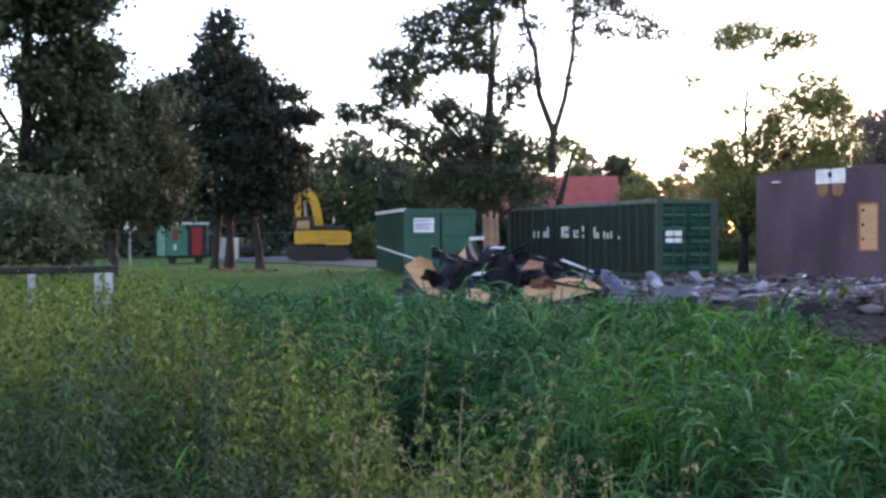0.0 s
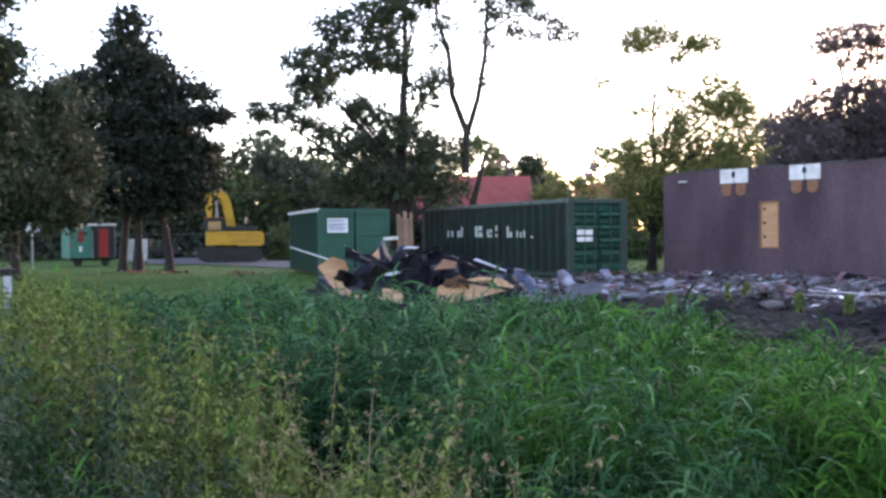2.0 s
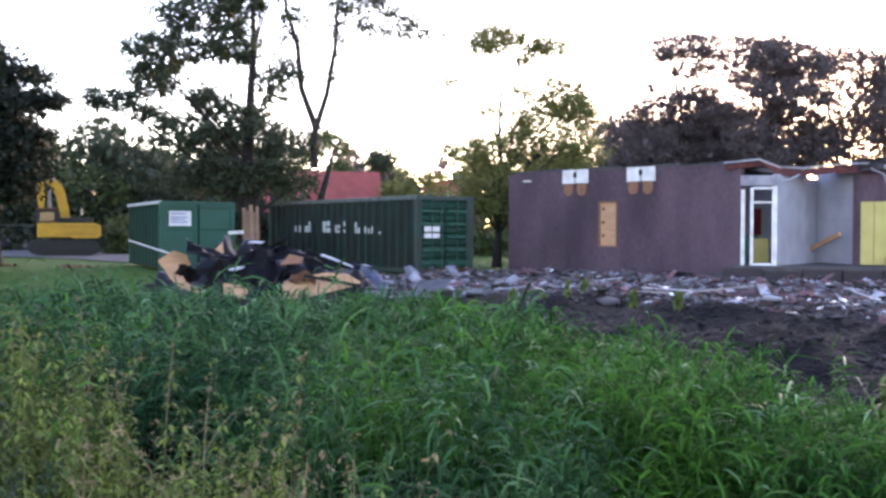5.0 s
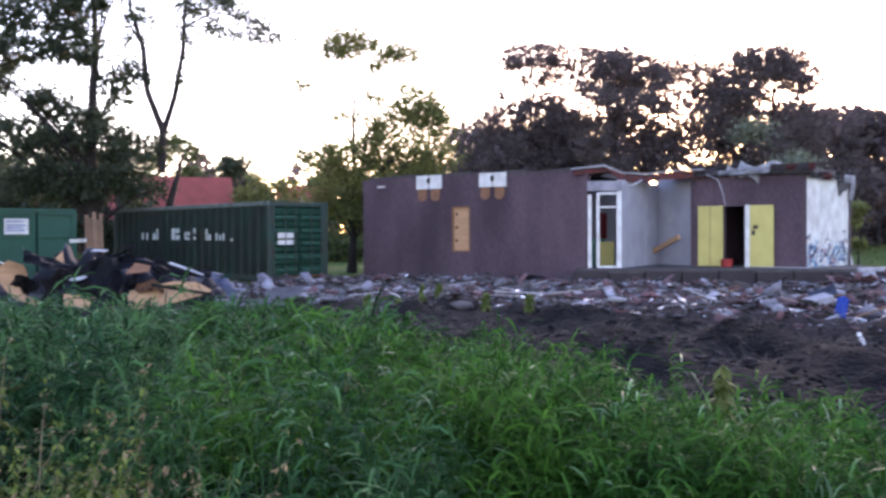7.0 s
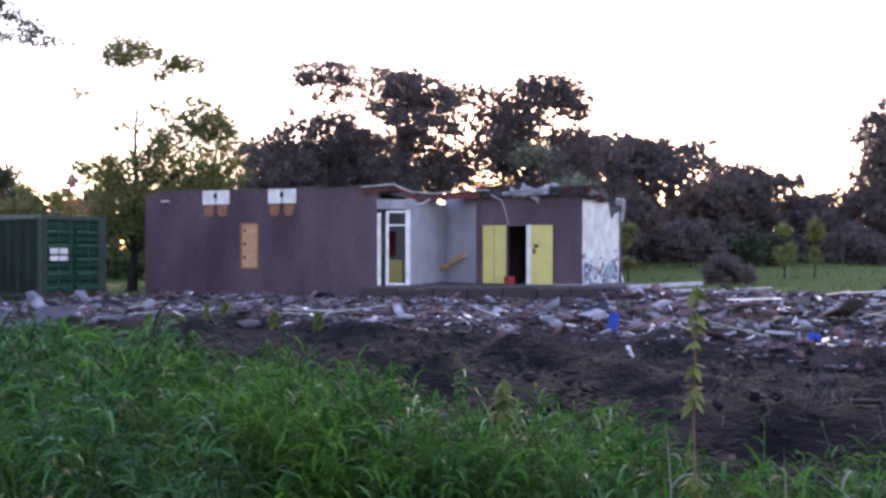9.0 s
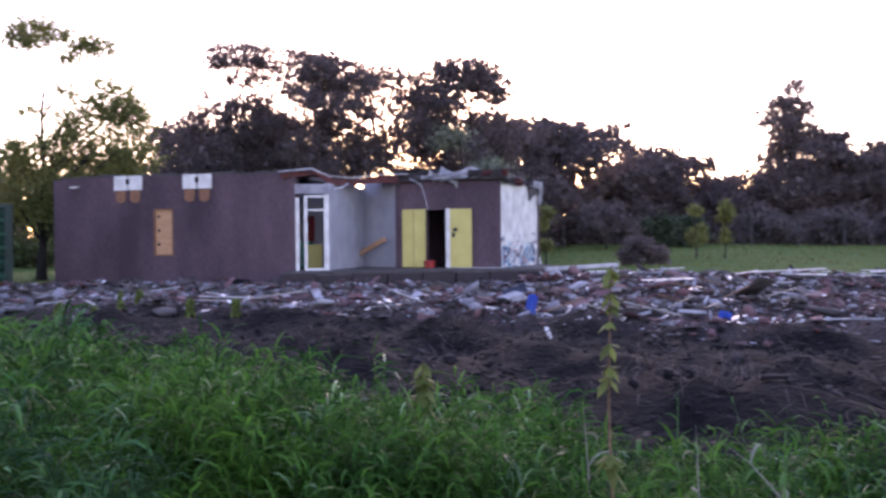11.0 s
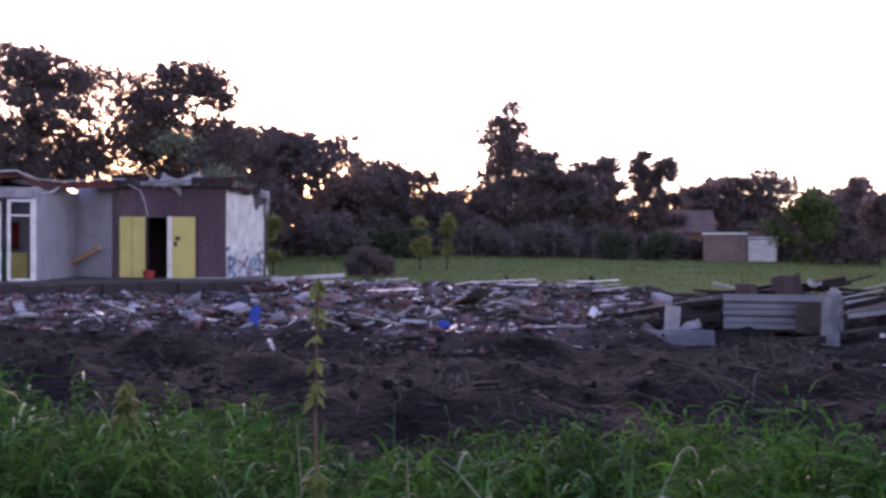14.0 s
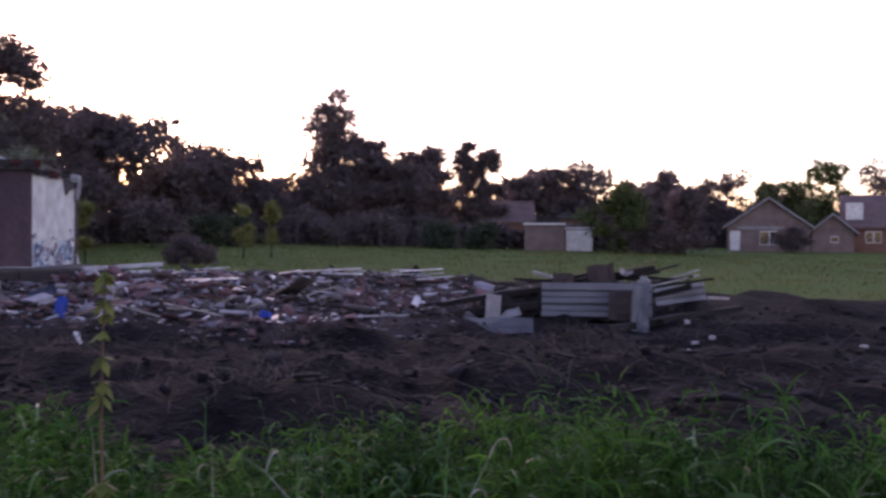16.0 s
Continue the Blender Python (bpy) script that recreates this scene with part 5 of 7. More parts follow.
# ---- heap of torn sheeting and boards ----
def heap(name, m, lx, ly, lz, mat, label, seed, folds=0.12, category="heap"):
    """A crumpled cover over a low mound, with an uneven hem."""
    r = np.random.default_rng(seed)
    nx, ny = 44, 26
    u, v_ = np.meshgrid(np.linspace(-1, 1, nx), np.linspace(-1, 1, ny), indexing="ij")
    rad = np.sqrt(u ** 2 + v_ ** 2)
    top = np.clip(1 - rad ** 1.7, 0, 1)
    X, Y = u * lx / 2, v_ * ly / 2
    n = wave(X, Y, 1.1, seed) * 0.5 + wave(X, Y, 0.5, seed + 1) * 0.22 + wave(X, Y, 0.22, seed + 5) * 0.06
    fold = np.abs(wave(X * 1.3, Y * 0.6, 0.8, seed + 2))
    Z = lz * top * (0.8 + 0.35 * n) + folds * fold * (0.3 + top) + r.normal(0, 0.006, X.shape)
    X = X + 0.10 * wave(Z * 4, Y, 0.7, seed + 3)
    idx_ = np.arange(X.size).reshape(X.shape)
    keep = (rad + 0.12 * wave(X, Y, 0.9, seed + 4) < 1.02)
    f = np.stack([idx_[:-1, :-1], idx_[1:, :-1], idx_[1:, 1:], idx_[:-1, 1:]], -1)[(keep[:-1, :-1] & keep[1:, 1:])]
    me_ = indexed_mesh(name, np.stack([X, Y, Z], -1), f.reshape(-1, 4), mat)
    ob = new(name, me_)
    ob.matrix_world = m
    return tagged(ob, label, category)


def ground_at(az, d):
    p_ = polar(az, d)
    return float(height(p_.x, p_.y))


def on_ground(az, d, lift=0.0, rx=0, ry=0, rz=0):
    """A pose on the ground at a bearing and distance; rz 0 faces the road there."""
    p_ = polar(az, d)
    return pose(p_.x, p_.y, ground_at(az, d) + lift, 0, 0, -az) @ pose(0, 0, 0, rx, ry, rz)


heap("tarpaulin", on_ground(2.9, 20.7, -0.08), 4.7, 3.0, 1.15, M_TARP, "heap of black plastic sheeting over demolition boards", 61, 0.34)
heap("tarpaulin", on_ground(6.6, 20.1, -0.08), 3.0, 1.8, 0.8, M_TARP, "low heap of torn black plastic sheeting", 64, 0.3)
heap("tarpaulin", on_ground(9.3, 20.6, -0.05), 1.2, 1.2, 0.5, M_BLUETARP, "slate-blue tarpaulin bunched beside the heap", 71, 0.22)
heap("tarpaulin", on_ground(-1.6, 20.6, -0.06), 2.0, 1.5, 0.42, M_DARKWOOD, "low brown-black litter of boards beside the heap", 75, 0.25)


def board(az, d, lift, lx, ly, rx, ry, rz, mat, label, seed, name="plywood_sheet", fold=0.03, category="board"):
    bm = sheet(6, 4, lx, ly, fold, seed, 0.02)
    moved(bm, pose(-lx / 2, 0, 0))
    ob = part(name, bm, mat)
    ob.matrix_world = on_ground(az, d, lift, rx, ry, rz)
    return tagged(ob, label, category)


def torn_board(az, d, lift, outline, rx, ry, rz, mat, label, bow, seed, name="plywood_sheet"):
    """A sheet broken to an uneven outline and bowed."""
    r_ = np.random.default_rng(seed)
    bm = polygon(outline, 0, 0.018)
    bmesh.ops.triangulate(bm, faces=bm.faces[:])
    bmesh.ops.subdivide_edges(bm, edges=bm.edges[:], cuts=2, use_grid_fill=True)
    for v_ in bm.verts:
        v_.co.y += bow * (v_.co.x ** 2) + 0.6 * bow * math.sin(3 * v_.co.z)
    ob = part(name, bm, mat)
    ob.matrix_world = on_ground(az, d, lift, rx, ry, rz)
    return tagged(ob, label, "board")


torn_board(-1.1, 19.3, 0.32, [(-0.34, 0.60), (-0.05, 0.78), (0.22, 0.70), (0.30, 0.52), (0.10, 0.36), (0.16, 0.12), (0.50, -0.06), (0.36, -0.14), (0.02, -0.02), (-0.12, 0.20), (-0.22, 0.42)], -12, 0, 10, M_PLY, "bent tan plywood sheet torn at its edges", 0.5, 1)
torn_board(2.0, 18.6, -0.02, [(-0.20, 0.0), (0.20, 0.0), (0.24, 0.22), (0.06, 0.33), (-0.24, 0.36)], -14, 0, -5, M_PLY, "tan plywood offcut on end", 0.3, 2)
torn_board(7.05, 18.5, 0.0, [(-0.72, 0.0), (-0.30, 0.02), (0.10, 0.10), (0.66, 0.26), (0.76, 0.34), (0.52, 0.50), (0.10, 0.54), (-0.42, 0.46), (-0.78, 0.40)], -24, -2, 0, M_PLY, "long tan plywood sheet propped on the heap", 0.12, 3)
torn_board(1.1, 19.8, 0.98, [(-0.12, 0), (0.10, 0.0), (0.04, 0.24)], -10, 8, 0, M_PLY, "small splintered board on the heap", 0.1, 4)
torn_board(5.2, 18.7, 0.72, [(-0.2, 0), (0.22, 0.05), (0.25, 0.22), (-0.02, 0.3)], -40, 0, 0, M_RUST, "brown scrap board on the heap", 0.1, 5)
torn_board(3.2, 19.6, 1.1, [(-0.16, 0), (0.12, -0.02), (0.18, 0.04), (-0.08, 0.07)], -50, 0, 0, M_FOIL, "scrap of white sheeting on the heap", 0.1, 6)
torn_board(2.0, 18.9, 0.48, [(-0.2, 0), (0.1, 0.10), (0.2, 0.08), (0.05, 0.0)], -30, 0, 0, M_FOIL, "pale scrap of sheeting on the heap", 0.1, 7)
torn_board(8.0, 18.7, 0.72, [(-0.35, 0.14), (0.28, -0.16), (0.30, -0.13), (-0.30, 0.17)], -30, 0, 0, M_FOIL, "pale strip of edging on the heap", 0.1, 8)
torn_board(4.4, 18.9, 0.10, [(-0.06, 0), (0.06, 0), (0.0, 0.75), (-0.12, 0.7)], -18, -10, 0, M_DARKWOOD, "dark splintered batten on the heap", 0.05, 9)


def bar(name, az0, d0, z0, az1, d1, z1, w, h, mat, label, category="beam"):
    """A straight squared bar from one place to another."""
    p_, q_ = polar(az0, d0, z0), polar(az1, d1, z1)
    L_ = (q_ - p_).length
    m = Matrix.Translation(p_) @ (q_ - p_).to_track_quat("X", "Z").to_matrix().to_4x4()
    ob = part(name, box(0, L_, -w / 2, w / 2, -h / 2, h / 2, min(w, h) * 0.15), mat)
    ob.matrix_world = m
    return tagged(ob, label, category)


drape_r = np.random.default_rng(66)
for az_, d_, z_, w_, h_, rx_, ry_, m_, lab_ in ((0.6, 19.2, 0.78, 0.9, 0.5, -62, 12, M_TARP, "torn flap of black plastic on the heap"), (3.4, 18.9, 0.30, 0.8, 0.75, -22, -8, M_TARP, "hanging fold of black plastic on the heap"), (4.8, 19.0, 0.82, 1.2, 0.5, -68, 5, M_TARP, "torn flap of black plastic on the heap"), (5.1, 18.7, 0.12, 0.6, 0.6, -15, 14, M_TARP, "hanging fold of black plastic on the heap"), (7.6, 19.0, 0.62, 1.1, 0.35, -60, 15, M_TARP, "torn flap of black plastic on the heap"), (1.5, 18.9, 0.42, 0.7, 0.35, -40, -20, M_DARKWOOD, "charred board sticking out of the heap"), (3.9, 19.3, 1.05, 0.7, 0.3, -75, -6, M_TARP, "torn flap of black plastic on the heap"), (5.9, 18.6, 0.50, 0.5, 0.22, -50, 18, M_RUST, "brown scrap board on the heap"), (-0.8, 19.6, 0.55, 0.5, 0.4, -40, 25, M_DARKWOOD, "charred board sticking out of the heap")):
    board(az_, d_, z_ - 0.1, w_, h_, rx_, ry_, drape_r.uniform(-15, 15), m_, lab_, int(az_ * 10) + 300, "torn_flap", 0.09, "sheeting")
for k in range(16):
    az_, d_ = drape_r.uniform(-2.6, 9.6), drape_r.uniform(18.7, 19.6)
    z_ = ground_at(az_, d_) + drape_r.uniform(0.02, 0.25)
    L_ = drape_r.uniform(0.25, 0.8)
    bar("lath", az_, d_, z_, az_ + math.degrees(L_ / d_), d_ + drape_r.uniform(-0.2, 0.2), z_ + drape_r.uniform(-0.1, 0.3) * L_, 0.04, 0.02, (M_DARKWOOD, M_WOOD, M_RUST, M_DARKWOOD)[k % 4], ("charred lath sticking out of the heap", "weathered wooden lath beside the heap", "rust-brown lath beside the heap", "charred lath sticking out of the heap")[k % 4], "lath")
board(11.6, 18.6, 0.06, 1.3, 0.42, -72, 2, 4, M_CONCRETE, "flat grey sheet lying beside the heap", 391, "flat_sheet", 0.01, "sheet")
board(13.4, 18.9, 0.06, 0.7, 0.4, -58, -6, -8, M_CONCRETE, "flat grey sheet lying beside the heap", 392, "flat_sheet", 0.01, "sheet")
bar("lath", -3.9, 25, 1.2, -1.5, 20, 0.98, 0.025, 0.03, M_WHITE, "pale lath resting on the heap", "lath")
bar("lath", 6.0, 18.3, 0.62, 9.3, 18.4, 0.42, 0.05, 0.06, M_DARKWOOD, "dark batten across the plywood", "lath")
for k, (a, t, w) in enumerate(((2.45, 2.35, 0.13), (2.65, 2.25, 0.1), (2.85, 2.45, 0.12), (3.02, 2.2, 0.1), (3.2, 2.4, 0.1))):
    bar("standing_plank", a + 0.1, 33.0, -0.1, a, 33.4 + 0.1 * k, 0.15 + t - 0.3, w, 0.05, M_WOOD, "brown plank standing between the containers", "plank")
bar("white_board", 1.6, 33.6, 1.35, 2.4, 33.2, 1.38, 0.1, 0.12, M_WHITE, "white board between the containers", "board")


# ---- lawn: site hut, excavator, fence, cars ----
hut = thing("site_hut", on_ground(-14.9, 55, 0.0, 0, 0, 14) @ Matrix.Diagonal((0.8, 0.8, 0.98, 1)), "green wheeled site hut with a red door", "site hut")
part("body", box(-1.55, 1.5, 0, 2.2, 0.45, 2.25, 0.05), M_HUT, hut)
bm = bmesh.new()
add_box(bm, -1.65, 1.6, -0.08, 2.28, 2.22, 2.34)
bmesh.ops.bevel(bm, geom=bm.edges[:], offset=0.05, segments=3, affect="EDGES")
part("roof", bm, M_WHITE, hut, "rounded white roof")
part("shutter", box(-0.95, -0.6, -0.04, -0.002, 1.35, 1.95, 0.01), M_RED, hut, "red window shutter")
part("panel_mark", box(-0.9, -0.7, -0.03, -0.002, 0.8, 1.1), M_WHITE, hut)
# no real recess: a dark panel on the front paints its shade
part("porch_shade", box(0.0, 1.48, -0.06, -0.002, 0.5, 2.2, 0.01), M_CARDARK, hut, "dark flat panel that paints the shade of the entrance recess")
part("door", box(0.35, 1.0, -0.12, -0.062, 0.5, 2.05, 0.01), M_RED, hut, "red plank door")
for x_ in (-1.55, -0.05, 1.42):
    part("corner_trim", box(x_, x_ + 0.05, -0.07, 0.0, 0.45, 2.22), M_STEEL, hut)
for x_ in (-0.9, 0.9):
    part("wheel", cylinder(0.27, (x_, 0.3, 0.27), (x_, 0.5, 0.27), 18), M_BLACK, hut)
part("chassis", box(-1.4, 1.4, 0.3, 1.9, 0.32, 0.46), M_BLACK, hut)


def excavator(m):
    ob = thing("excavator", m, "yellow crawler excavator parked on the drive", "excavator")
    for y_ in (0.0, 2.1):
        pts = [(-1.75, 0.45), (-1.6, 0.12), (-1.2, 0.0), (1.5, 0.0), (1.95, 0.14), (2.1, 0.45), (1.9, 0.78), (1.5, 0.88), (-1.2, 0.88), (-1.6, 0.78)]
        tr_ = part("track", polygon(pts, y_, y_ + 0.5), M_BLACK, ob, "dusty black crawler track")
        for x_ in np.arange(-1.2, 1.6, 0.42):
            part("roller", cylinder(0.15, (x_, y_ - 0.03, 0.3), (x_, y_, 0.3), 12), M_BLACK, tr_)
        for x_ in (-1.35, 1.65):
            part("sprocket", cylinder(0.32, (x_, y_ - 0.04, 0.45), (x_, y_, 0.45), 16), M_BLACK, tr_)
    part("turntable", cylinder(0.7, (0, 1.3, 0.8), (0, 1.3, 1.1), 24), M_BLACK, ob)
    part("counterweight", polygon([(0.6, 0.98), (1.95, 0.98), (2.15, 1.12), (2.15, 1.7), (1.9, 1.85), (0.6, 1.85)], 0.05, 2.5), M_CATYELLOW, ob, "rounded yellow counterweight")
    part("side_box", box(-1.28, 0.62, 0.04, 0.9, 1.02, 1.85, 0.06), M_CATYELLOW, ob)
    part("side_box", box(-1.0, 0.6, 1.7, 2.5, 1.08, 1.85, 0.06), M_CATYELLOW, ob)
    part("engine_hood", box(-0.2, 1.75, 0.3, 2.3, 1.83, 2.15, 0.08), M_BLACK, ob, "dark engine hood")
    part("exhaust", cylinder(0.06, (1.2, 1.6, 2.3), (1.2, 1.6, 2.7), 10), M_STEEL, ob)
    cab = part("cab", polygon([(-1.35, 1.86), (-0.2, 1.86), (-0.1, 2.35), (-0.3, 2.62), (-1.3, 2.62), (-1.4, 2.2)], 0.1, 1.0), M_BLACK, ob, "dark cab")
    part("cab_window", polygon([(-1.2, 1.95), (-0.4, 1.95), (-0.4, 2.45), (-1.15, 2.45)], 0.06, 0.098), M_GLASS, cab)
    part("cab_roof", box(-1.35, -0.25, 0.08, 1.02, 2.62, 2.70, 0.02), M_RUST, cab)
    boom = part("boom", polygon([(0.05, 1.9), (0.58, 1.9), (0.50, 2.5), (0.30, 3.5), (0.10, 4.05), (-0.35, 4.45), (-1.0, 4.72), (-1.10, 4.52), (-0.55, 4.0), (-0.22, 3.4), (-0.02, 2.5)], 1.05, 1.5), M_CATYELLOW, ob, "raised yellow boom")
    part("stick", polygon([(-1.16, 2.7), (-0.90, 2.7), (-0.82, 3.6), (-0.92, 4.2), (-1.12, 4.70), (-1.34, 4.45), (-1.26, 3.6)], 0.95, 1.3), M_CATYELLOW, boom, "yellow dipper stick hanging from the boom")
    part("boom_cylinder", cylinder(0.10, (-0.55, 1.1, 2.5), (-0.62, 1.1, 3.9), 10), M_STEEL, boom)
    part("boom_cap", polygon([(-1.2, 4.78), (-1.0, 4.82), (-0.3, 4.36), (-0.4, 4.22)], 0.92, 0.948), M_WHITE, boom, "pale scuffed boom plate")
    part("pivot", cylinder(0.13, (-0.98, 0.88, 4.4), (-0.98, 0.94, 4.4), 12), M_BLACK, boom)
    for z_ in (1.2, 1.62):
        part("body_stripe", box(0.0, 1.9, 0.02, 0.049, z_, z_ + 0.03), M_RUST, ob)
    return ob


excavator(on_ground(-7.5, 56, 0.06, 0, 0, 4) @ Matrix.Diagonal((0.94, 1, 0.95, 1)))


def car(m, mat, label):
    ob = thing("car", m, label, "car")
    part("body", polygon([(-2.1, 0.3), (2.1, 0.3), (2.15, 0.7), (1.5, 0.86), (0.9, 0.9), (-1.5, 0.95), (-2.1, 0.9)], 0, 1.7), mat, ob)
    part("cabin", polygon([(-1.7, 0.94), (1.0, 0.9), (0.4, 1.4), (-1.2, 1.42)], 0.12, 1.58), M_GLASS, ob, "dark windows")
    part("car_roof", box(-1.15, 0.35, 0.15, 1.55, 1.40, 1.45, 0.02), mat, ob)
    for x_ in (-1.3, 1.3):
        for y_ in (-0.02, 1.52):
            w_ = part("wheel", cylinder(0.31, (x_, y_, 0.31), (x_, y_ + 0.2, 0.31), 16), M_BLACK, ob)
            part("rim", cylinder(0.19, (x_, y_ - 0.01, 0.31), (x_, y_, 0.31), 12), M_STEEL, w_)
    part("headlight", box(2.0, 2.17, 0.05, 0.4, 0.6, 0.75), M_WHITE, ob)
    return ob


car(on_ground(-8.9, 74, 0.02, 0, 0, 8), M_CARGREY, "grey car parked behind the fence")
car(on_ground(-11.9, 72, 0.02, 0, 0, 4), M_CARDARK, "dark car parked behind the fence")
car(on_ground(-10.4, 73, 0.02, 0, 0, 4), M_CARDARK, "dark car parked behind the fence")

bm = bmesh.new()
lanes = []
for da in np.arange(-13.0, -1.4, 0.5):
    near, far = np.interp(da, [-13, -9.6, -6.2, -4.6, -2.6, -1.5], [60, 54, 50, 46.5, 45, 46]), np.interp(da, [-13, -4, -2.6, -1.5], [70, 70, 56, 47])
    ring_ = [polar(da, d_) for d_ in np.linspace(near, far, 14)]
    lanes.append([bm.verts.new((p_.x, p_.y, float(height(p_.x, p_.y)) + 0.05)) for p_ in ring_])
for l0, l1 in zip(lanes, lanes[1:]):
    for k in range(13):
        bm.faces.new((l0[k], l1[k], l1[k + 1], l0[k + 1]))
bmesh.ops.solidify(bm, geom=bm.faces[:], thickness=-0.12)
bmesh.ops.recalc_face_normals(bm, faces=bm.faces[:])
tagged(part("road", bm, M_ASPHALT), "grey asphalt drive across the lawn", "road", kind="structure")


def fence(p, q, high, label, step=2.5):
    """Posts with a top rail and thin wire mesh."""
    ob = thing("wire_fence", along(p, q, float(height(*p)) - 0.05), label, "fence")
    L_ = math.dist(p, q)
    n = int(L_ / step)
    for i in range(n + 1):
        part("post", cylinder(0.035, (L_ * i / n, 0, 0), (L_ * i / n, 0, high), 8), M_WIRE, ob)
    part("top_rail", cylinder(0.022, (0, 0, high), (L_, 0, high), 6), M_WIRE, ob)
    paths = [(np.array([(0, 0, z), (L_, 0, z)], float), [0.004, 0.004]) for z in np.arange(0.2, high, 0.22)]
    paths += [(np.array([(x_, 0, 0.1), (x_, 0, high)], float), [0.004, 0.004]) for x_ in np.arange(0.2, L_, 0.35)]
    v_, q_ = tubes(paths, 3)
    tagged(mesh_part("wire_mesh", indexed_mesh("wire_mesh", v_, q_, M_WIRE), ob), kind="stuff")
    return ob


fence(tuple(polar(-26, 56)[:2]), tuple(polar(-4.6, 66)[:2]), 1.75, "grey wire fence behind the lawn")
fence(tuple(polar(47, 62)[:2]), tuple(polar(67, 70)[:2]), 2.1, "dark wire fence along the field's far edge", 3.0)
lamp = thing("street_lamp", on_ground(-18.9, 54), "tall grey street lamp", "lamp")
part("pole", cylinder(0.07, (0, 0, 0), (0, 0, 5.2), 10, 0.045), M_STEEL, lamp)
part("lamp_arm", cylinder(0.03, (0, 0, 5.1), (-0.7, 0, 5.25), 8), M_STEEL, lamp)
part("lamp_head", box(-1.15, -0.6, -0.1, 0.1, 5.2, 5.32, 0.03), M_WHITE, lamp)
sign = thing("sign_board", on_ground(-18.0, 53), "small pale sign on a post", "sign")
part("post", cylinder(0.04, (0, 0, 0), (0, 0, 2.3), 8), M_STEEL, sign)
part("panel", box(-0.33, 0.33, -0.05, -0.02, 1.85, 2.35, 0.01), M_WHITE, sign)
for az_, w in ((-12.95, 0.36), (-12.25, 0.26)):
    p_ = thing("notice_board", on_ground(az_, 57), "white board standing on the lawn", "board")
    part("panel", box(-w, w, 0, 0.05, 0.25, 1.45, 0.01), M_WHITE, p_)
    for x_ in (-w + 0.05, w - 0.05):
        part("post", box(x_ - 0.03, x_ + 0.03, 0.05, 0.10, 0.0, 1.45), M_WOOD, p_)
rail = thing("footbridge_rail", on_ground(-20.6, 10.4, 0.0, 0, 0, 2), "dark plank rail on white posts over the ditch", "railing")
part("top_plank", box(-1.3, 0.34, -0.12, 0.12, 1.13, 1.20, 0.02), M_DARKWOOD, rail, "dark weathered top plank")
for x_ in (-1.2, -0.5, 0.12, 0.22):
    part("post", box(x_, x_ + 0.075, -0.11, -0.03, -0.2, 1.13, 0.01), M_FOIL, rail, "white painted post")
for az_, d_, w_ in ((-10.6, 42.6, 1.1), (-7.0, 40.5, 0.9), (-12.6, 44, 0.6)):
    r_ = np.random.default_rng(int(d_ * 10))
    n_ = 70
    c_ = np.stack([r_.normal(0, w_ * 0.4, n_), r_.normal(0, 0.5, n_), np.abs(r_.normal(0, 0.03, n_)) + 0.03], 1)
    ob = new("leaf_litter", fast_mesh("leaf_litter", leaf_quads(c_, 0.25, r_, 0.9), 4, M_RUST))
    ob.matrix_world = on_ground(az_, d_)
    tagged(ob, "brown leaf litter on the lawn under the trees", "leaf litter", kind="stuff")
tree("bush", place(-4.4, 60), 1.6, dome(3.2, 0.2, 1.8, 9, tr), LEAVES["green"], "green bush beside the drive", 3000, 0.16, 0.05, gap=0.1, seed=140, limbs=5, category="bush", clump=0.3)


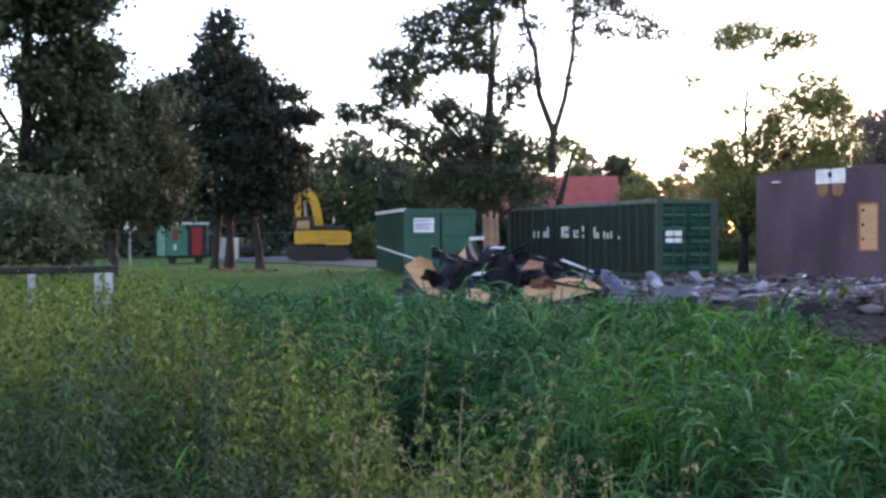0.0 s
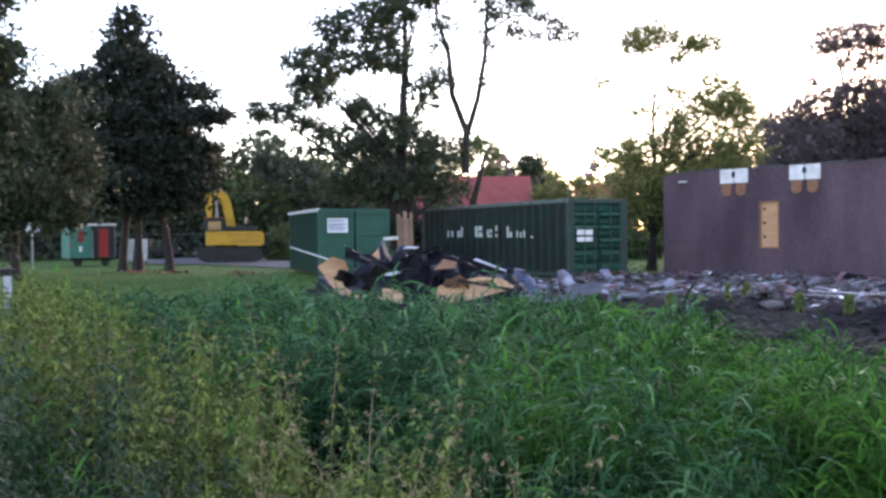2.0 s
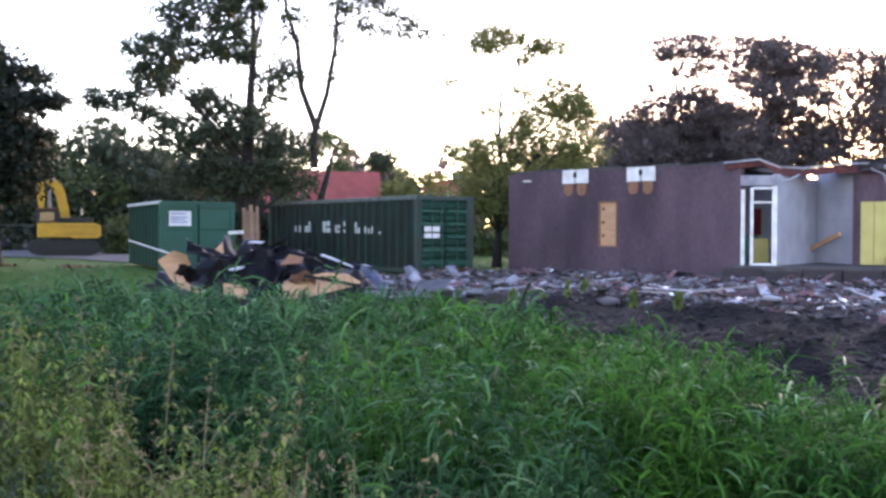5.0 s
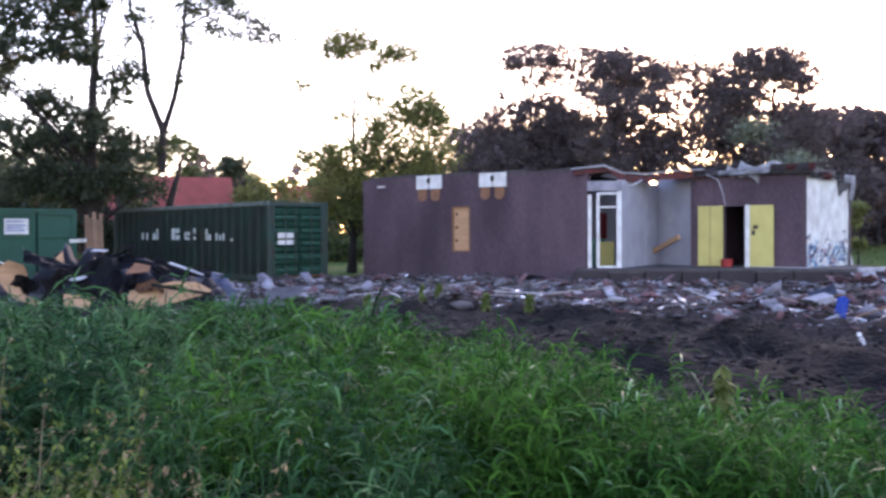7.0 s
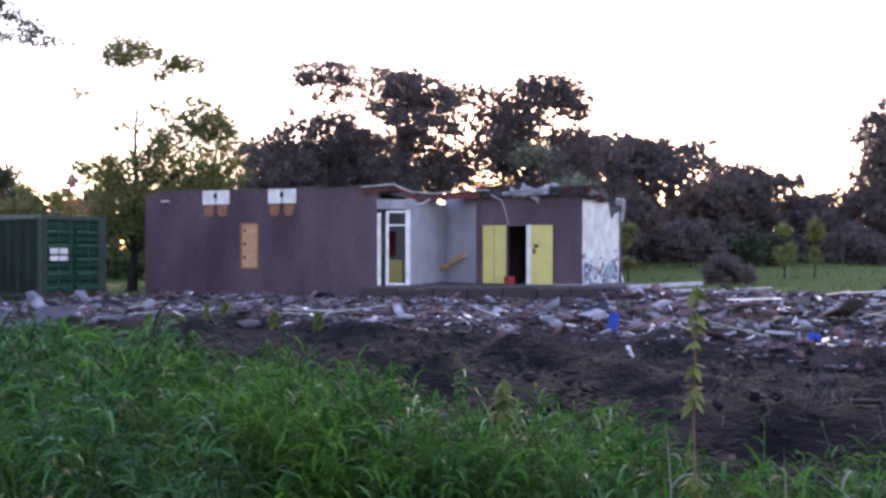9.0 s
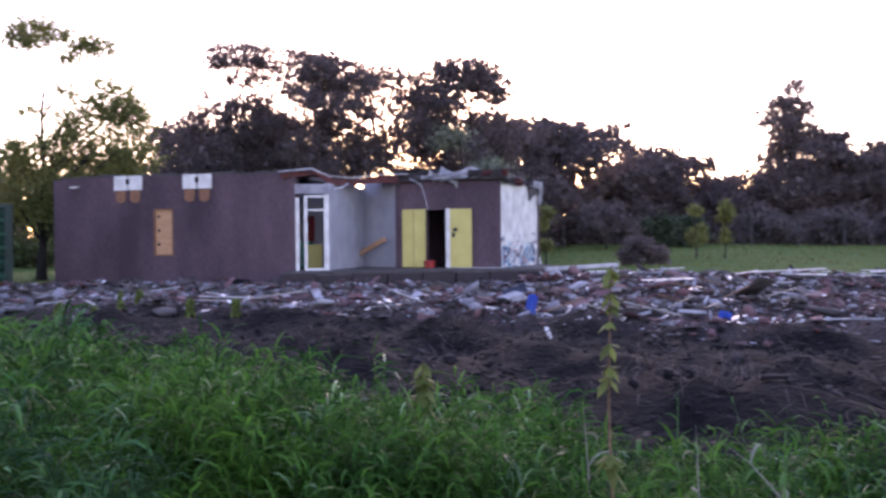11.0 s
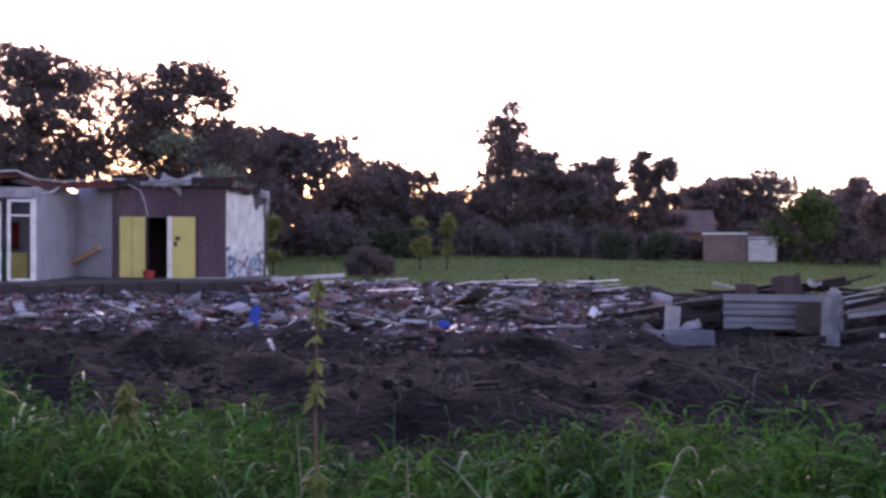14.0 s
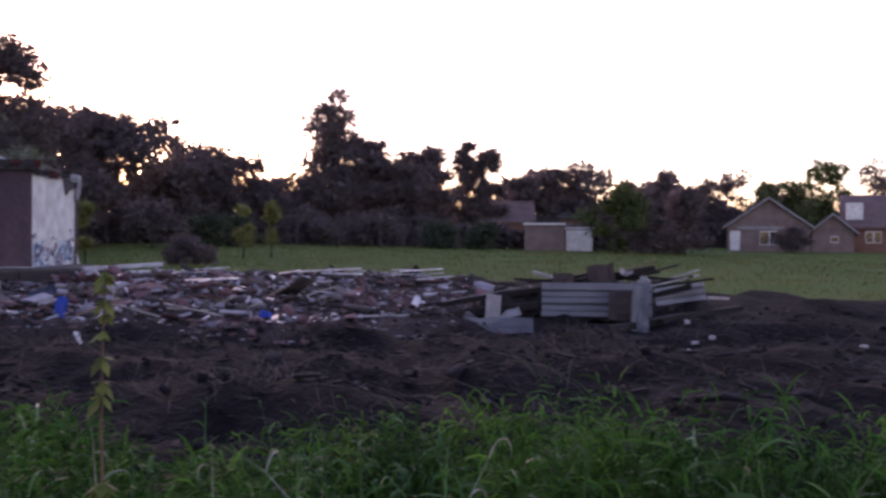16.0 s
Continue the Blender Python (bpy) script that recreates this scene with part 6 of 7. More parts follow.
# ---- houses ----
def house(name, m, w, deep, eave, ridge, wall, roof, label, front="gable", windows=(), doors=(), chimney=None, band=False):
    """A house with a gable towards the road, or its eaves towards it; windows and doors are (x0, x1, z0, z1)."""
    ob = thing(name, m, label, "house")
    if front == "gable":
        body = polygon([(0, 0), (w, 0), (w, eave), (w / 2, ridge), (0, eave)], 0, deep)
        rf = []
        for s in (0, 1):
            a, b = (-0.4, eave - 0.4 * (ridge - eave) / (w / 2)), (w / 2, ridge)
            pts = [(a[0], a[1] + 0.02), (b[0], b[1] + 0.02), (b[0], b[1] + 0.24), (a[0], a[1] + 0.24)]
            if s:
                pts = [(w - x_, z_) for x_, z_ in pts]
            rf.append(polygon(pts, -0.45, deep + 0.4))
    else:
        body = box(0, w, 0, deep, 0, eave)
        rf = []
        for s in (0, 1):
            bm_ = polygon([(-0.4, eave - 0.15), (deep / 2, ridge), (deep / 2, ridge + 0.22), (-0.4, eave + 0.08)], -0.3, w + 0.3)
            mm = Matrix(((0, 1, 0, 0), (1, 0, 0, 0), (0, 0, 1, 0), (0, 0, 0, 1)))
            if s:
                mm = Matrix.Translation((0, deep, 0)) @ Matrix.Diagonal((1, -1, 1, 1)) @ mm
            moved(bm_, mm)
            bmesh.ops.recalc_face_normals(bm_, faces=bm_.faces[:])
            rf.append(bm_)
    part("wall", body, wall, ob)
    for bm_ in rf:
        r0 = part("roof", bm_, roof, ob)
    if front == "gable":
        for s in (0, 1):
            a, b = (-0.42, eave - 0.4 * (ridge - eave) / (w / 2) + 0.05), (w / 2, ridge + 0.05)
            pts = [a, b, (b[0], b[1] + 0.2), (a[0], a[1] + 0.2)]
            if s:
                pts = [(w - x_, z_) for x_, z_ in pts]
            part("barge_board", polygon(pts, -0.52, -0.455), M_TRIM, ob)
    for x0, x1, z0, z1 in windows:
        win = part("window", box(x0, x1, -0.07, -0.002, z0, z1, 0.01), M_WHITE, ob, "white window frame")
        n_ = max(1, round((x1 - x0) / 0.8))
        for k in range(n_):
            part("pane", box(x0 + 0.07 + k * (x1 - x0) / n_, x0 - 0.05 + (k + 1) * (x1 - x0) / n_, -0.085, -0.072, z0 + 0.08, z1 - 0.08), M_GLASS, win)
    for x0, x1, z0, z1 in doors:
        part("door", box(x0, x1, -0.08, -0.002, z0, z1, 0.01), M_WHITE, ob)
    if band:
        part("lintel_band", box(0.9, w - 0.9, -0.10, -0.003, eave - 0.25, eave + 0.02), M_TRIM, ob)
    if chimney is not None:
        part("chimney", box(chimney, chimney + 0.7, deep * 0.4, deep * 0.4 + 0.7, eave, ridge + 0.9, 0.02), wall, ob)
    return ob


def place_house(az0, d, lift=0.0, rz=0.0):
    return on_ground(az0, d, lift, 0, 0, rz)


house("house", place_house(5.6, 90), 7.4, 8, 3.4, 6.9, M_REDBRICK, M_REDROOF, "house with a large red tiled roof behind the trees", "eaves", [(1, 2.4, 1, 2.3), (4.4, 6, 1, 2.3)])
house("house", place_house(-0.4, 95), 7.0, 8, 2.6, 5.4, M_REDBRICK, M_REDROOF, "house with a red roof half hidden by trees", "eaves", [(1, 2.4, 1, 2.3)])
red2 = house("house", place_house(13.0, 100), 5.6, 8, 3.2, 6.6, M_REDBRICK, M_REDROOF, "red-roofed house with a pale skylight", "eaves", [(1, 2.4, 1, 2.3)])
part("skylight", box(2.1, 3.0, 1.4, 1.7, 5.0, 5.6), M_FOIL, red2)
house("bungalow", place_house(82.55, 95), 7.3, 9, 2.35, 4.9, M_HOUSEBRICK, M_PURPLEROOF, "beige bungalow with a brown gabled roof", "gable", [(2.9, 4.6, 0.65, 1.95)], [(0.25, 1.15, 0.1, 1.95)], None, True)
house("bungalow", place_house(87.05, 96), 3.6, 7, 1.9, 3.4, M_HOUSEBRICK, M_PURPLEROOF, "small annex with a brown gabled roof", "gable", [(1.6, 2.3, 0.9, 1.5)])
dorm = house("house", place_house(88.6, 99), 9, 9, 2.4, 5.4, M_REDBRICK, M_PURPLEROOF, "brown house with a white dormer and chimney", "eaves", [(2, 3.4, 0.9, 2.0)], (), 4.6)
part("dormer", box(0.3, 1.8, 0.4, 2.4, 3.1, 4.7, 0.03), M_WHITE, dorm, "white dormer window")
house("house", place_house(68.6, 92), 4.6, 8, 2.4, 4.3, M_REDBRICK, M_PURPLEROOF, "dark gabled house behind the sheds", "eaves", [(1, 2, 1, 2)])
house("house", place_house(76.6, 92), 4.6, 8, 2.6, 5.0, M_REDBRICK, M_PURPLEROOF, "dark gabled house behind the bushes", "gable", [(1, 2, 1, 2)], (), 1.0)
house("house", place_house(73.0, 96), 3.4, 8, 3.0, 4.7, M_REDBRICK, M_FELT, "dark roofed house behind the garage", "eaves")
house("house", place_house(54.6, 98), 6.5, 8, 3.0, 5.2, M_REDBRICK, M_PURPLEROOF, "far house with a dark roof among trees", "eaves", [(1, 2, 1, 2)], (), 3.0)
shed = thing("garden_shed", on_ground(71.0, 75), "flat-roofed brown brick shed with a white roof edge", "shed")
part("wall", box(0, 3.05, 0, 4, 0, 2.0), M_HOUSEBRICK, shed)
part("roof", box(-0.1, 3.15, -0.15, 4.1, 2.0, 2.16, 0.02), M_WHITE, shed, "white roof edge")
garage = thing("garage", on_ground(73.35, 75.5), "low garage with a white door", "garage")
part("wall", box(0, 2.2, 0, 4.5, 0, 1.75), M_HOUSEBRICK, garage)
part("roof", box(-0.05, 2.3, -0.1, 4.6, 1.75, 1.88, 0.02), M_WHITE, garage)
gd = part("garage_door", box(0.12, 2.1, -0.06, -0.002, 0.05, 1.66), M_WHITE, garage, "white garage door")
for k in range(4):
    part("door_groove", box(0.14, 2.08, -0.066, -0.058, 0.4 + 0.33 * k, 0.42 + 0.33 * k), M_FOIL, gd)
hedge_r = np.random.default_rng(77)
hp = hedge_r.uniform(0, 1, 9000)
ha = 46 + hp * 34
hd = 79 + hedge_r.normal(0, 0.5, 9000)
hz = hedge_r.uniform(0.1, 2.0, 9000) * (0.9 + 0.15 * np.sin(ha * 3)) + 0.4
tagged(new("hedge", fast_mesh("hedge", leaf_quads(np.stack([hd * np.sin(np.radians(ha)), hd * np.cos(np.radians(ha)), hz], 1), 0.5, hedge_r, slim=0.7), 4, LEAVES["plum"])), "dark clipped hedge along the gardens", "hedge", kind="stuff")
hp = hedge_r.uniform(-26, -3, 9000)
hd = 74 + hedge_r.normal(0, 1.2, 9000)
hz = hedge_r.uniform(0.1, 3.4, 9000)
tagged(new("hedge", fast_mesh("hedge", leaf_quads(np.stack([hd * np.sin(np.radians(hp)), hd * np.cos(np.radians(hp)), hz], 1), 0.5, hedge_r, slim=0.7), 4, LEAVES["dark"])), "dark hedge behind the wire fence", "hedge", kind="stuff")


# ---- rubble ----
def chunks(x, y, size, flat, r, sink=0.25):
    """Broken lumps: eight-cornered, skewed and tilted, lying on the ground."""
    n = len(x)
    c = np.array([(i, j, k) for k in (-1, 1) for j in (-1, 1) for i in (-1, 1)], float)
    v_ = c[None] * (1 + r.normal(0, 0.2, (n, 8, 3))) * 0.5
    thin = np.where(r.uniform(size=n) < 0.6, 1.0, 0.0)
    v_ = v_ * (size[:, None] * np.stack([r.uniform(0.7, 1.5, n) * (1 + 0.8 * thin), r.uniform(0.5, 1.0, n) * (1 + 0.3 * thin), flat * r.uniform(0.5, 1.3, n) * (1 - 0.65 * thin)], 1))[:, None]
    ax = r.normal(size=(n, 3)) * np.array([0.45, 0.45, 2.0]) * np.stack([1 - 0.6 * thin, 1 - 0.6 * thin, np.ones(n)], 1)
    th = np.linalg.norm(ax, axis=1)
    k = ax / th[:, None]
    cs, sn = np.cos(th)[:, None, None], np.sin(th)[:, None, None]
    kk = np.broadcast_to(k[:, None], v_.shape)
    v_ = v_ * cs + np.cross(kk, v_) * sn + kk * (kk * v_).sum(-1, keepdims=True) * (1 - cs)
    low = -v_[..., 2].min(1)
    v_ = v_ + np.stack([x, y, height(x, y) + low * (1 - sink)], 1)[:, None]
    f = np.array([(0, 2, 3, 1), (4, 5, 7, 6), (0, 1, 5, 4), (2, 6, 7, 3), (0, 4, 6, 2), (1, 3, 7, 5)])
    return v_.reshape(-1, 3), (np.arange(n)[:, None, None] * 8 + f[None]).reshape(-1, 4)


rb = np.random.default_rng(12)
x, y, r, az = scatter(120000, 6, 72, 10, 34, rb)
ok = rb.uniform(size=len(x)) < rubble_zone(x, y) * np.clip(16 / r, 0.3, 1) * (0.6 + 0.4 * wave(x, y, 2.2, 31))
x, y, r, az_r = x[ok], y[ok], r[ok], az[ok]
kind_ = rb.uniform(size=len(x)) + 0.2 * wave(x, y, 3.0, 33) + np.where(az_r < 26, 0.13, -0.05)
for name, lo, hi, mat, lab in (("brick_rubble", -9, 0.32, M_BRICK, "crushed red-brown brick rubble"), ("concrete_rubble", 0.32, 0.56, M_CONCRETE, "broken grey concrete rubble"), ("dirty_rubble", 0.56, 9, M_DIRTY, "dirt-covered demolition rubble")):
    s = (kind_ >= lo) & (kind_ < hi)
    v, q = chunks(x[s], y[s], np.minimum(rb.lognormal(-3.0, 0.6, s.sum()) * np.clip(r[s] / 17, 0.8, 1.4), 0.36), 0.32, rb)
    tagged(new(name, indexed_mesh(name, v, q, mat)), lab, "rubble", kind="stuff")
x, y, r, az = scatter(13000, 8, 70, 11, 31, rb)
ok = rb.uniform(size=len(x)) < rubble_zone(x, y) * np.clip(16 / r, 0.4, 1) * 0.62
v, q = chunks(x[ok], y[ok], np.minimum(rb.lognormal(-3.25, 0.55, ok.sum()), 0.22), 0.10, rb, -0.3)
tagged(new("pale_shards", indexed_mesh("pale_shards", v, q, M_PALESHARD)), "pale shards of plaster and board in the rubble", "rubble", kind="stuff")
x, y, r, az = scatter(18000, 18, 108, 4.5, 18, rb)
s_ = r - edge_of_reeds(az)
ok = (s_ > 0.1) & (inside_site(x, y) > -0.2) & (rb.uniform(size=len(x)) < np.clip(7 / r, 0.2, 1) * 0.55 * (1 - 0.7 * rubble_zone(x, y)))
v, q = chunks(x[ok], y[ok], np.minimum(rb.lognormal(-3.5, 0.5, ok.sum()), 0.11), 0.7, rb, 0.5)
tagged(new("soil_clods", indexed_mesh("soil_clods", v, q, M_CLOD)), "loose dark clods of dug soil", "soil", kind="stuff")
x, y, r, az = scatter(9000, 20, 100, 5, 15, rb)
ok = (r - edge_of_reeds(az) > 0.3) & (wave(x, y, 2.4, 35) > 0.05)
x, y = x[ok], y[ok]
a, b = arching(np.stack([x, y, height(x, y) + 0.02], 1), rb.uniform(0.12, 0.5, len(x)), np.full(len(x), 0.007), rb.uniform(0, 6.28, len(x)), rb, 4, (0, 30), (0, 50))
tagged(new("straw", blade_mesh("straw", a, b, M_STRAW)), "dry roots and straw strewn over the soil", "straw", kind="stuff")

x, y, r, az = scatter(40, 26, 84, 5.6, 12.5, rb)
ok = (r - edge_of_reeds(az) > 0.5) & (inside_site(x, y) > 0.5) & (rubble_zone(x, y) < 0.3)
x, y = np.repeat(x[ok], 30), np.repeat(y[ok], 30)
spin = np.repeat(rb.uniform(0, 6.28, ok.sum()), 30) + rb.normal(0, 0.7, len(x))
x, y = x + rb.normal(0, 0.24, len(x)), y + rb.normal(0, 0.16, len(x))
a, b = arching(np.stack([x, y, height(x, y)], 1), rb.uniform(0.12, 0.55, len(x)), rb.uniform(0.005, 0.012, len(x)), spin, rb, 4, (0, 55), (10, 80))
tagged(new("root_tangles", blade_mesh("root_tangles", a, b, M_STRAW)), "brown tangles of torn roots and dead grass on the soil", "roots", kind="stuff")


def lump(name, az_, d_, lx, ly, lz, rx, ry, rz, mat, label, category, group=""):
    r_ = np.random.default_rng(int(az_ * 100 + d_ * 10))
    bm_ = box(-lx / 2, lx / 2, -ly / 2, ly / 2, 0, lz)
    bmesh.ops.subdivide_edges(bm_, edges=[e for e in bm_.edges if e.calc_length() > 0.25], cuts=2)
    for v_ in bm_.verts:
        v_.co += Vector(r_.normal(0, 0.016 * min(lx, 0.6), 3)) * (0.4 if lz < 0.1 else 1)
    ob = part(name, bm_, mat)
    ob.matrix_world = on_ground(az_, d_, -0.02, rx, ry, rz)
    return tagged(ob, label, category, group)


for i in range(150):
    az_ = rb.uniform(10, 66)
    d_ = rb.uniform(13.5, 26) if az_ > 30 else rb.uniform(17.5, 27)
    if rubble_zone(*polar(az_, d_)[:2]) < 0.5:
        continue
    k = rb.uniform(0.16, 0.42)
    lump("concrete_slab", az_, d_, k, k * rb.uniform(0.5, 0.9), rb.uniform(0.04, 0.10), rb.normal(0, 14), rb.normal(0, 14), rb.uniform(0, 360), (M_CONCRETE, M_CONCRETE, M_DIRTY, M_BRICK if az_ > 30 else M_CONCRETE)[i % 4], ("broken grey concrete slab lying in the rubble", "broken grey concrete slab lying in the rubble", "dirt-covered slab lying in the rubble", "lump of red-brown brickwork lying in the rubble" if az_ > 30 else "broken grey concrete slab lying in the rubble")[i % 4], "slab", "slabs in the rubble")
for i in range(90):
    az_ = rb.uniform(14, 67)
    d_ = rb.uniform(12.5, 24)
    if rubble_zone(*polar(az_, d_)[:2]) < 0.4:
        continue
    L_ = rb.uniform(0.3, 0.95)
    z_ = ground_at(az_, d_) + 0.08
    turn = rb.uniform(-1, 1) * L_
    m_ = (M_WOOD, M_FOIL, M_DARKWOOD, M_STEEL)[i % 4]
    bar("lath", az_, d_, z_, az_ + math.degrees(L_ / d_) * rb.choice((-1, 1)), d_ + 0.4 * turn, z_ + rb.uniform(0.0, 0.2), 0.022 + 0.018 * (i % 3), 0.018, m_, ("weathered wooden lath in the rubble", "white painted lath in the rubble", "dark charred lath in the rubble", "bent steel strip in the rubble")[i % 4], "lath")
for i, (az_, d_, w_, h_, rx_, ry_) in enumerate(((15.2, 18.4, 0.7, 0.5, -60, 4), (17.0, 18.2, 0.45, 0.55, -25, 0), (20.2, 19, 0.8, 0.5, -65, 10), (21.5, 20.5, 0.5, 0.35, -50, -20), (24, 18.5, 0.4, 0.3, -60, 30), (37, 16.0, 0.6, 0.35, -60, 15), (42.6, 15.8, 0.55, 0.5, -45, -30), (58.5, 19.5, 0.9, 0.4, -70, 6), (62.0, 20.5, 0.8, 0.3, -55, -20), (55.0, 24, 1.0, 0.4, -75, 3), (49.0, 29, 1.3, 0.3, -70, 0))):
    board(az_, d_, 0.05, w_ * 0.42, h_ * 0.42, rx_, ry_ + 12 * (-1) ** i, 23 * i, (M_CONCRETE, M_CONCRETE, M_FOIL, M_CONCRETE)[i % 4], "pale broken panel on the rubble", 100 + i, "broken_panel", 0.01, "panel")
board(56.4, 13.3, 0.02, 0.22, 0.13, -50, 20, 0, M_BLUE, "bright blue plastic scrap on the rubble", 120, "blue_scrap", 0.02, "plastic scrap")
board(45.2, 14.0, 0.0, 0.15, 0.34, -40, 12, 0, M_BLUE, "bright blue plastic sheet in the rubble", 121, "blue_scrap", 0.02, "plastic scrap")
board(44.4, 15.5, 0.05, 0.4, 0.2, -40, -20, 0, M_BLUETARP, "slate-blue plastic sheet in the rubble", 122, "blue_scrap", 0.02, "plastic scrap")
bar("white_stick", 46.2, 12.1, 0.35, 46.6, 11.6, 0.22, 0.05, 0.03, M_WHITE, "short white stick on the soil", "stick")
bar("pale_beam", 46.0, 30.0, 0.45, 50.2, 31, 0.55, 0.12, 0.12, M_FOIL, "pale beam lying beside the wing", "beam")
bar("pale_beam", 48.5, 28.0, 0.42, 54.5, 28.5, 0.38, 0.2, 0.06, M_FOIL, "pale strip lying beside the wing", "beam")
strip_r = np.random.default_rng(91)
for k in range(22):
    az_, d_ = strip_r.uniform(45.5, 66), strip_r.uniform(20, 28.5)
    L_ = strip_r.uniform(0.4, 1.5)
    z_ = ground_at(az_, d_) + strip_r.uniform(0.16, 0.26)
    bar("pale_strip", az_, d_, z_, az_ + math.degrees(L_ / d_), d_ + strip_r.uniform(-0.3, 0.3), z_ + strip_r.uniform(-0.03, 0.08), strip_r.uniform(0.05, 0.16), 0.025, (M_WHITE, M_PALESHARD, M_FOIL)[k % 3], ("white painted board lying flat on the rubble", "pale strip of plaster lying flat on the rubble", "pale metal strip lying flat on the rubble")[k % 3], "strip")
bar("pale_beam", 50.5, 26.5, 0.45, 53.0, 26.0, 0.50, 0.16, 0.05, M_ALU, "metal strip lying on the rubble", "beam")
for az_, d_ in ((60.2, 27), (65.2, 25)):
    board(az_, d_, 0.05, 0.7, 0.22, -60, 25, 0, M_FOIL, "bent pale sheet on the field's edge", int(az_), "bent_sheet", 0.06, "sheet")
    board(az_ - 0.6, d_, 0.05, 0.5, 0.3, -40, -35, 0, M_DARKWOOD, "dark splintered board on the field's edge", int(az_) + 1, "splintered_board", 0.04, "board")


# ---- scrap heap of sheet metal ----
def metal_sheet(az_, d_, lift, lx, lz, rx, ry, rz, mat, label, ribs=True):
    bm_ = ribbed(lx, lz, lz / 2.5, 0.05, True, 0.012) if ribs else sheet(5, 4, lx, lz, 0.03, int(az_ * 10), 0.012)
    ob = part("metal_sheet", bm_, mat)
    ob.matrix_world = on_ground(az_, d_, lift, rx, ry, rz)
    return tagged(ob, label, "sheet metal")


def standing(az_, d_, z_, *rest):
    """A sheet whose lower edge hangs at a height above the datum."""
    return metal_sheet(az_, d_, z_ - ground_at(az_, d_), *rest)


standing(72.2, 14.2, 0.36, 1.55, 0.48, -10, -0.5, -4, M_ALU, "long ribbed pale metal sheet on the scrap heap")
standing(76.0, 13.95, 0.34, 0.5, 0.40, -12, 1, 2, M_RUSTSTEEL, "rusty brown metal sheet on the scrap heap", False)
standing(77.3, 13.6, 0.22, 0.23, 0.62, -6, 2, 6, M_ALU, "upright grey metal sheet on the scrap heap", False)
standing(78.7, 15.0, 0.48, 0.72, 0.28, -28, -9, 0, M_FOIL, "ribbed pale metal sheet leaning on the scrap heap")
standing(68.9, 14.0, 0.26, 0.23, 0.42, -8, 5, 12, M_FOIL, "small white panel on edge", False)
standing(67.8, 13.2, 0.20, 0.92, 0.24, -34, 1, 3, M_ALU, "torn blue-grey metal sheet on the soil", False)
standing(69.9, 13.7, 0.30, 0.3, 0.16, -50, -24, 0, M_FOIL, "bent pale strip of sheet beside the panel", False)
standing(72.8, 15.3, 0.60, 0.34, 0.36, -20, 4, 10, M_RUSTSTEEL, "rust-brown board on the scrap heap", False)
standing(74.9, 15.4, 0.72, 0.42, 0.34, -25, -10, 0, M_RUSTSTEEL, "rust-brown board on the scrap heap", False)
standing(76.6, 15.4, 0.94, 0.2, 0.10, -50, 8, 0, M_FOIL, "white scrap on top of the heap", False)
standing(77.6, 15.3, 0.80, 0.16, 0.16, -30, 30, 0, M_FOIL, "white scrap on top of the heap", False)
heap("charred_mound", on_ground(75.6, 16.4, -0.1), 3.2, 1.9, 0.66, M_DARKWOOD, "dark heap of charred timber and scrap", 81, 0.25)
# black filling imitates the shadow beneath the sheets
heap("charred_debris", on_ground(72.6, 14.9, -0.06), 3.6, 1.2, 0.42, M_DARKWOOD, "black heap that paints the shadowed void under the metal sheets", 83, 0.2)
heap("charred_debris", on_ground(80.4, 15.4, -0.06), 1.3, 0.9, 0.55, M_DARKWOOD, "black crumpled debris at the heap's end", 87, 0.2)
for a0, d0, z0, a1, d1, z1, w_, m_ in ((64.1, 15.0, 0.36, 72.2, 14.6, 0.72, 0.12, M_DARKWOOD), (66.4, 14.8, 0.50, 71.6, 14.5, 0.78, 0.016, M_STEEL), (66.0, 14.6, 0.30, 72.0, 14.4, 0.50, 0.16, M_DARKWOOD), (76.1, 13.3, 0.27, 80.1, 14.6, 0.36, 0.14, M_DARKWOOD), (80.1, 14.6, 0.36, 83.2, 15.8, 0.42, 0.11, M_DARKWOOD), (73.2, 15.8, 0.72, 78.6, 15.6, 1.02, 0.13, M_DARKWOOD), (74.6, 15.5, 0.80, 79.2, 15.7, 0.70, 0.10, M_DARKWOOD), (72.6, 15.6, 0.80, 75.4, 15.7, 0.92, 0.08, M_DARKWOOD), (78.0, 15.4, 0.72, 81.0, 15.6, 0.92, 0.04, M_STEEL), (71.2, 14.0, 0.24, 76.6, 13.9, 0.24, 0.12, M_DARKWOOD), (77.6, 15.2, 0.55, 80.6, 15.0, 0.78, 0.12, M_DARKWOOD), (79.2, 15.2, 0.62, 82.6, 15.8, 0.56, 0.06, M_STEEL)):
    bar("scrap_beam", a0, d0, z0, a1, d1, z1, w_, w_ * 0.7, m_, "thin steel bar on the scrap heap" if m_ is M_STEEL else "charred beam on the scrap heap", "beam")
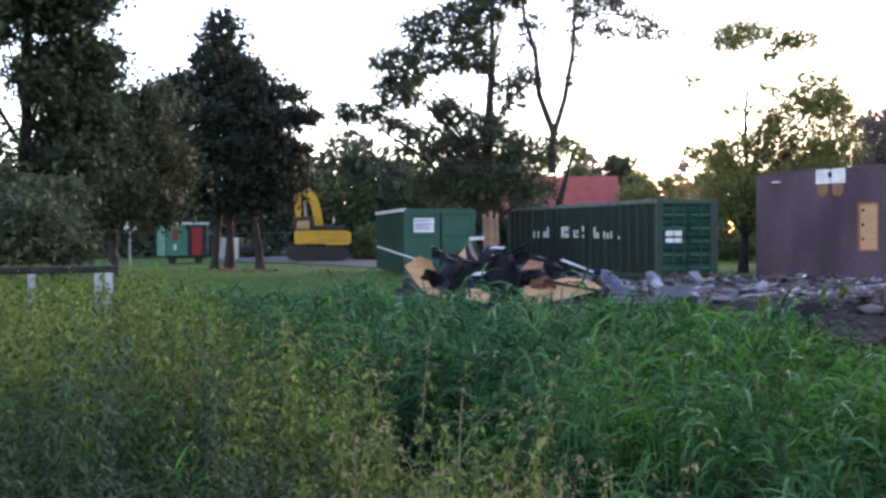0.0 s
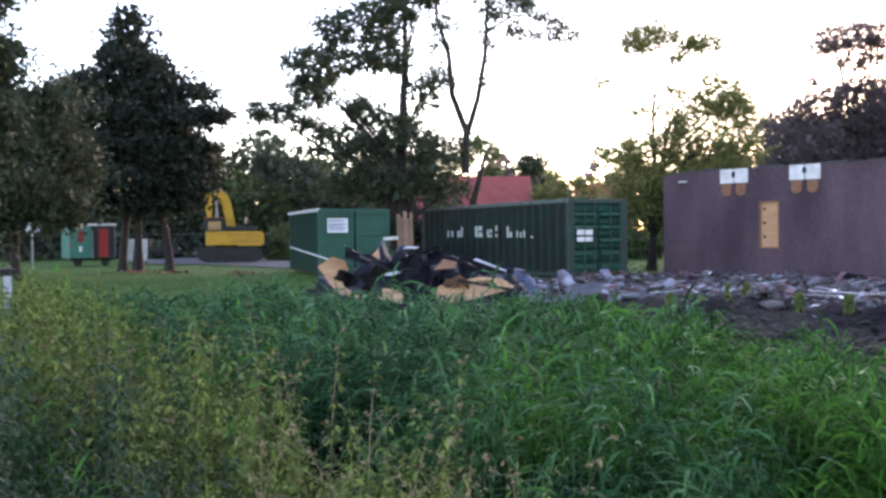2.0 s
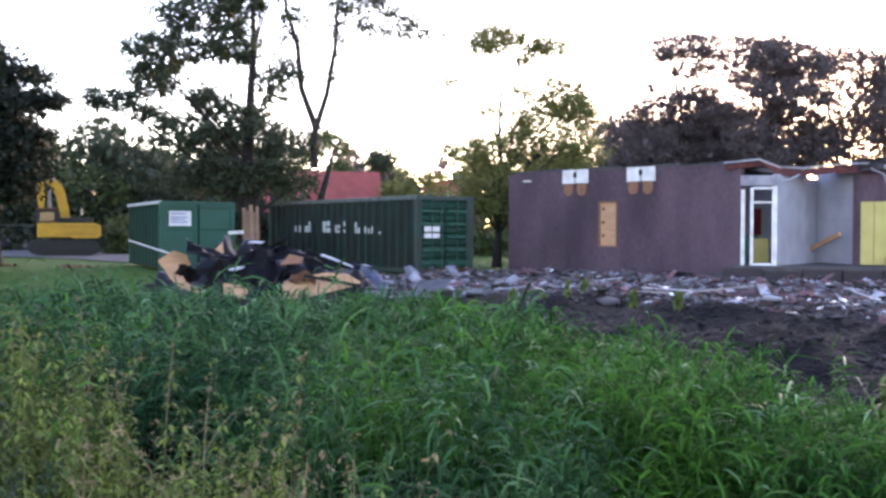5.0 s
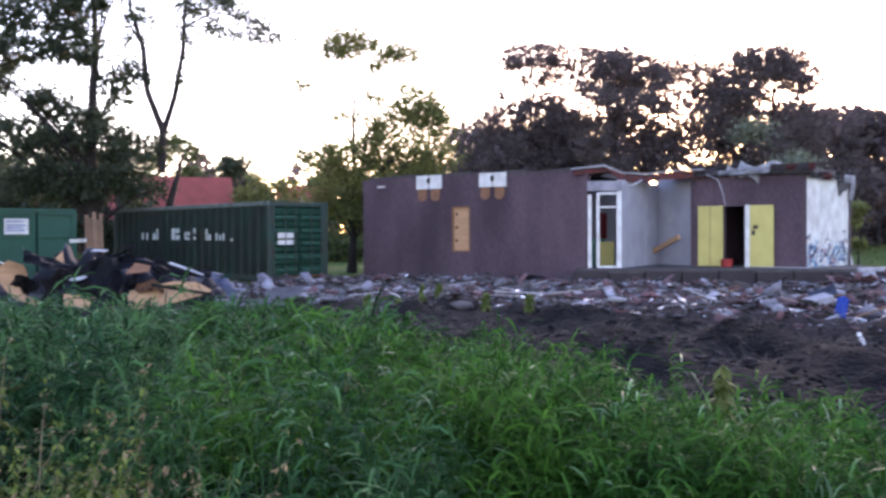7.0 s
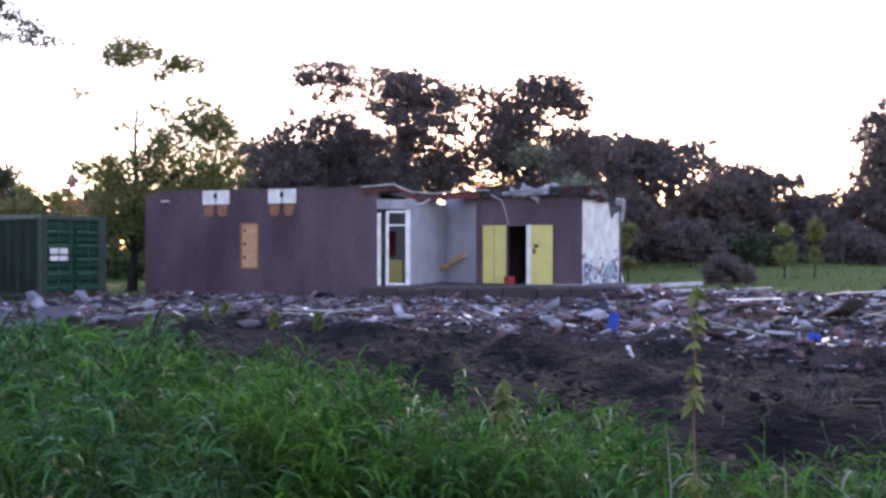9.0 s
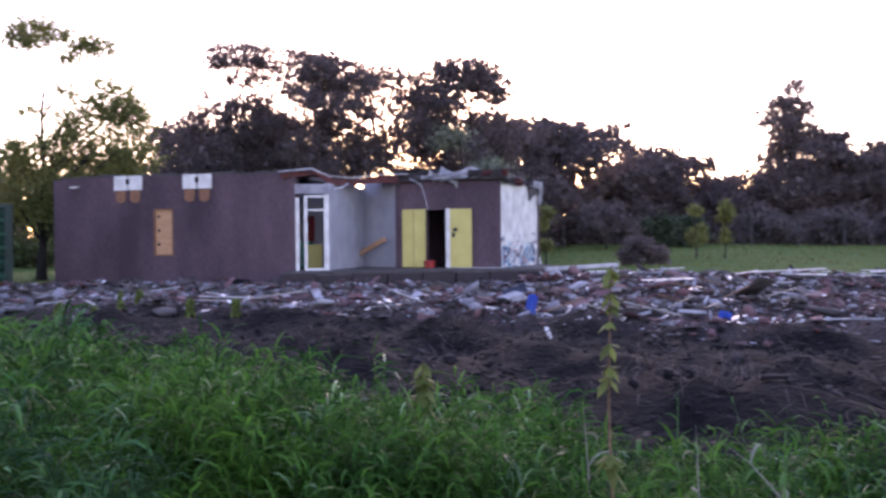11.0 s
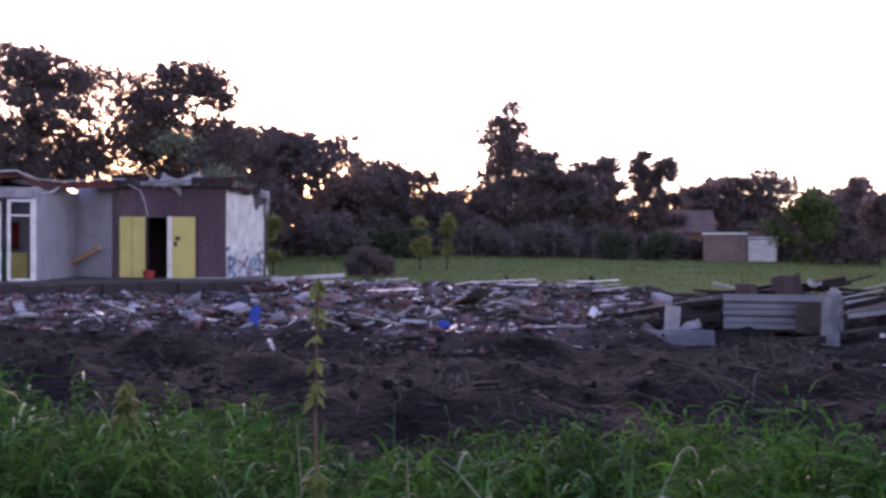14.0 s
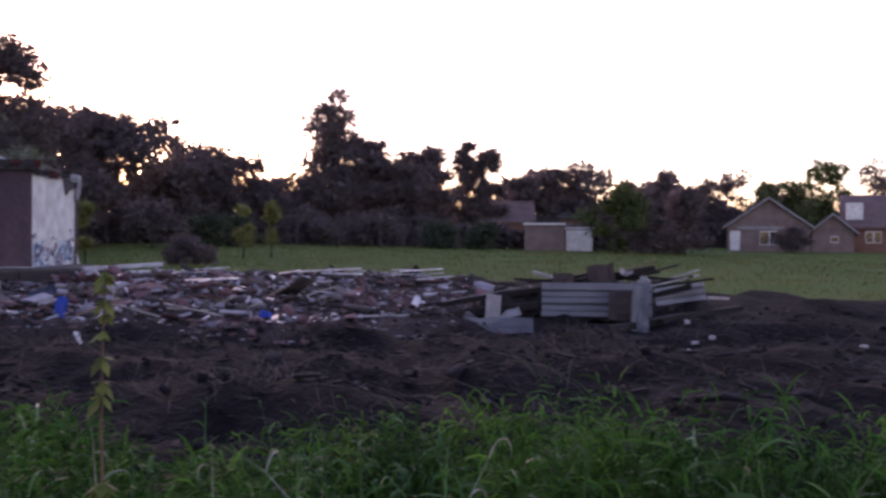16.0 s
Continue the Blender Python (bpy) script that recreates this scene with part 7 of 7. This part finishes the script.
for i in range(34):
    az_, d_ = 75.6 + 1.9 * rb.normal(), rb.uniform(15.4, 16.6)
    z_ = ground_at(az_, d_) + 0.16 + 0.42 * max(0.0, 1 - ((az_ - 75.4) / 5) ** 2)
    L_ = rb.uniform(0.3, 0.9)
    w_ = rb.uniform(0.03, 0.1)
    bar("scrap_lath", az_, d_, z_, az_ + math.degrees(L_ / d_) * rb.choice((-1, 1)), d_ + rb.uniform(-0.3, 0.3), z_ + rb.uniform(-0.3, 0.38) * L_, w_, w_ * 0.5, (M_DARKWOOD, M_DARKWOOD, M_DARKWOOD, M_STEEL, M_DARKWOOD, M_WOOD)[i % 6], ("charred lath on the scrap heap", "charred lath on the scrap heap", "charred lath on the scrap heap", "bent steel strip on the scrap heap", "charred lath on the scrap heap", "brown lath on the scrap heap")[i % 6], "lath")
for i in range(9):
    az_, d_ = rb.uniform(80, 92), rb.uniform(12, 16)
    lump("pale_stone", az_, d_, 0.08, 0.06, 0.04, 0, 0, rb.uniform(0, 180), M_FOIL, "small pale stone on the bare soil", "stone", "stones on the soil")

# water in the ditch
wa = np.radians(np.arange(22, 104, 4))
we = edge_of_reeds(np.degrees(wa)) - 0.5
v = np.concatenate([np.stack([(we + o) * np.sin(wa), (we + o) * np.cos(wa), np.full(len(wa), -0.17)], 1) for o in (-0.7, 0.7)])
n_ = len(wa)
q = np.stack([np.arange(n_ - 1), np.arange(1, n_), n_ + np.arange(1, n_), n_ + np.arange(n_ - 1)], 1)
tagged(new("water", indexed_mesh("water", v, q, M_WATER)), "dark still ditch water", "water", kind="structure")


# ---- foreground plants ----
def tall_weed(az_, d_, high, seed, label, lean=0.0, leaf=0.1, tiers=None):
    """One tall weed: a thin stem with whorls of drooping leaves."""
    r_ = np.random.default_rng(seed)
    p_ = polar(az_, d_)
    ob = thing("tall_weed", Matrix.Translation((p_.x, p_.y, float(height(p_.x, p_.y)))), label, "weed")
    t = np.linspace(0, 1, 9)
    axis = np.stack([lean * (1 - t) ** 1.5 * 0.5 + 0.01 * np.sin(t * 7), np.zeros(9), t * high], 1)
    side_ = Matrix.Rotation(radians(-az_), 3, "Z")
    axis = axis @ np.array(side_.transposed())
    v_, q_ = tubes([(axis, 0.007 * (1 - 0.7 * t))], 6)
    mesh_part("stem", indexed_mesh("stem", v_, q_, M_WOOD, True), ob)
    out = []
    if tiers is None:
        tiers = np.sort(np.concatenate([r_.uniform(0.3, 0.98, 12), r_.uniform(0.78, 1.0, 8)]))
    for f in tiers:
        c = np.array([np.interp(f, t, axis[:, k]) for k in range(3)])
        for k in range(7):
            a = r_.uniform(0, 2 * math.pi)
            L_ = r_.uniform(0.5, 1.2) * leaf * (1.25 - 0.6 * f)
            d = np.array([math.cos(a), math.sin(a), r_.uniform(-1.6, -0.1)])
            s = np.array([-math.sin(a), math.cos(a), 0]) * L_ * 0.33
            out.append([c, c + d * L_ * 0.5 + s, c + d * L_, c + d * L_ * 0.5 - s])
    mesh_part("leaves", fast_mesh("leaves", np.array(out), 4, M_YOUNG), ob, "drooping yellow-green leaves")
    return ob


tall_weed(50.9, 2.6, 1.42, 1, "tall thin weed with drooping yellow-green leaves", 0.10, 0.050, (0.995, 0.985, 0.97, 0.95, 0.93, 0.90, 0.86, 0.82, 0.80, 0.66, 0.655, 0.64, 0.50, 0.49, 0.40, 0.39, 0.30))
tall_weed(21.6, 17.4, 0.40, 2, "bright young weed growing in the rubble")
for az_, d_, h_ in ((20.2, 17.0, 0.34), (18.4, 16.9, 0.30), (25.4, 16.0, 0.38), (22.6, 17.8, 0.28), (28.0, 15.2, 0.3)):
    tall_weed(az_, d_, h_, int(az_ * 10), "bright young weed growing in the rubble", 0.0, 0.13)
tall_weed(39.5, 4.4, 0.95, 3, "leafy weed among the ditch grass")
tall_weed(73.0, 4.8, 0.9, 4, "leafy weed among the ditch grass")
x, y, r, az = scatter(2600, 35, 100, 2.6, 5.6, rb)
z = height(x, y)
h = np.clip(1.36 - 0.2 * r + 0.10 * rb.normal(size=len(x)) - z, 0.3, 1.2)
a, b = strips(np.stack([x, y, z], 1), h, rb.uniform(0.008, 0.016, len(x)), rb.uniform(0, 6.28, len(x)), 1.0, rb, 6)
# few pale blades stand in for white glints on the grass
few = (rb.uniform(size=len(x)) < 0.025) & (r > 4.0) & (az > 48)
tagged(new("pale_blades", blade_mesh("pale_blades", a[few], b[few], M_PALE)), "pale blades that paint white glints among the green grass", "grass", kind="stuff")
x, y, r, az = scatter(900, -34, 14, 3.0, 10, rb)
ok = weed_zone(r, az) & ~((az < -7) & (r < 5.2))
x, y, r = x[ok], y[ok], r[ok]
z = height(x, y)
h = np.where(r < 4.2, 1.5 - 0.17 * r, 1.02) * rb.uniform(0.85, 1.12, len(x))
a, b = strips(np.stack([x, y, z], 1), h, np.full(len(x), 0.006), rb.uniform(0, 6.28, len(x)), 0.8, rb, 9)
tagged(new("seed_grass", blade_mesh("seed_grass", a, b, M_SEED)), "tan stalks of seeding grass above the weeds", "grass", kind="stuff")
tip = ((a + b) / 2)[:, 5:].reshape(-1, 3)
c = (tip[:, None] + rb.normal(0, 0.012, (len(tip), 5, 3))).reshape(-1, 3)
tagged(new("seed_heads", fast_mesh("seed_heads", leaf_quads(c, 0.026, rb, slim=0.35), 4, M_SEED)), "tan seed heads above the weeds", "grass", kind="stuff")

# single reed shoots and withered leaves over the ditch
x, y, r, az = scatter(170, 42, 92, 3.1, 5.4, rb)
z = height(x, y)
h = np.clip((1.5 - rb.uniform(0.125, 0.185, len(x)) * r - z) * rb.uniform(0.9, 1.05, len(x)), 0.3, 1.1)
a, b = strips(np.stack([x, y, z], 1), h, rb.uniform(0.008, 0.016, len(x)), rb.uniform(0, 6.28, len(x)), 0.55, rb, 8)
dry = rb.uniform(size=len(x)) < 0.10
tagged(new("reed_shoots", blade_mesh("reed_shoots", a[~dry], b[~dry], M_REED)), "tall single reed blades rising over the ditch", "grass", kind="stuff")
tagged(new("withered_reeds", blade_mesh("withered_reeds", a[dry], b[dry], M_PALE)), "withered grey reed stalks rising over the ditch", "grass", kind="stuff")
top_ = ((a + b) / 2)[:, 3:7].reshape(-1, 3)
n_ = len(top_)
a, b = arching(top_, rb.uniform(0.08, 0.22, n_), rb.uniform(0.010, 0.018, n_), rb.uniform(0, 6.28, n_), rb, 6, (10, 70), (90, 190))
pick_ = np.repeat(dry, 4)
tagged(new("reed_shoot_leaves", blade_mesh("reed_shoot_leaves", a[~pick_], b[~pick_], M_REED)), "drooping leaves of the single reeds", "grass", kind="stuff")
tagged(new("withered_leaves", blade_mesh("withered_leaves", a[pick_], b[pick_], M_PALE)), "withered grey leaves hanging from the reeds", "grass", kind="stuff")
